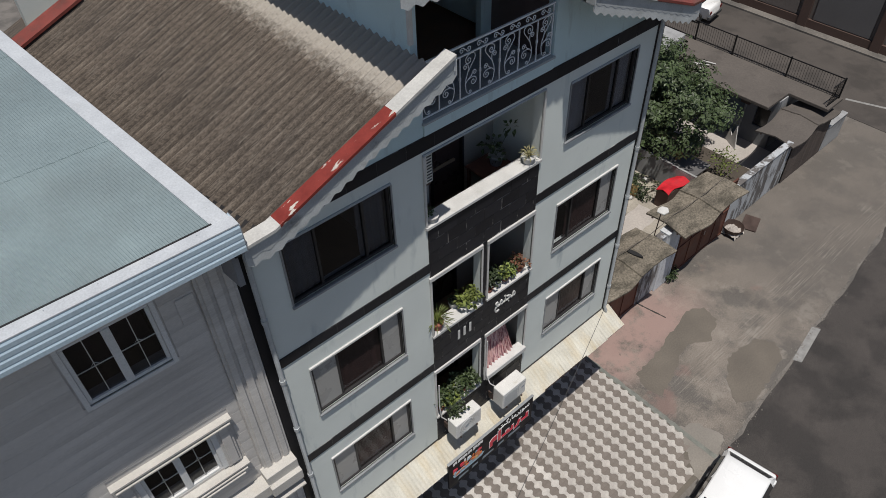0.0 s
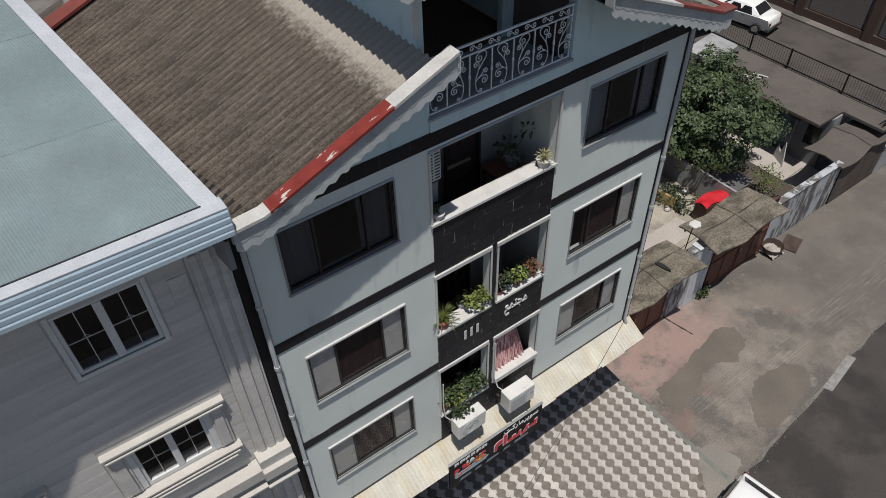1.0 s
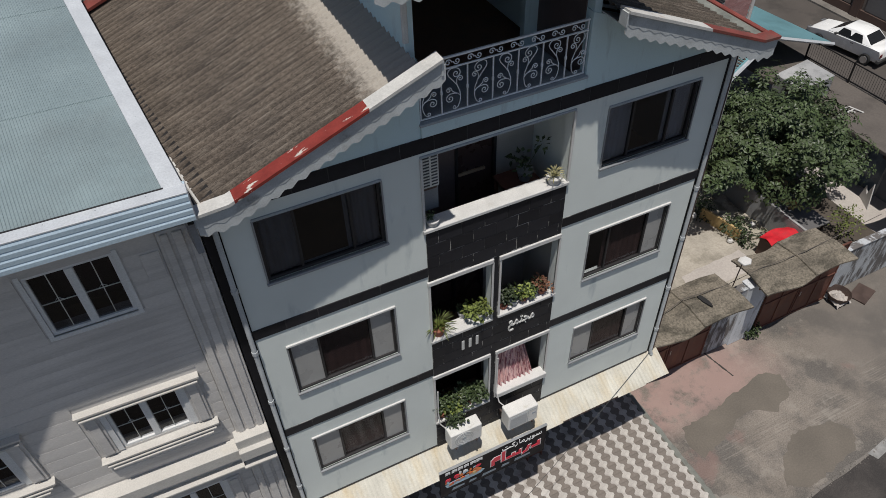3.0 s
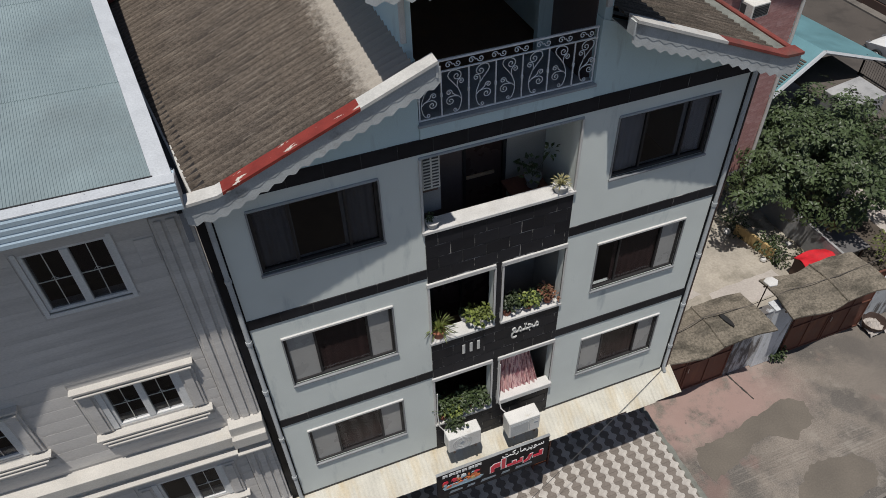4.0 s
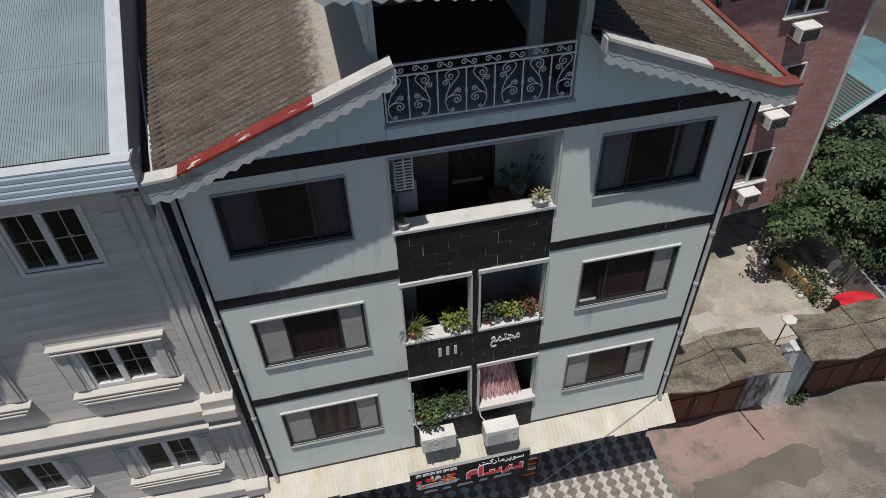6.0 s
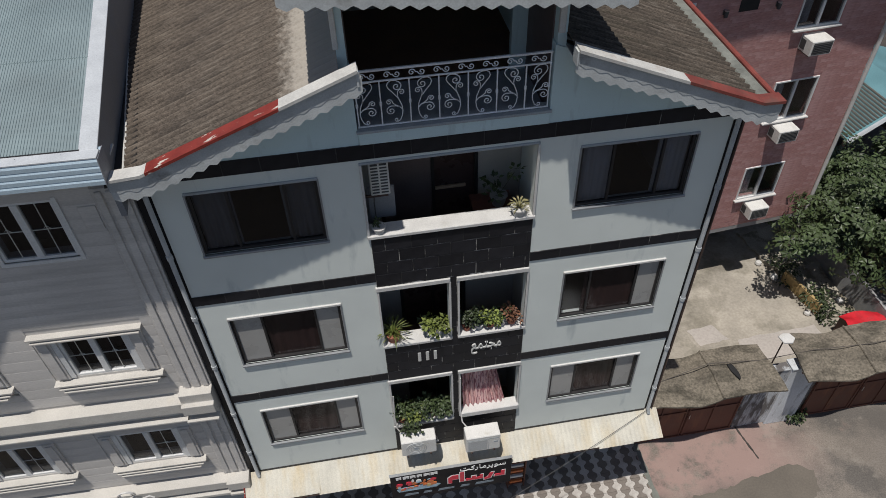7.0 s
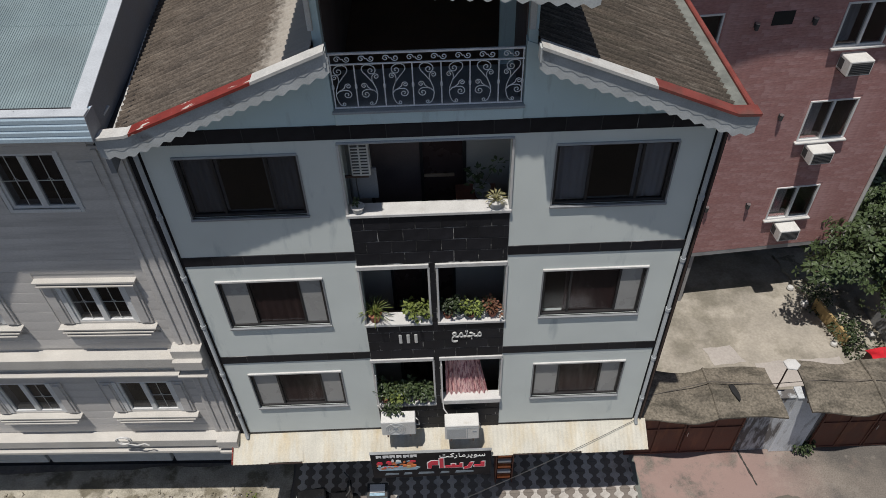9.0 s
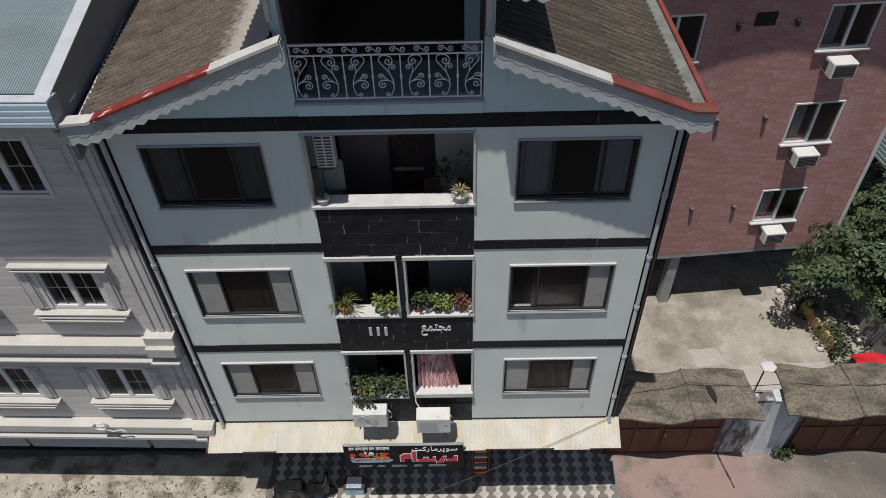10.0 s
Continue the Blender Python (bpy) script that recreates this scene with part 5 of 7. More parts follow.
# red building on posts
RY = 6.9
red = thing("red_apartment_building", "dusty red brick apartment building standing on posts over a yard", "building")
TURN = pose(14.8, RY, 0, 0, 0, 5) @ pose(-14.8, -RY, 0)      # its wall runs slightly away from the street
red.matrix_basis = TURN
RX1 = 19.55
RW = [(16.56, 17.98, 3.85, 5.17), (16.58, 18.03, 6.93, 8.30), (16.57, 17.95, 9.96, 11.21), (11.97, 13.34, 9.89, 11.18)]
g = wall_grid(Geo(), 9.0, RX1, 2.62, 15.5, RW, RY, RY + 0.25)
rwall = part("front_wall", g, M_RED, red, "dusty red brick-faced wall")
part("side_wall", Geo().box(RX1 - 0.25, RX1, RY + 0.25, 18, 2.62, 15.5), M_RED, red)
part("underside", Geo().box(9.0, RX1, RY, 18, 2.45, 2.62), M_PLASTER, red)
# unseen slab added on top; its bowed front is shaped for the wall's shadow
part("top_slab", Geo().prism([(9.0, RY - 1.42), (11.6, RY - 1.32), (12.6, RY - 1.235), (13.8, RY - 1.165), (15.0, RY - 1.147), (16.0, RY - 1.18), (17.0, RY - 1.24), (17.85, RY - 1.315), (19.9, RY - 1.47), (19.9, 18), (9.0, 18)], "z", 15.5, 15.7), M_WHITE, red)
part("inner_wall", Geo().box(9.0, RX1 - 0.25, 10.5, 10.6, 2.62, 15.5), M_ROOM, red)
part("yard_back_wall", Geo().box(9.0, 21.0, 12.0, 12.2, 0, 2.45), M_PLASTER, red)
for x in (14.3, 10.2):
    part("post", Geo().box(x, x + 0.34, RY + 0.15, RY + 0.5, 0, 2.45), M_PLASTER, red, "grey concrete post", bevel=0.02)
part("corner_pipe", Geo().tube([(RX1 + 0.04, RY - 0.06, 15.4), (RX1 + 0.04, RY - 0.06, 0.3)], 0.06, 8), M_WHITE, red, "pale corner drainpipe", smooth=True)
# thin brick courses
rnd = random.Random(17)
cuts = [(w[0] - 0.06, w[1] + 0.06, w[2] - 0.1, w[3] + 0.06) for w in RW]
course = {}
for r in range(88):
    z = 2.63 + r * 0.1
    x = 12.4 - rnd.uniform(0, 0.9)
    while x < RX1 if z < 11.4 else False:
        w_ = rnd.choice((0.6, 1.1, 1.6, 2.2))
        for c, d, e, f in holed(max(x, 9.0), min(x + w_, RX1), z, z + 0.097, cuts):
            key = (round(d - c, 2), round(f - e, 3))
            if key[0] > 0.05 and key[1] > 0.02:
                if key not in course:
                    course[key] = Geo().box(0, key[0], -0.006, 0, 0, key[1]).mesh("brick_course", M_RED)
                part("brick_course", course[key], None, rwall, at=(c, RY, e))
        x += w_
for i, (a, b, c, d) in enumerate(RW):
    w, y0, y1 = 0.05, RY - 0.03, RY + 0.08
    win = part("window", Geo().box(a, b, y0, y1, c, c + w).box(a, b, y0, y1, d - w, d).box(a, a + w, y0, y1, c + w, d - w).box(b - w, b, y0, y1, c + w, d - w).box((a + b) / 2 - 0.04, (a + b) / 2 + 0.04, y0, y1, c + w, d - w),
               M_PVC, red, "white-framed sliding window", bevel=0.006)
    p = part("pane", Geo().box(a + w, b - w, RY + 0.02, RY + 0.026, c + w, d - w), M_GLASS, win)
    p.visible_shadow = False
    part("sill", Geo().box(a - 0.06, b + 0.06, RY - 0.12, RY + 0.02, c - 0.055, c), M_WHITE, win, "white window sill", bevel=0.01)
    if i != 3:
        cloth = solid("curtain", drape(a + 0.05, a + 0.6, RY + 0.3, c, d, 4, 0.03, 30 + i), M_CURTAIN, "pale curtain behind a window of the red building", "curtain", smooth=True, group="window curtains")
        cloth.matrix_basis = TURN
part("vent", Geo().box(14.65, 15.21, RY - 0.02, RY + 0.01, 10.74, 11.11), M_TYRE, red, "dark square vent")


def wall_unit(x, y, z):
    """A window air conditioner: casing, front grille, slats, bracket."""
    ac = thing("air_conditioner", "boxy white air conditioner jutting from a red wall", "air conditioner", at=(x, y, z), group="red wall air conditioners")
    part("casing", Geo().box(-0.34, 0.34, -0.52, 0.06, 0, 0.44), M_AC, ac, bevel=0.02)
    gr = part("grille", Geo().box(-0.29, 0.29, -0.532, -0.52, 0.05, 0.39), M_ACGRILL, ac)
    for i in range(6):
        part("slat", Geo().box(-0.29, 0.29, -0.542, -0.532, 0.075 + i * 0.053, 0.083 + i * 0.053), M_CARTRIM, gr)
    for x in (-0.30, 0.26):
        part("bracket", Geo().box(x, x + 0.04, -0.45, 0.0, -0.04, 0), M_STEEL, ac)
    part("side_vent", Geo().box(-0.35, -0.34, -0.25, -0.05, 0.08, 0.36), M_ACGRILL, ac)
    return ac


unit = wall_unit(17.24, RY, 3.29)
unit.matrix_basis = TURN @ pose(17.24, RY, 3.29)
for z in (6.39, 9.34):
    copy_thing(unit, TURN @ pose(17.24, RY, z))


def wall_lamp(x, z):
    lamp = thing("wall_lamp", "small dark wall lamp on red brickwork", "lamp", at=(x, RY, z), group="red wall lamps")
    part("back_plate", Geo().box(-0.05, 0.05, -0.03, 0.0, -0.05, 0.10), M_CARTRIM, lamp, bevel=0.008)
    part("shade", Geo().lathe([(0.05, -0.08), (0.06, 0.06), (0.055, 0.10)], 0, -0.09, 10), M_CARTRIM, lamp, smooth=True)
    part("rim", Geo().lathe([(0.064, 0.095), (0.064, 0.115)], 0, -0.09, 10), M_CHROME, lamp)
    return lamp


lamp = wall_lamp(14.24, 10.77)
lamp.matrix_basis = TURN @ pose(14.24, RY, 10.77)
for x, z in ((15.78, 10.79), (15.79, 7.88), (14.4, 4.61), (15.76, 4.57), (14.38, 7.90)):
    copy_thing(lamp, TURN @ pose(x, RY, z))

# street wall with gates and cement canopies
GY = 1.03


def gate(x0, x1):
    gt = thing("steel_gate", "rusty brown double-leaf steel gate in the street wall", "gate", at=(x0, GY, 0), group="street gates")
    w = x1 - x0
    for k_, (a, b) in enumerate(((0.02, w / 2 - 0.01), (w / 2 + 0.01, w - 0.02))):
        leaf = part("leaf", Geo().box(a, b, 0, 0.03, 0.05, 2.85), M_GATE, gt, bevel=0.006)
        for x in (a + 0.02, (a + b) / 2 - 0.02, b - 0.06):
            part("stile", Geo().box(x, x + 0.04, -0.025, 0, 0.05, 2.85), M_GATE, leaf)
        for z in (0.05, 1.35, 2.79):
            part("rail", Geo().box(a, b, -0.03, 0, z, z + 0.05), M_GATE, leaf)
    part("handle", Geo().tube([(w / 2 + 0.08, -0.05, 1.0), (w / 2 + 0.08, -0.05, 1.2)], 0.012, 6), M_CHROME, gt)
    return gt


gate(11.25, 14.55)
gate(16.75, 20.1)


def wall_run(name, x0, x1, z1, material, label, y=GY, thick=0.22):
    return tagged(new(name, Geo().box(x0, x1, y, y + thick, 0, z1).box(x0, x1, y - 0.03, y + thick + 0.03, z1, z1 + 0.06).mesh(name, material, 0.015)), label, "wall", kind="structure")


wall_run("wall_street", 14.6, 16.7, 2.72, M_WHITEWASH, "grubby blue-white street wall between gates")
wall_run("wall_street_pier", 15.62, 16.55, 2.80, M_PIER, "grubby white gate pier", y=GY - 0.08, thick=0.33)
wall_run("wall_street_long", 20.15, 24.6, 2.1, M_WHITEWASH, "stained white street wall", y=GY + 0.1)
wall_run("wall_street_end", 28.0, 29.7, 1.25, M_PLASTER, "stained grey street wall", y=GY + 0.05)
slat_gate = thing("slatted_gate", "dark grey-brown slatted gate in the street wall", "gate", at=(24.65, GY + 0.05, 0))
part("gate_frame", Geo().box(0, 3.3, 0.03, 0.07, 0.08, 0.14).box(0, 3.3, 0.03, 0.07, 1.0, 1.06).box(0, 3.3, 0.03, 0.07, 1.96, 2.02), M_IRONDARK, slat_gate)
me = Geo().box(0, 0.125, 0, 0.03, 0.05, 2.05).mesh("slat", M_GATEGREY, 0.004)
for i in range(24):
    part("slat", me, None, slat_gate, at=(i * 0.1365, 0, 0))

wall_run("wall_yard", 20.9, 21.0, 1.2, M_PLASTER, "low grey wall inside the yard", y=1.4, thick=6)


def cement_canopy(x0, x1, y0, y1, z, seed, sag=0.06, material=M_SLABROOF):
    rnd = random.Random(seed)
    ph = rnd.uniform(0, 6)

    def fn(u, v):
        x = x0 + (x1 - x0) * u + 0.10 * math.sin(v * 4 + ph) * (u - 0.5)
        y = y0 + (y1 - y0) * v + 0.06 * math.sin(u * 9 + ph)
        ridge = 0.13 * max(0, 1 - abs(u - 0.53) * 7)
        return (x, y, z + ridge + sag * math.sin(u * 7 + ph) + 0.10 * (1 - abs(v * 2 - 1)) + 0.02 * noise.noise((x * 3, y * 3, seed)))
    cc = thing("gate_canopy", "sagging lichen-grey cement canopy over a gate", "canopy", group="gate canopies")
    for k_, (u0, u1) in enumerate(((0.0, 0.53), (0.53, 1.0))):
        part("slab", Geo().sheet(lambda u, v: fn(u0 + (u1 - u0) * u, v), 16, 10, 0.06), material, cc, smooth=True)
    ridge_ = [Vector(fn(0.53, v / 8)) + Vector((0, 0, 0.01)) for v in range(9)]
    part("ridge", Geo().tube(ridge_, 0.035, 6), material, cc, smooth=True)
    for v in (0.2, 0.85):
        part("beam", Geo().tube([Vector(fn(u / 6, v)) - Vector((0, 0, 0.10)) for u in range(7)], 0.035, 5), M_STEEL, cc)
    return cc


cement_canopy(11.22, 15.0, 0.28, 1.90, 2.96, 3)
cement_canopy(15.78, 19.4, 0.32, 2.0, 2.96, 4)
cement_canopy(24.3, 28.1, 0.95, 2.65, 2.12, 9, 0.015, M_ROOFCEM)
# black patch laid on the slab stands for the dark hole through it
solid("canopy_hole_patch", Geo().prism([(13.86 + 0.085 * math.cos(a) - 0.05 * math.sin(a), 1.08 + 0.27 * math.sin(a) * (1 + 0.2 * math.sin(3 * a))) for a in [i * 0.42 for i in range(15)]], "z", 2.95, 3.085), M_TYRE, "dark patch standing for a hole in a cement canopy", "patch")
g = Geo().tube([(11.2, 0.95, 3.10), (12.4, 1.2, 3.12), (13.2, 1.3, 3.25), (14.8, 1.25, 3.09), (16.3, 1.3, 3.12), (18, 1.2, 3.15), (20, 1.3, 3.1), (22, 1.5, 2.9)], 0.012, 6)
solid("cable", g, M_ROOFCEM, "grey cable lying across the gate canopies", "cable", smooth=True)
post = thing("lamp_post", "thin leaning iron post with a white weathered reflector", "lamp", at=(15.05, 1.15, 2.9))
part("pole", Geo().tube([(0.02, 0.03, 0.0), (-0.03, -0.05, 1.28)], 0.02, 6), M_STEEL, post)
part("reflector", Geo().prism([(-0.19, 0.11), (-0.14, -0.13), (0.09, -0.17), (0.23, -0.03), (0.15, 0.15), (-0.04, 0.18)], "z", 1.27, 1.33, Matrix.Rotation(0.06, 4, "X")), M_WHITE, post, bevel=0.015)


# plants
def leaf_geo(geo, p, d, up, length, width):
    """A folded leaf blade of four triangles."""
    side = d.cross(up)
    side = side.normalized() if side.length > 1e-4 else Vector((1, 0, 0))
    nrm = side.cross(d).normalized()
    tip = p + d * length
    mid = p + d * length * 0.5
    k = [p, mid + side * width * 0.5 + nrm * width * 0.15, tip - nrm * width * 0.2, mid - side * width * 0.5 + nrm * width * 0.15, mid]
    geo.add(k, [(0, 1, 4), (1, 2, 4), (2, 3, 4), (3, 0, 4)])


def clump(geo, c, r, n, size, rnd, flat=0.7):
    for _ in range(n):
        v = Vector((rnd.gauss(0, 1), rnd.gauss(0, 1), rnd.gauss(0, 1) * flat)).normalized()
        p = c + v * r * rnd.uniform(0.45, 1.0)
        d = (v + Vector((rnd.uniform(-0.7, 0.7), rnd.uniform(-0.7, 0.7), rnd.uniform(-0.9, 0.35)))).normalized()
        leaf_geo(geo, p, d, Vector((rnd.uniform(-0.4, 0.4), rnd.uniform(-0.4, 0.4), 1)), size * rnd.uniform(0.7, 1.3), size * rnd.uniform(0.5, 0.8))


def whorl(geo, p, axis, rnd):
    """A shoot's end: large leaves spread like fingers round an axis."""
    side = axis.orthogonal().normalized()
    other = axis.cross(side)
    n = rnd.randint(5, 8)
    size = rnd.uniform(0.14, 0.25)
    for i in range(n):
        a = (i + rnd.uniform(-0.25, 0.25)) * 2 * math.pi / n
        d = (side * math.cos(a) + other * math.sin(a) + axis * rnd.uniform(-0.25, 0.35)).normalized()
        leaf_geo(geo, p + d * 0.04, d, axis, size * rnd.uniform(0.75, 1.15), size * rnd.uniform(0.42, 0.6))


def tree(x, y, h, rx, ry, rz_, seed, clumps=170):
    rnd = random.Random(seed)
    tr = thing("tree", "broad dense fig tree with dark green leaves in a yard", "tree", at=(x, y, 0))
    trunk = Geo().tube([(0, 0, 0), (0.05, 0.02, 0.6), (0.0, 0.1, 1.2), (0.1, 0.1, 1.9)], lambda u: 0.17 - 0.05 * u, 9)
    tk = part("trunk", trunk, M_BARK, tr, smooth=True)
    cen = Vector((0, 0, h - rz_))
    crown = Geo()
    ends = []
    for i in range(clumps):
        while True:
            v = Vector((rnd.uniform(-1, 1), rnd.uniform(-1, 1), rnd.uniform(-0.9, 1)))
            if 0.35 < v.length < 1:
                break
        bulge = 0.80 + 0.60 * noise.noise(v * 2.1 + Vector((seed, 0, 0)))
        c = cen + Vector((v.x * rx * bulge, v.y * ry * bulge, v.z * rz_ * bulge))
        ends.append(c)
        for _ in range(rnd.randint(8, 14)):
            o = Vector((rnd.gauss(0, 1), rnd.gauss(0, 1), rnd.gauss(0, 0.7) + 0.5)).normalized()
            whorl(crown, c + o * rnd.uniform(0.2, 0.6), (o + v * 0.6 + Vector((0, 0, 0.5))).normalized(), rnd)
    part("crown", crown, M_LEAF, tr, "dense dark green leaves", kind="stuff")
    for i in range(9):
        e = ends[i * 17 % len(ends)]
        m = Vector((0.1, 0.1, 1.7)).lerp(e, 0.5) + Vector((0, 0, 0.35))
        part("limb", Geo().tube([(0.08, 0.1, 1.55 + 0.03 * i), m, e], lambda u: 0.075 - 0.055 * u, 6), M_BARK, tr, smooth=True)
    return tr


tree(21.95, 6.7, 5.05, 3.7, 4.0, 2.1, 11, 300)
# shrubs at the tree's foot and by the wall
rnd = random.Random(4)
for i, (x, y, z, r, m_) in enumerate(((19.6, 5.2, 0.5, 0.5, M_LEAF), (19.9, 4.5, 0.4, 0.45, M_LEAF), (19.1, 6.6, 0.6, 0.6, M_LEAF), (16.6, 0.92, 0.27, 0.25, M_LEAF), (23.0, 3.0, 1.0, 0.6, M_LEAFLIGHT))):
    g = Geo()
    for _ in range(7):
        clump(g, Vector((x + rnd.uniform(-r, r) * 0.7, y + rnd.uniform(-r, r) * 0.7, max(0.1, z + rnd.uniform(-r, r) * 0.6))), r * 0.6, 40, 0.11, rnd)
    g.tube([(x, y, 0.0), (x, y, z)], 0.02, 5)
    solid("shrub", g, m_, "dense leafy green shrub growing beside a wall", "shrub", group="yard shrubs")

# yard things
cloth = Geo().sheet(lambda u, v: (19.55 + 1.45 * u, 3.3 + 0.6 * v + 0.06 * math.sin(u * 5), 0.92 + 0.05 * math.sin(u * 7 + v * 4) + 0.06 * (1 - abs(2 * v - 1))), 16, 12, 0.02)
solid("red_tarpaulin", cloth, M_CLOTHRED, "bright red plastic sheet stretched over a yard shed", "tarpaulin", smooth=True)
shed = thing("yard_shed", "low dark shed under a red sheet", "shed", at=(19.3, 3.3, 0))
part("wall", Geo().box(0.35, 1.6, 0.05, 0.62, 0, 0.86), M_FARDARK, shed)
part("roof", Geo().box(1.8, 3.0, -0.1, 1.9, 1.0, 1.06), M_FARDOOR, shed, "grey metal sheet roof")
part("post", Geo().box(2.85, 2.92, 0.0, 0.07, 0, 1.0), M_STEEL, shed)
solid("timber_board", Geo().box(-0.05, 0.05, -0.9, 0.9, 0, 0.55), M_WOODY, "tan timber board edging the yard bed", "board", bevel=0.01, at=(19.35, 5.6, 0.0), rz=12)
solid("stone_bed", Geo().prism(ragged([(19.6, 4.6), (20.9, 4.4), (20.9, 9.3), (18.6, 9.0), (19.2, 6.6)], 0.1, 12), "z", 0.0, 0.12), M_ROUGH, "dark earthy planting bed under the tree", "bed")
for i, (x, y, s) in enumerate(((18.9, 6.6, 0.16), (19.2, 4.8, 0.12), (20.6, 5.1, 0.14), (18.7, 7.4, 0.13))):
    g = Geo().lathe([(s * 0.7, 0), (s, s * 0.5), (s * 0.8, s * 1.1), (s * 0.3, s * 1.3)], sides=8)
    solid("stone", g, M_WHITE, "pale rounded stone at the bed's edge", "stone", smooth=True, at=(x, y, 0.02), group="bed stones")
bin_ = thing("rubbish_basket", "rusty basket heaped with pale rubbish on the street", "basket", at=(20.45, 0.75, 0))
part("basket", Geo().lathe([(0.28, 0.02), (0.42, 0.4), (0.40, 0.4), (0.26, 0.06)], sides=12), M_STEEL, bin_)
part("rubbish", Geo().sheet(lambda u, v: (0.7 * (u - 0.5), 0.7 * (v - 0.5), 0.30 + 0.16 * noise.noise((u * 5, v * 5, 3)) - 0.5 * ((u - 0.5) ** 2 + (v - 0.5) ** 2)), 10, 10), M_YARDPATCH, bin_)
solid("scrap_sheet", Geo().box(-0.45, 0.45, -0.3, 0.3, 0, 0.04), M_STEEL, "rusty flat scrap sheet on the ground", "scrap", at=(21.5, 0.55, 0.01), rz=18)

# the low flat-roofed house by the side street
low = thing("low_house", "low grey flat-roofed house with a railed cement roof", "house", at=(0, 0, 0))
LX0, LX1, LY0, LY1, LZ = 26.4, 28.3, 2.85, 9.6, 2.6
g = wall_grid(Geo(), LY0, LY1, 0, LZ - 0.15, [(4.3, 5.2, 0, 2.05), (3.1, 3.75, 0.9, 1.9)], LX0, LX0 + 0.2, True)
part("front_wall", g, M_LOWWALL, low, "grey plastered wall with a door and window")
part("side_wall", Geo().box(LX0 + 0.2, LX1, LY0, LY0 + 0.2, 0, LZ - 0.15), M_PLASTER, low)
part("back_wall", Geo().box(LX1 - 0.2, LX1, LY0 + 0.2, LY1, 0, LZ - 0.15), M_PLASTER, low)
part("roof", Geo().prism([(LX0 - 0.95, 2.9), (27.1, 2.9), (27.1, 1.12), (LX1 + 0.1, 1.12), (LX1 + 0.1, LY1 + 3), (LX0 - 0.95, LY1 + 3)], "z", LZ - 0.15, LZ), M_ROOFCEM, low, "bare grey-brown cement roof", bevel=0.02)
part("door", Geo().box(LX0 + 0.08, LX0 + 0.12, 4.3, 5.2, 0, 2.05), M_BLUEGLASS, low, "dark glazed door")
part("window", Geo().box(LX0 + 0.08, LX0 + 0.12, 3.1, 3.75, 0.9, 1.9), M_CARGLASS, low)
part("door_frame", Geo().box(LX0 - 0.03, LX0 + 0.06, 4.22, 4.3, 0, 2.1).box(LX0 - 0.03, LX0 + 0.06, 5.2, 5.28, 0, 2.1), M_PLASTER, low, "grey door frame")
part("vent_box", Geo().box(LX0 - 0.9, LX0 - 0.6, 3.75, 4.15, LZ - 0.3, LZ - 0.05), M_FARDARK, low)
fence = part("railing", Geo().box(28.20, 28.24, 1.25, 10.8, 3.50, 3.54).box(28.20, 28.24, 1.25, 10.8, 2.70, 2.73), M_IRONDARK, low, "black iron roof railing")
me = Geo().box(-0.005, 0.005, -0.005, 0.005, 2.6, 3.5).mesh("bar", M_IRONDARK)
for i in range(79):
    part("bar", me, None, fence, at=(28.22, 1.32 + i * 0.12, 0))
for y in (1.25, 3.7, 6.4, 8.4, 10.8):
    part("post", Geo().box(28.19, 28.25, y - 0.03, y + 0.03, 2.6, 3.58), M_IRONDARK, fence)
fence2 = part("railing", Geo().box(27.2, 28.2, 1.25, 1.29, 3.50, 3.54).box(27.2, 28.2, 1.25, 1.29, 2.70, 2.73), M_IRONDARK, low, "black iron roof railing")
me = Geo().box(-0.008, 0.008, -0.008, 0.008, 2.6, 3.5).mesh("bar", M_IRONDARK)
for i in range(9):
    part("bar", me, None, fence2, at=(27.25 + i * 0.115, 1.27, 0))
part("stair_head", Geo().prism([(25.0, 2.6), (26.7, 2.6), (26.7, 3.55), (25.0, 3.3)], "y", 8.1, 9.6), M_PLASTER, low, "pale stair box on the roof", bevel=0.02)
solid("debris", Geo().tube([(26.2, 7.0, 2.62), (26.6, 6.9, 2.72), (26.9, 6.4, 2.63)], 0.03, 5).tube([(26.1, 6.7, 2.62), (26.7, 6.75, 2.64)], 0.035, 5).tube([(26.3, 7.2, 2.62), (26.5, 6.5, 2.7)], 0.03, 5), M_WHITE, "pale broken sticks lying on a cement roof", "debris")
# planted soil; its dark slab also stands for the tree's shadow
slab("house_garden", [(21.0, 1.4), (24.6, 1.4), (24.6, 9.5), (21.0, 9.5)], 0.015, M_SOIL, "dark soil under the tree, with tree shade in its tone", thick=0.03)
slab("house_forecourt", [(24.6, 1.4), (26.4, 1.4), (26.4, 9.5), (24.6, 9.5)], 0.015, M_YARDPATCH, "pale concrete forecourt of the low house", thick=0.03)
solid("broken_panel", Geo().prism([(0, 0), (0.9, 0.0), (0.75, 0.7), (0.5, 0.45), (0.3, 1.1)], "y", -0.02, 0.02), M_WHITE, "broken white panel leaning by a door", "panel", at=(25.4, 3.7, 0.0), rz=60)

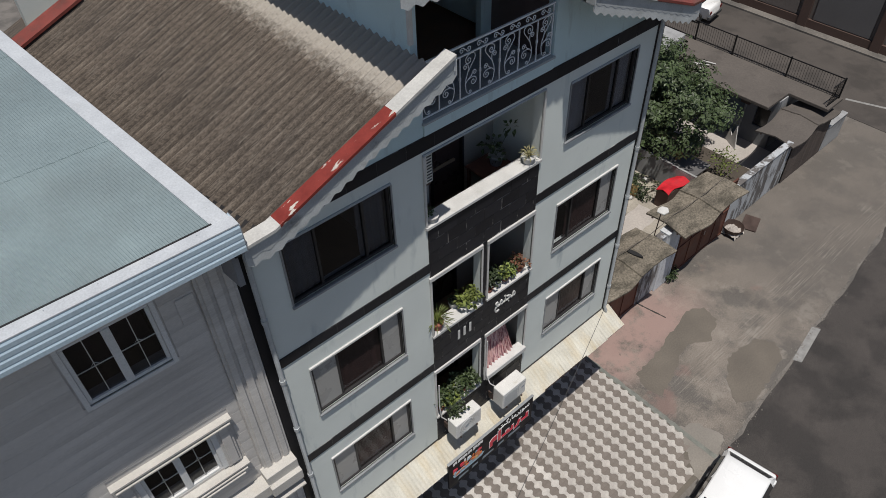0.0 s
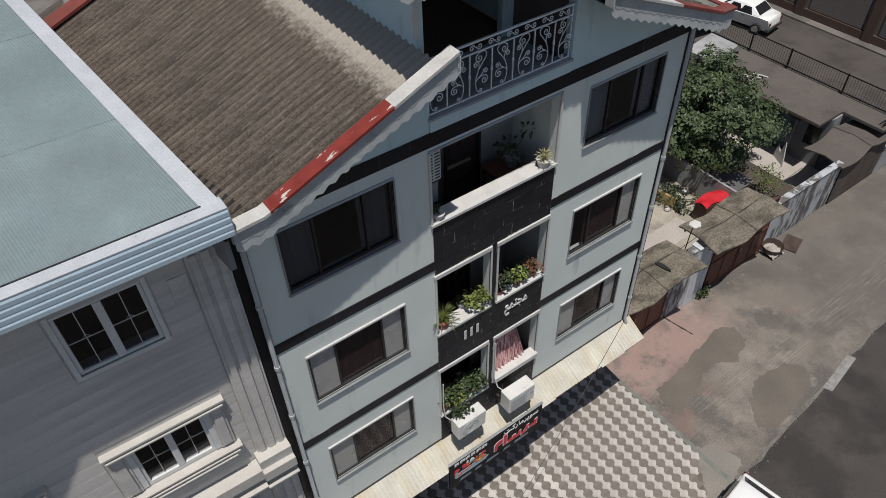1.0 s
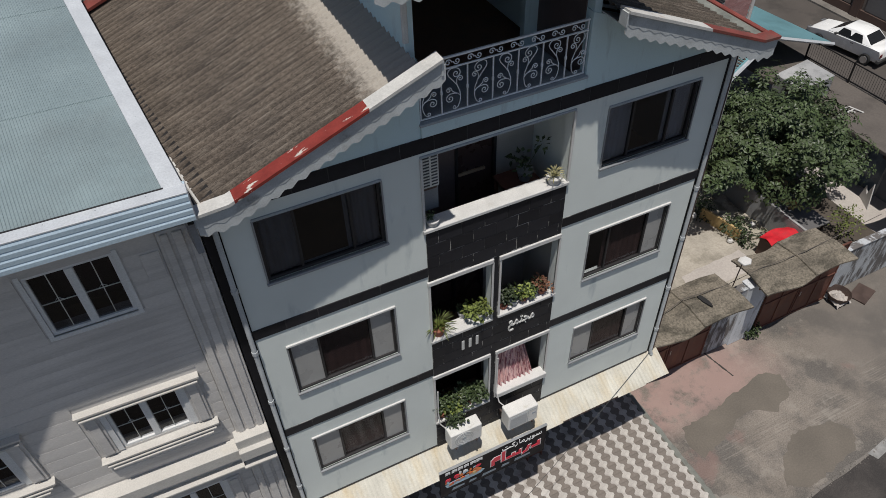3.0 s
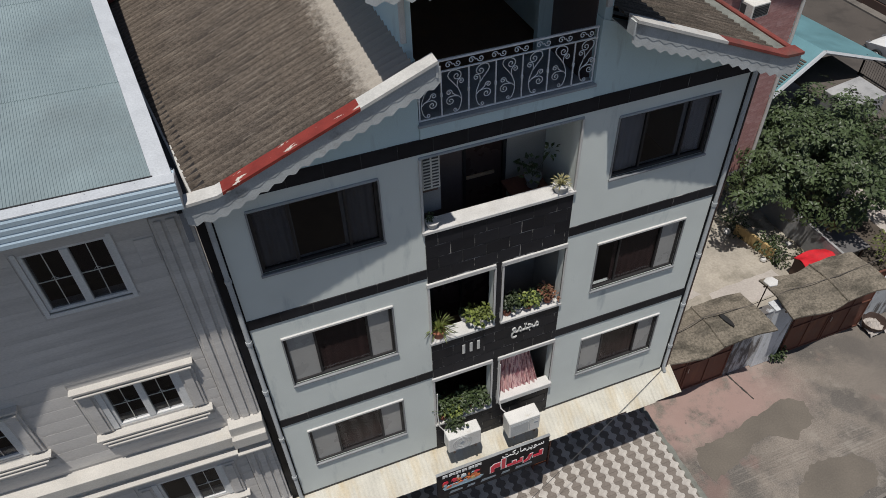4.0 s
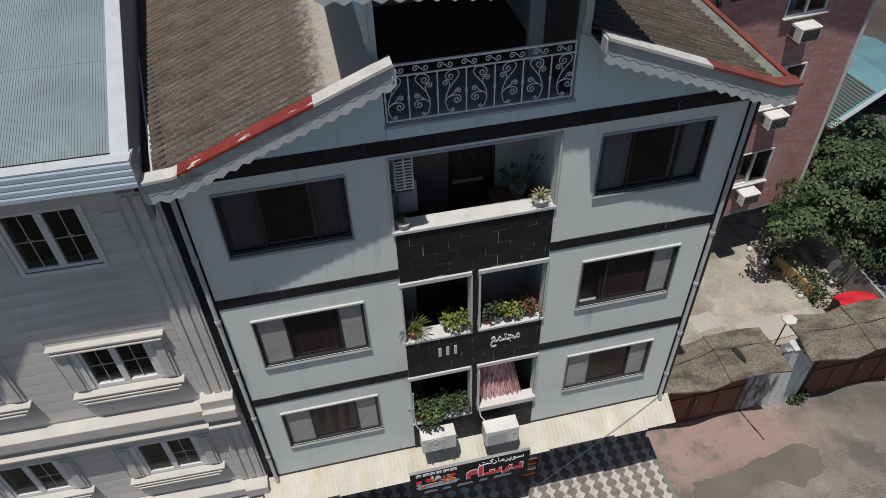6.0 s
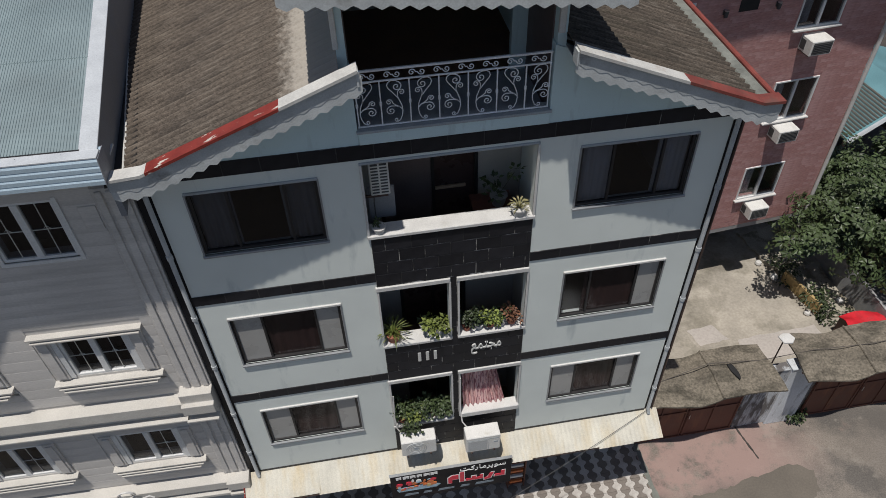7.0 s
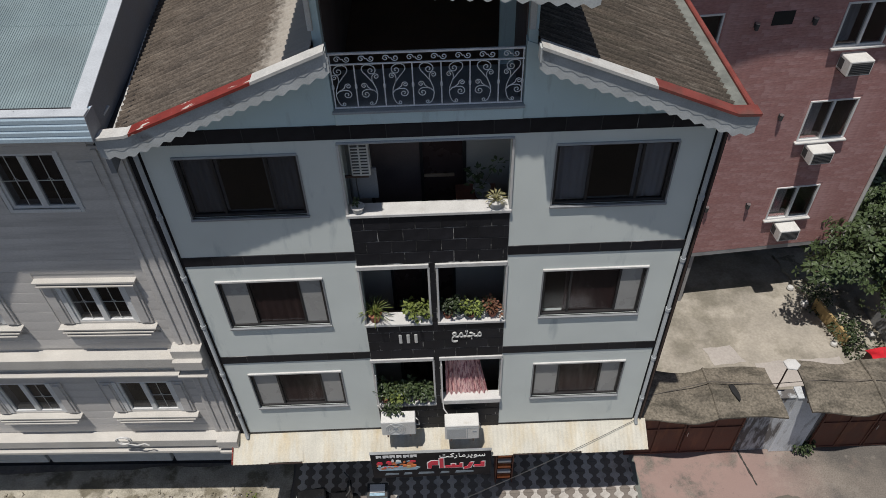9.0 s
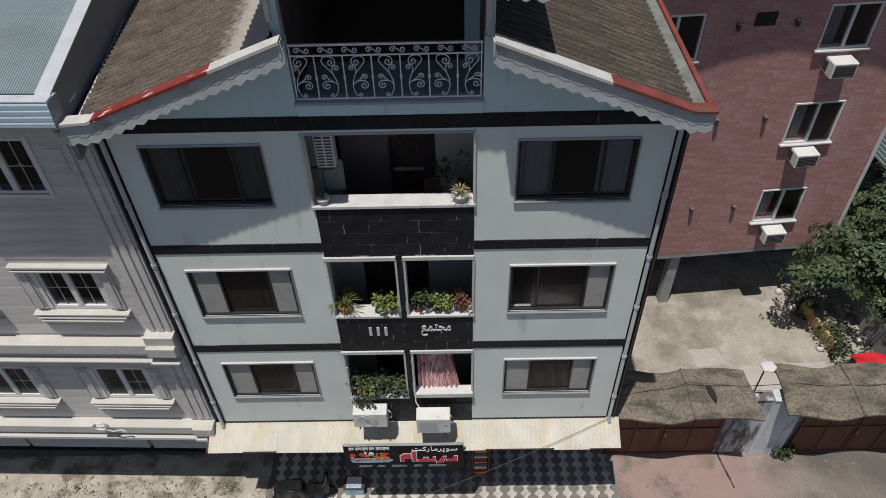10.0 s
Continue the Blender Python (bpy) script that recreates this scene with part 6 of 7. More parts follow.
# turquoise carport
port = thing("carport", "turquoise metal gable roof over a dark carport", "carport")
PL, PP, PR = Vector((22.7, 10.1, 3.2)), Vector((25.6, 10.75, 4.35)), Vector((29.2, 10.4, 3.3))
BACK = Vector((-0.5, 5.2, 0))
for a, b, mt, nm in ((PL, PP, M_TEAL, "left_slope"), (PP, PR, M_TEAL, "right_slope")):
    part(nm, Geo().sheet(lambda u, v: a.lerp(b, u) + BACK * v, 24, 2, 0.05), mt, port)
    part("edge_trim", Geo().tube([a + Vector((0, -0.03, -0.04)), b + Vector((0, -0.03, -0.04))], 0.09, 5), M_WHITEMETAL, port)
for i in range(16):
    u = i / 16 * 0.75
    p = PL.lerp(PP, u) + BACK * 0.03 + Vector((0, 0, 0.03))
    part("slat", Geo().tube([p, p + BACK * 0.5], 0.045, 4), M_ROOFCEM, port)
for p in (PL, PL + BACK, PR + BACK):
    part("post", Geo().box(p.x - 0.06, p.x + 0.06, p.y + 0.02, p.y + 0.14, 0, p.z - 0.05), M_STEEL, port)
part("back_wall", Geo().prism([(22.4, 0), (28.5, 0), (28.5, 3.1), (25.2, 4.15), (22.4, 3.0)], "y", 15.5, 15.7), M_FARDARK, port)

# across the side street
far = thing("far_building", "taupe building with grey shutters and brown piers across the street", "building")
part("wall", Geo().box(38.4, 46, -30, 40, 0, 9), M_FARWALL, far)
part("plinth", Geo().box(38.25, 38.4, -30, 40, 0, 0.55), M_FARDARK, far, "brown painted plinth")
for i in range(13):
    y = -17.55 + i * 4.15
    part("pier", Geo().box(38.18, 38.4, y, y + 0.5, 0, 7), M_FARDARK, far, "brown painted pier")
    part("shutter", Geo().box(38.33, 38.4, y + 0.75, y + 3.9, 0.6, 4.2), M_FARDOOR if i % 2 else M_FARWALL, far, "plain grey shutter")
pv = slab("kerb_far", [(37.7, -30), (38.25, -30), (38.25, 40), (37.7, 40)], 0.10, M_CONC, "worn kerb across the street", thick=0.12)


# ---- cars ----
def car(name, label, at, rz, length, saloon=True):
    """A small white car along +x, its rear at -x."""
    c = thing(name, label, "car", at=at, rz=rz, group="parked cars")
    L, W = length / 2, 0.82
    if saloon:
        side = [(-L, 0.30), (-L + 0.05, 0.80), (-L + 0.12, 0.96), (-L + 0.75, 1.0), (L - 1.25, 0.95), (L - 0.25, 0.78), (L - 0.02, 0.62), (L, 0.30)]
        roof_ = [(-L + 0.62, 0.98), (-L + 1.20, 1.42), (-L + 1.7, 1.47), (L - 1.95, 1.45), (L - 1.15, 0.95)]
    else:
        side = [(-L, 0.32), (-L + 0.02, 0.80), (-L + 0.10, 0.94), (-L + 0.35, 0.945), (L - 1.0, 0.93), (L - 0.2, 0.78), (L, 0.6), (L, 0.32)]
        roof_ = [(-L + 0.20, 0.94), (-L + 0.66, 1.38), (-L + 0.95, 1.45), (L - 1.75, 1.43), (L - 0.95, 0.93)]

    def shell(outline, half, inset, z_from):
        geo = Geo()
        n = len(outline)
        zs = [p[1] for p in outline]
        def wdt(z):
            return half - inset * max(0, (z - z_from)) / max(1e-6, max(zs) - z_from)
        def taper(x):
            return 0.15 * max(0.0, (abs(x) - L + 0.35) / 0.35) ** 2
        v = [(x, taper(x) - wdt(z), z) for x, z in outline] + [(x, wdt(z) - taper(x), z) for x, z in outline]
        return geo.add(v, [tuple(range(n))[::-1], tuple(range(n, 2 * n))] + [(i, (i + 1) % n, n + (i + 1) % n, n + i) for i in range(n)])
    body = part("body", shell(side, W, 0.05, 0.7), M_CARWHITE, c, bevel=0.035, smooth=True)
    cabin = part("cabin", shell(roof_, W - 0.06, 0.14, 0.93), M_CARWHITE, c, bevel=0.03, smooth=True)
    # glass
    (ax, az), (bx, bz) = roof_[0], roof_[1]
    (cx, cz), (dx, dz) = roof_[-2], roof_[-1]

    def slope_glass(p, q, out):
        e = Vector((q[0] - p[0], 0, q[1] - p[1]))
        nrm = Vector((-e.z, 0, e.x)).normalized() * (0.008 if out > 0 else -0.008)
        geo = Geo()
        lo, hi = Vector((p[0], 0, p[1])) + e * 0.14, Vector((p[0], 0, p[1])) + e * 0.9
        v = []
        for s in (nrm, nrm * 0.0):
            v += [lo + s + Vector((0, -0.64, 0)), lo + s + Vector((0, 0.64, 0)), hi + s + Vector((0, 0.55, 0)), hi + s + Vector((0, -0.55, 0))]
        return geo.add(v, [(0, 1, 2, 3), (7, 6, 5, 4), (0, 4, 5, 1), (1, 5, 6, 2), (2, 6, 7, 3), (3, 7, 4, 0)])
    part("rear_window", slope_glass((ax, az), (bx, bz), 1), M_CARGLASS, c, "dark rear window")
    part("windscreen", slope_glass((dx, dz), (cx, cz), -1), M_CARGLASS, c, "dark windscreen")
    x0, x1 = bx + 0.0, cx + 0.15
    xm = (x0 + x1) / 2
    for s in (-1, 1):
        for a, b in ((x0 + 0.02, xm - 0.05), (xm + 0.05, x1)):
            y0, y1 = (W - 0.075) * s, (W - 0.175) * s
            v = [(a - 0.12, y0 + 0.01 * s, 1.0), (b + 0.1, y0 + 0.01 * s, 1.0), (b - 0.10, y1 + 0.012 * s, 1.36), (a + 0.05, y1 + 0.012 * s, 1.36)]
            v += [(p[0], p[1] - 0.02 * s, p[2]) for p in v]
            part("side_window", Geo().add(v, [(0, 1, 2, 3), (7, 6, 5, 4), (0, 4, 5, 1), (1, 5, 6, 2), (2, 6, 7, 3), (3, 7, 4, 0)]), M_CARGLASS, c, "dark side window")
        part("door_handle", Geo().box(xm - 0.3, xm - 0.15, s * (W - 0.01) - 0.015, s * (W - 0.01) + 0.015, 0.84, 0.87), M_CARTRIM, c)
        part("mirror", Geo().box(x1 + 0.02, x1 + 0.16, s * (W + 0.06) - 0.07, s * (W + 0.06) + 0.07, 0.98, 1.1), M_CARTRIM, c, bevel=0.02)
        part("tail_lamp", Geo().box(-L - 0.012, -L + 0.03, s * (W - 0.17) - 0.09, s * (W - 0.17) + 0.09, 0.64, 0.82), M_LAMPRED, c, bevel=0.015)
        part("headlamp", Geo().box(L - 0.22, L - 0.01, s * (W - 0.2) - 0.15, s * (W - 0.2) + 0.15, 0.6, 0.74), M_CHROME, c, bevel=0.02)
        for wx in (-L + 0.72, L - 0.78):
            rot = Matrix.Translation((wx, s * (W - 0.1), 0.29)) @ Matrix.Rotation(math.pi / 2, 4, "X")
            wheel = Geo().lathe([(0.2, -0.09), (0.28, -0.09), (0.295, -0.05), (0.295, 0.05), (0.28, 0.09), (0.2, 0.09)], sides=20)
            wheel.v = [tuple(rot @ Vector(p)) for p in wheel.v]
            wh = part("wheel", wheel, M_TYRE, c, "black tyre", smooth=True)
            rim = Geo().lathe([(0.02, -0.10), (0.19, -0.10), (0.20, -0.08), (0.20, 0.08), (0.19, 0.10), (0.02, 0.10)], sides=16)
            rim.v = [tuple(rot @ Vector(p)) for p in rim.v]
            part("rim", rim, M_CHROME, wh, "grey wheel cover")
    part("bumper", Geo().box(-L - 0.06, -L + 0.12, -W + 0.04, W - 0.04, 0.32, 0.52), M_CARTRIM if saloon else M_CARWHITE, c, bevel=0.03)
    part("bumper", Geo().box(L - 0.12, L + 0.06, -W + 0.04, W - 0.04, 0.30, 0.50), M_CARTRIM, c, bevel=0.03)
    part("number_plate", Geo().box(-L - 0.07, -L - 0.058, -0.24, 0.24, 0.56, 0.66), M_WHITE, c)
    return c


car("saloon_car", "white four-door saloon car parked on the side street", (35.05, 13.45, -0.006), 98, 4.25)
car("hatchback_car", "white hatchback car parked at the road's edge", (9.70, -5.56, -0.006), 188, 3.9, False)


# ---- shop canopy, sign and the small things on the front ----
M_SIGN = mat("black printed sign board", (0.010, 0.009, 0.012), 0.6, var=0.15, scale=2, bump=0.02, spec=0.15)
M_SIGNRED = mat("red sign lettering", (0.62, 0.03, 0.06), 0.4, var=0.08, bump=0.0)
M_SIGNWHITE = mat("white sign lettering", (0.72, 0.72, 0.72), 0.4, var=0.06, bump=0.0)
M_SIGNBLUE = mat("pale blue print", (0.32, 0.46, 0.56), 0.4, var=0.3, scale=9, bump=0.0)
M_SIGNDIM = mat("dim blue-grey print", (0.16, 0.20, 0.24), 0.4, var=0.3, scale=9, bump=0.0)
M_SIGNORANGE = mat("orange print", (0.55, 0.16, 0.05), 0.4, var=0.3, scale=9, bump=0.0)
M_SIGNSAND = mat("sand print", (0.50, 0.38, 0.18), 0.4, var=0.3, scale=9, bump=0.0)
M_LETTER = mat("pale metal letters", (0.66, 0.66, 0.64), 0.45, metal=0.2, var=0.08, bump=0.02)
M_TERRACOTTA = mat("terracotta", (0.36, 0.14, 0.09), 0.8, var=0.15, scale=6, bump=0.1)
M_BLACKSHINY = mat("black scooter plastic", (0.012, 0.012, 0.013), 0.25, var=0.1, bump=0.0, spec=0.5)
M_SOIL = mat("potting soil", (0.05, 0.035, 0.025), 0.95, var=0.3, scale=12, bump=0.4)

canopy = thing("shop_canopy", "yellowed corrugated sheet canopy over a shop front", "canopy")


def canopy_z(x, y):
    return 3.62 + (y - 0.0) * 0.56


CW = 0.88
for i in range(12):
    xa = 0.58 + i * CW
    xb = min(xa + CW + 0.03, 11.07)
    dip = 0.012 * math.sin(i * 2.3)

    def fn(u, v):
        x = xa + (xb - xa) * u
        y = -0.66 + 0.02 * math.sin(i * 1.7) + (0.67 - 0.02 * math.sin(i * 1.7)) * v
        return (x, y, canopy_z(x, y) + 0.0045 * math.cos(x * 2 * math.pi / 0.11) + dip * (1 - v) + 0.003 * (i % 2))
    part("sheet", Geo().sheet(fn, 48, 3, 0.004), M_CANOPY, canopy, "yellowed translucent corrugated sheet", smooth=True)
for x in [0.8 + i * 1.69 for i in range(7)]:
    part("bracket", Geo().tube([(x, 0.02, 3.52), (x, -0.6, 3.19)], 0.018, 5), M_STEEL, canopy)
# dark strip stands for the unlit gap above the sheeting
part("wall_flashing", Geo().box(FX0, FX1, -0.014, -0.002, 3.63, 3.685), M_FRAME, canopy, "dark strip painted as the gap between sheeting and wall")
part("edge_rail", Geo().tube([(0.6, -0.63, 3.2), (11.05, -0.63, 3.2)], 0.02, 6), M_STEEL, canopy)
part("end_trim", Geo().tube([(0.575, -0.66, 3.27), (0.575, 0.02, 3.65)], 0.018, 5), M_REDTRIM, canopy)


def letters(parent, name, text, size, x, y, z, material, depth=0.012, width=None):
    """Raised letters on a front, set from x leftwards as read."""
    cu = bpy.data.curves.new(name, "FONT")
    cu.body, cu.size, cu.extrude, cu.align_x = text, size, depth, "CENTER"
    ob = bpy.data.objects.new(name, cu)
    scene.collection.objects.link(ob)
    me_ = bpy.data.meshes.new_from_object(ob.evaluated_get(bpy.context.evaluated_depsgraph_get()))
    bpy.data.objects.remove(ob)
    xs = [v.co.x for v in me_.vertices]
    if width and xs:
        k_ = width / max(1e-4, max(xs) - min(xs))
        for v in me_.vertices:
            v.co.x *= k_
    me_.materials.clear()
    me_.materials.append(material)
    return part(name, me_, None, parent, at=Matrix.Translation((x, y, z)) @ Matrix.Rotation(math.pi / 2, 4, "X"))


# sign board: x 4.05 to 7.08
sign = thing("shop_sign", "long black shop sign with red and white lettering", "sign", at=(4.07, -0.72, 2.42))
SW, SH = 3.02, 1.18
part("board", Geo().box(0, SW, 0, 0.06, 0, SH), M_SIGN, sign, bevel=0.006)
part("edge", Geo().box(-0.015, SW + 0.015, -0.008, 0.066, SH, SH + 0.008), M_GREYFRAME, sign)
letters(sign, "word", "\ufe96\ufb90\ufead\ufe8e\ufee3\ufeae\ufb58\ufeee\ufeb3", 0.26, 2.30, -0.006, 0.93, M_SIGNWHITE, 0.006, 1.15)


def bar(name, pts, x, z, material, proud):
    return part(name, Geo().prism([(x + a, z + b) for a, b in pts], "y", -proud, 0.0), material, sign)


# the shop's name as plain shapes: white block row, red shapes with white rims
for i, w in enumerate((0.13, 0.15, 0.14, 0.13, 0.15, 0.17)):
    x = 0.14 + i * 0.17
    bar("name_block", [(0, 0), (w * 0.45, 0.0), (w * 0.5, 0.05), (w, 0.0), (w, 0.12), (0.0, 0.12)], x, 0.99, M_SIGNWHITE, 0.006)
shapes = (((0, 0.0), (0.10, 0.0), (0.10, 0.16), (0.26, 0.16), (0.26, 0.36), (0.10, 0.36), (0.0, 0.26)),
          ((0, 0), (0.10, 0), (0.10, 0.46), (0, 0.46)),
          ((0, 0), (0.44, 0), (0.44, 0.20), (0.36, 0.20), (0.36, 0.10), (0.26, 0.10), (0.26, 0.18), (0.16, 0.18), (0.16, 0.10), (0, 0.10)),
          ((0, -0.10), (0.16, -0.04), (0.24, 0.22), (0.14, 0.22), (0.08, 0.04), (0, 0.0)),
          ((0, 0), (0.26, 0), (0.26, 0.24), (0.16, 0.24), (0.16, 0.10), (0, 0.10)))
xs_ = (1.42, 1.72, 1.86, 2.34, 2.60)
for x, s in zip(xs_, shapes):
    cx_, cz_ = sum(p[0] for p in s) / len(s), sum(p[1] for p in s) / len(s)
    grown_ = [(cx_ + (a - cx_) * 1.0 + (0.022 if a > cx_ else -0.022), cz_ + (b - cz_) * 1.0 + (0.022 if b > cz_ else -0.022)) for a, b in s]
    bar("name_rim", grown_, x, 0.42, M_SIGNWHITE, 0.005)
    bar("name_shape", s, x, 0.42, M_SIGNRED, 0.010)
# printed picture: a heap of goods on a pale dish
bar("picture", [(0.1, 0), (1.05, 0.0), (1.15, 0.12), (1.0, 0.2), (0.2, 0.2), (0.05, 0.12)], 0.08, 0.38, M_SIGNBLUE, 0.005)
rnd = random.Random(52)
for i in range(34):
    x, z = rnd.uniform(0.12, 1.05), rnd.uniform(0.46, 0.80)
    z -= max(0, abs(x - 0.6) - 0.3) * 0.5
    w, h = rnd.uniform(0.06, 0.18), rnd.uniform(0.05, 0.16)
    m_ = rnd.choice((M_SIGNORANGE, M_SIGNORANGE, M_SIGNSAND, M_SIGNWHITE, M_SIGNBLUE, M_SIGNRED))
    bar("picture", [(0, 0), (w * 0.9, 0.02), (w, h * 0.7), (w * 0.55, h), (0.02, h * 0.8)], x, z, m_, 0.006 + 0.0003 * i)
for i, (x, w) in enumerate(((0.3, 0.36), (0.78, 0.22), (1.15, 0.42), (1.72, 0.24), (2.1, 0.48))):
    bar("small_print", [(0, 0), (w, 0.02), (w, 0.09), (0.04, 0.11)], x, 0.14, M_SIGNDIM, 0.005)

# word and number over the lower balconies
letters(middle, "word", "\ufeca\ufee4\ufe98\ufea0\ufee3", 0.42, 6.52, -0.035, 7.24, M_LETTER, 0.015, 0.66)
for i in range(3):
    part("number_bar", Geo().box(5.03 + i * 0.17, 5.10 + i * 0.17, -0.05, -0.032, 7.10, 7.40), M_LETTER, middle, "pale number bar", bevel=0.01)


def outdoor_unit(name, label, at, w=0.82, h=0.56, d=0.32, fan=True):
    ac = thing(name, label, "air conditioner", at=at, group="outdoor units")
    part("casing", Geo().box(0, w, -d, 0, 0, h), M_AC, ac, bevel=0.018)
    if fan:
        ring = Geo()
        cx_, cz_ = w * 0.42, h * 0.5
        for r in (0.07, 0.13, 0.19, 0.235):
            ring.tube([(cx_ + r * math.cos(a), -d - 0.01, cz_ + r * math.sin(a)) for a in [i * math.pi / 12 for i in range(25)]], 0.006, 4, False)
        gr = part("fan_guard", ring, M_ACGREY, ac, "round fan guard", smooth=True)
        disc = Geo().prism([(cx_ + 0.235 * math.cos(i * math.pi / 12), cz_ + 0.235 * math.sin(i * math.pi / 12)) for i in range(24)], "y", -d - 0.004, -d + 0.001)
        part("fan_recess", disc, M_AC, ac)
        part("hub", Geo().prism([(cx_ + 0.05 * math.cos(i * math.pi / 6), cz_ + 0.05 * math.sin(i * math.pi / 6)) for i in range(12)], "y", -d - 0.014, -d - 0.004), M_GREYBOARD, ac)
    else:
        part("front_line", Geo().box(0.04, w - 0.04, -d - 0.004, -d + 0.001, h - 0.12, h - 0.105), M_GREYBOARD, ac)
        part("louver", Geo().box(0.05, w * 0.62, -d - 0.004, -d + 0.001, 0.06, h - 0.14), M_ACGREY, ac, "pale grey louvred front panel")
        part("seam", Geo().box(w * 0.655, w * 0.668, -d - 0.004, -d + 0.001, 0.04, h - 0.13), M_GREYBOARD, ac)
        part("badge", Geo().box(w - 0.16, w - 0.06, -d - 0.005, -d + 0.001, 0.30, 0.36), M_GREYBOARD, ac)
    for x in (0.12, w - 0.16):
        part("bracket", Geo().box(x, x + 0.04, -d - 0.02, 0.30, -0.05, 0).box(x, x + 0.04, -0.02, 0.28, -0.22, -0.05), M_STEEL, ac)
    part("pipe", Geo().tube([(w, -0.1, 0.1), (w + 0.07, -0.08, 0.05), (w + 0.06, 0.1, -0.06), (w - 0.1, 0.28, -0.05)], 0.014, 6), M_WHITE, ac, smooth=True)
    return ac


outdoor_unit("outdoor_unit", "white outdoor unit with a fan guard over the canopy", (4.44, -0.29, 4.28))
outdoor_unit("outdoor_unit", "white outdoor unit with a plain front over the canopy", (5.96, -0.31, 4.08), fan=False, h=0.6, d=0.36)
up = thing("outdoor_unit", "white outdoor unit with barred grille in a top balcony", "air conditioner", at=(4.46, 0.34, 11.52), group="outdoor units")
part("casing", Geo().box(0, 0.34, -0.02, 0.28, 0, 0.72), M_AC, up, bevel=0.015)
gr = part("grille", Geo().box(0.03, 0.31, -0.026, -0.019, 0.03, 0.69), M_ACGRILL, up)
for i in range(10):
    part("slat", Geo().box(0.03, 0.31, -0.036, -0.026, 0.03 + i * 0.066, 0.055 + i * 0.066), M_AC, gr)
part("mid_bar", Geo().box(0.155, 0.185, -0.038, -0.026, 0.03, 0.69), M_AC, gr)
part("bracket", Geo().box(-0.14, 0.30, 0.0, 0.04, -0.05, -0.001), M_STEEL, up)
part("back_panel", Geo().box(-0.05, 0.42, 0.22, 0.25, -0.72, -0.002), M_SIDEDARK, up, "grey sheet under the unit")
part("hose", Geo().tube([(0.06, 0.12, 0.0), (0.04, 0.14, -0.3), (0.05, 0.2, -0.7)], 0.012, 6), M_ACGRILL, up, smooth=True)


# pots and plants on the sills
def pot(at, r, h, material, label, plant, seed, size=0.10, spread=0.25, n=90, rise=0.3, leafmat=None, spiky=False):
    p = thing("potted_plant", label, "plant", at=at, group="balcony plants")
    part("pot", Geo().lathe([(r * 0.7, 0), (r, h * 0.85), (r * 1.08, h * 0.86), (r * 1.08, h), (r * 0.95, h), (r * 0.93, h * 0.9), (r * 0.2, h * 0.88)], sides=14), material, p, smooth=True)
    rn = random.Random(seed)
    g_ = Geo()
    if spiky:
        for _ in range(n):
            a, el = rn.uniform(0, 6.28), rn.uniform(0.35, 1.35)
            d = Vector((math.cos(a) * math.cos(el), math.sin(a) * math.cos(el), math.sin(el)))
            base = Vector((0, 0, h * 0.9))
            mid = base + d * rise * 0.6
            leaf_geo(g_, base, d, Vector((0, 0, 1)), rise * 0.65, 0.025)
            leaf_geo(g_, mid, (d + Vector((0, 0, -0.7))).normalized(), Vector((0, 0, 1)), rise * 0.5, 0.022)
    else:
        for _ in range(max(3, n // 14)):
            c = Vector((rn.uniform(-spread, spread), rn.uniform(-spread, spread) * 0.6, h + rise * rn.uniform(0.15, 1.0)))
            clump(g_, c, spread * 0.45, 16, size, rn)
            g_.tube([(0, 0, h * 0.9), c], 0.006, 4)
    part("foliage", g_, leafmat or M_LEAF, p, kind="stuff")
    return p


Z2, Z3, Z1 = 7.77, 10.90, 4.72
pot((4.56, 0.10, Z2), 0.14, 0.22, M_TERRACOTTA, "small palm in a terracotta pot on a sill", "palm", 1, n=60, rise=0.42, leafmat=M_LEAFLIGHT, spiky=True)
pot((5.52, 0.12, Z2), 0.10, 0.14, M_WHITE, "yellow-green trailing plant in a white pot on a sill", "trailing", 2, 0.10, 0.26, 190, 0.34, M_LEAFLIGHT)
pot((5.25, 0.34, Z2 - 0.1), 0.11, 0.22, M_WHITE, "white planter box with a thin plant behind a sill", "thin", 3, 0.07, 0.14, 40, 0.22)
for i, (x, m_, rs) in enumerate(((6.12, M_LEAF, 0.42), (6.38, M_LEAF, 0.34), (6.62, M_LEAFLIGHT, 0.26), (6.86, M_LEAF, 0.26), (7.08, M_LEAFRED, 0.38))):
    pot((x, 0.12, Z2), 0.10, 0.13, M_WHITE if i % 2 else M_TERRACOTTA, "leafy plant in a row along a white sill" if m_ is not M_LEAFRED else "bronze-leaved flowering plant on a white sill", "row", 20 + i, 0.085, 0.17, 150, rs, m_)
for i, (x, y, m_, rs) in enumerate(((4.55, 0.08, M_LEAF, 0.55), (4.85, 0.12, M_LEAFLIGHT, 0.30), (5.05, 0.10, M_LEAF, 0.42), (5.35, 0.14, M_LEAF, 0.46), (5.6, 0.14, M_LEAF, 0.34))):
    pot((x, y, Z1), 0.10, 0.13, M_TERRACOTTA, "bushy green plant crowding a lower balcony opening", "bush", 40 + i, 0.10, 0.26, 230, rs, m_)
g = Geo()
rnd = random.Random(9)
for _ in range(9):
    clump(g, Vector((4.72 + rnd.uniform(-0.15, 0.22), -0.32 + rnd.uniform(-0.12, 0.12), 4.92 + rnd.uniform(0, 0.12))), 0.10, 14, 0.09, rnd)
g.tube([(4.6, 0.05, 4.8), (4.68, -0.15, 4.98), (4.75, -0.35, 4.92)], 0.01, 5)
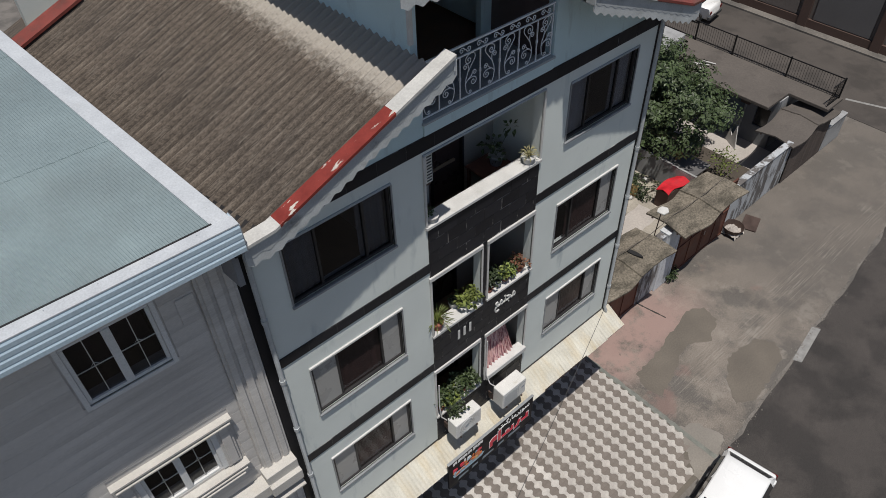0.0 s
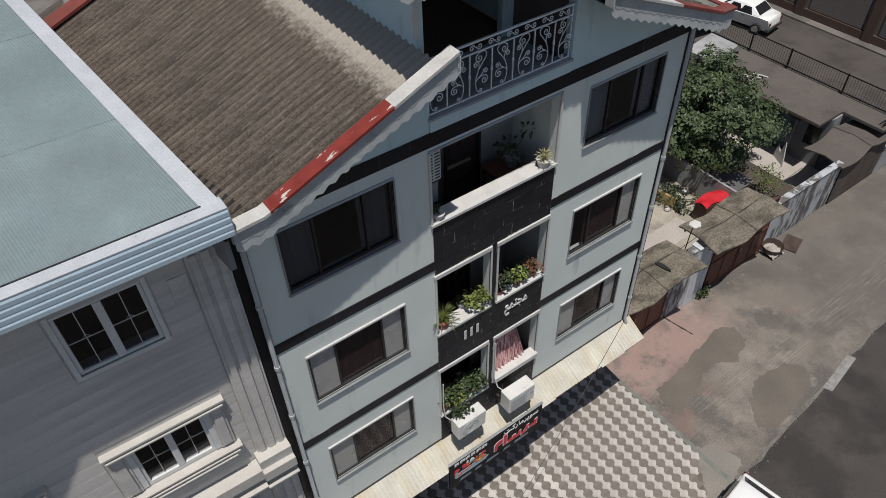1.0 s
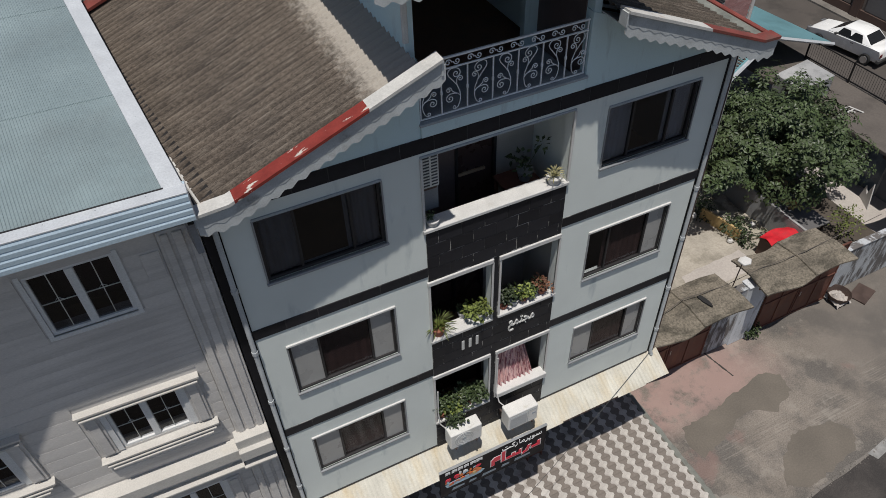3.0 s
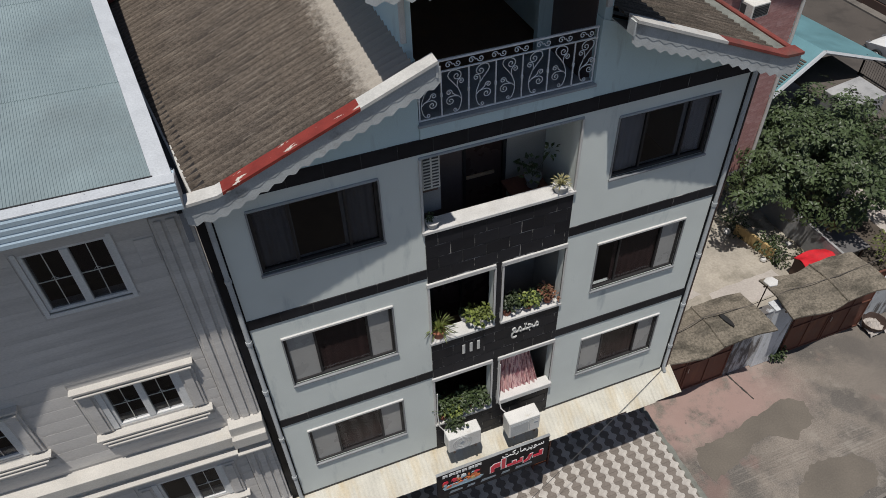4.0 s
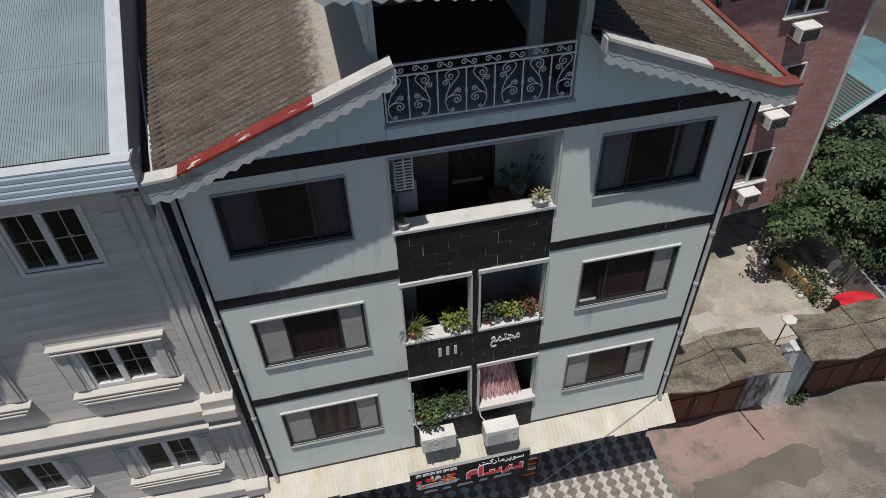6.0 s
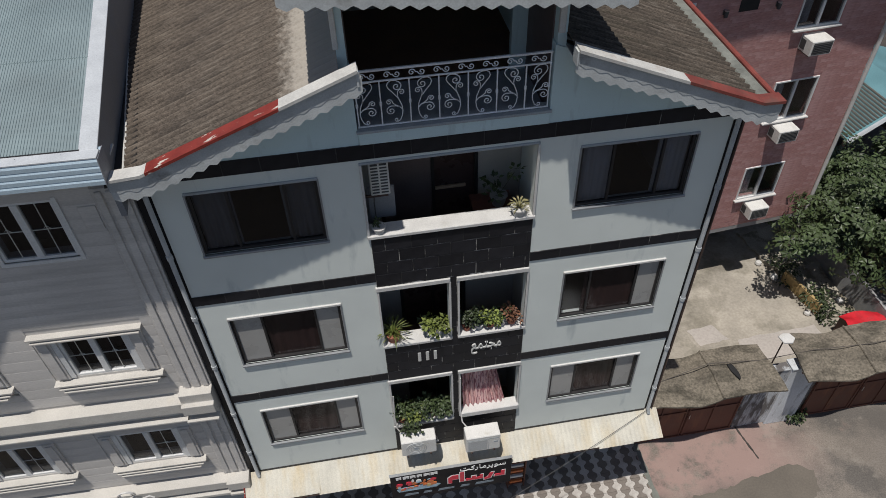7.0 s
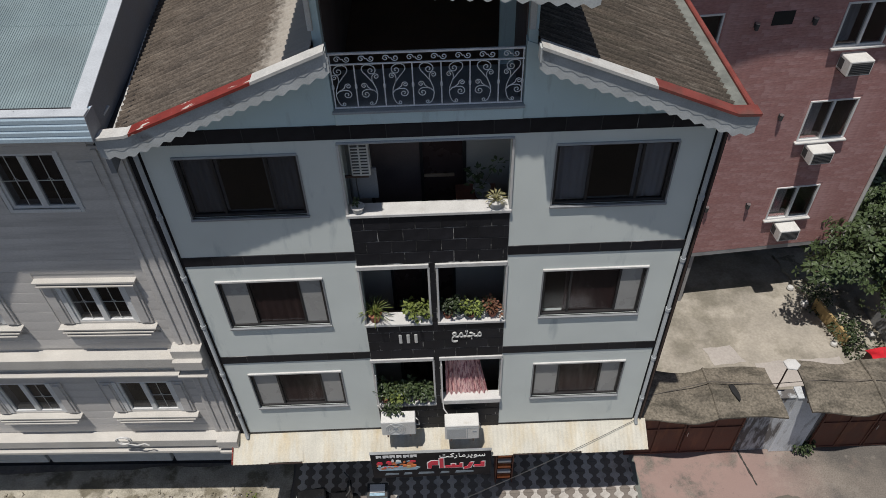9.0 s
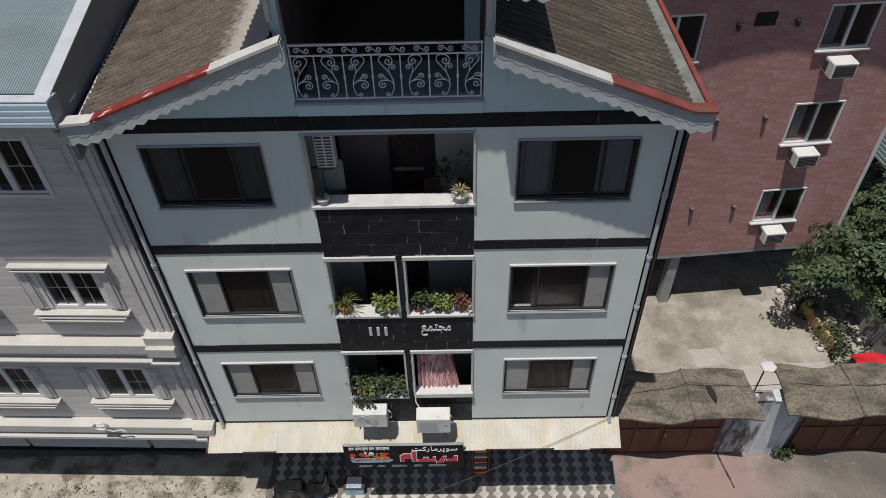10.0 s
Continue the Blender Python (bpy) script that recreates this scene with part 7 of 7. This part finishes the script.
solid("hanging_plant", g, M_LEAF, "dark trailing shoots hanging over an outdoor unit", "plant")
pot((7.06, 0.06, Z3), 0.14, 0.17, M_WHITE, "spiky plant in a pale pot on a balcony ledge", "spiky", 60, n=46, rise=0.23, leafmat=M_LEAFSTRAW, spiky=True)
pot((4.52, 0.06, Z3), 0.12, 0.14, M_WHITE, "small plant in a white bowl on a balcony ledge", "bowl", 61, 0.05, 0.1, 24, 0.16)
# in the top balcony
pot((6.85, 0.75, 10.6), 0.16, 0.24, M_GREYFRAME, "dark leggy plant in a metal pot in a balcony", "leggy", 62, 0.12, 0.3, 60, 0.6)
tb = thing("balcony_table", "dark wooden table inside a balcony", "table", at=(6.35, 0.55, 9.63))
part("tabletop", Geo().box(0, 0.8, 0, 0.6, 0.90, 0.95), M_GATE, tb, bevel=0.01)
for x in (0.03, 0.71):
    for y in (0.03, 0.51):
        part("leg", Geo().box(x, x + 0.06, y, y + 0.06, 0, 0.90), M_GATE, tb)
# pink drape in the lower opening
g = drape(0, 1, 0.30, 4.93, 6.30, 9, 0.055, 5)
g.v = [(6.02 + u * (1.02 - 0.26 * (z - 4.93) / 1.37), y - 0.20 * (6.30 - z) / 1.37, z) for u, y, z in g.v]
solid("drape", g, M_PINK, "faded pink striped drape hanging in a balcony opening", "curtain", smooth=True)
# white pipe frame beside the bushy opening
solid("hose", Geo().tube([(4.40, -0.08, 6.0), (4.38, -0.09, 5.2), (4.40, -0.12, 4.75), (4.5, -0.2, 4.6)], 0.016, 6), M_WHITE, "white plastic hose beside a balcony opening", "hose", smooth=True)
solid("hose", Geo().tube([(5.94, -0.07, 6.3), (5.93, -0.08, 5.0), (5.95, -0.2, 4.72), (6.05, -0.3, 4.6)], 0.016, 6), M_WHITE, "white plastic hose beside a balcony opening", "hose", smooth=True)

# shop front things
# dark sheets behind the openings stand for the unlit interior
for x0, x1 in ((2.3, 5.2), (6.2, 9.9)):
    sh = part("shop_opening", Geo().box(x0, x1, 3.0, 3.1, 0, 2.7), M_CARTRIM, apartment, "dark sheet standing for the unlit shop interior")
part("shop_floor", Geo().box(BX0, BX1, 1.46, 3.0, 0, 0.03), M_PATCH, apartment)
rack = thing("crate_rack", "red rack of stacked crates before the shop", "rack", at=(7.35, 0.28, 0.02))
part("frame", Geo().box(0, 0.03, 0, 0.4, 0, 1.8).box(0.47, 0.5, 0, 0.4, 0, 1.8), M_GATE, rack)
for i in range(6):
    part("shelf", Geo().box(0.03, 0.47, 0, 0.4, 0.2 + i * 0.29, 0.23 + i * 0.29), M_GATE, rack)
    part("goods", Geo().box(0.06, 0.44, 0.02, 0.36, 0.23 + i * 0.29, 0.33 + i * 0.29), M_WHITE if i % 2 else M_SIGNORANGE, rack, bevel=0.01)
box_ = thing("drinks_cooler", "blue and white printed box before the shop", "box", at=(3.68, -0.2, 0.012))
part("body", Geo().box(0, 0.55, 0, 0.4, 0, 0.35), M_SIGNBLUE, box_, bevel=0.02)
part("lid", Geo().box(-0.02, 0.57, -0.02, 0.42, 0.35, 0.40), M_CARTRIM, box_, bevel=0.015)
part("print", Geo().box(0.06, 0.49, 0.12, 0.37, 0.40, 0.406), M_SIGNWHITE, box_)
part("stripe", Geo().box(0.06, 0.49, 0.02, 0.10, 0.40, 0.405), M_SIGNBLUE, box_)
# black covered scooter by the shop
sc = thing("motor_scooter", "black motor scooter parked before the shop", "scooter", at=(2.35, -0.25, 0.012), rz=8)
part("body", Geo().prism([(-0.6, 0.35), (-0.5, 0.75), (0.15, 0.72), (0.3, 0.4), (0.75, 0.45), (0.85, 1.0), (0.95, 1.0), (0.92, 0.35), (0.3, 0.28), (-0.3, 0.25)], "y", -0.2, 0.2), M_BLACKSHINY, sc, bevel=0.05, smooth=True)
part("seat", Geo().box(-0.6, 0.2, -0.17, 0.17, 0.75, 0.85), M_BLACKSHINY, sc, bevel=0.04)
part("handlebar", Geo().tube([(0.78, -0.36, 1.08), (0.9, -0.2, 1.05), (0.9, 0.2, 1.05), (0.78, 0.36, 1.08)], 0.02, 6), M_CARTRIM, sc)
part("number_plate", Geo().box(-0.64, -0.62, -0.1, 0.1, 0.5, 0.65), M_WHITE, sc)
for x in (-0.5, 0.85):
    wh = Geo().lathe([(0.14, -0.05), (0.22, -0.05), (0.235, 0), (0.22, 0.05), (0.14, 0.05)], sides=16)
    wh.v = [(x + a, c_, 0.235 + b) for a, b, c_ in wh.v]
    part("wheel", wh, M_TYRE, sc, smooth=True)

# coiled hose on the neighbour's cornice
g = Geo()
for k_ in range(2):
    g.tube([(-2.05 + 0.17 * math.cos(a) + 0.04 * k_, -0.28 + 0.02 * k_, 3.95 + 0.15 * math.sin(a)) for a in [i * 0.35 for i in range(20)]], 0.018, 5)
g.tube([(-1.95, -0.28, 3.82), (-1.75, -0.30, 3.76), (-1.55, -0.28, 3.80), (-1.45, -0.3, 3.74)], 0.018, 5)
solid("coiled_hose", g, M_WHITE, "pale coiled hose lying on a stone cornice", "hose", smooth=True)

# overhead cables
def hang(a, b, sag, n=24):
    a, b = Vector(a), Vector(b)
    return [a.lerp(b, i / n) - Vector((0, 0, sag * 4 * (i / n) * (1 - i / n))) for i in range(n + 1)]


solid("cable", Geo().tube(hang((10.86, -0.05, 3.72), (-3.0, -5.2, 4.3), 0.9), 0.007, 5), M_CARTRIM, "thin black overhead cable running from the facade", "cable", smooth=True)

# weeds in the cracks of the strip before the stone house
rnd = random.Random(33)
g = Geo()
for i in range(34):
    x = rnd.choice((rnd.gauss(-0.6, 1.0), rnd.gauss(-4.4, 0.8), rnd.uniform(-7, 1)))
    clump(g, Vector((min(x, 1.2), rnd.uniform(-2.2, 0.2), 0.05)), rnd.uniform(0.05, 0.14), 14, 0.07, rnd)
tagged(new("weeds", g.mesh("weeds", M_LEAFLIGHT)), "thin yellow-green weeds growing in cracked cement", "weeds", kind="stuff")
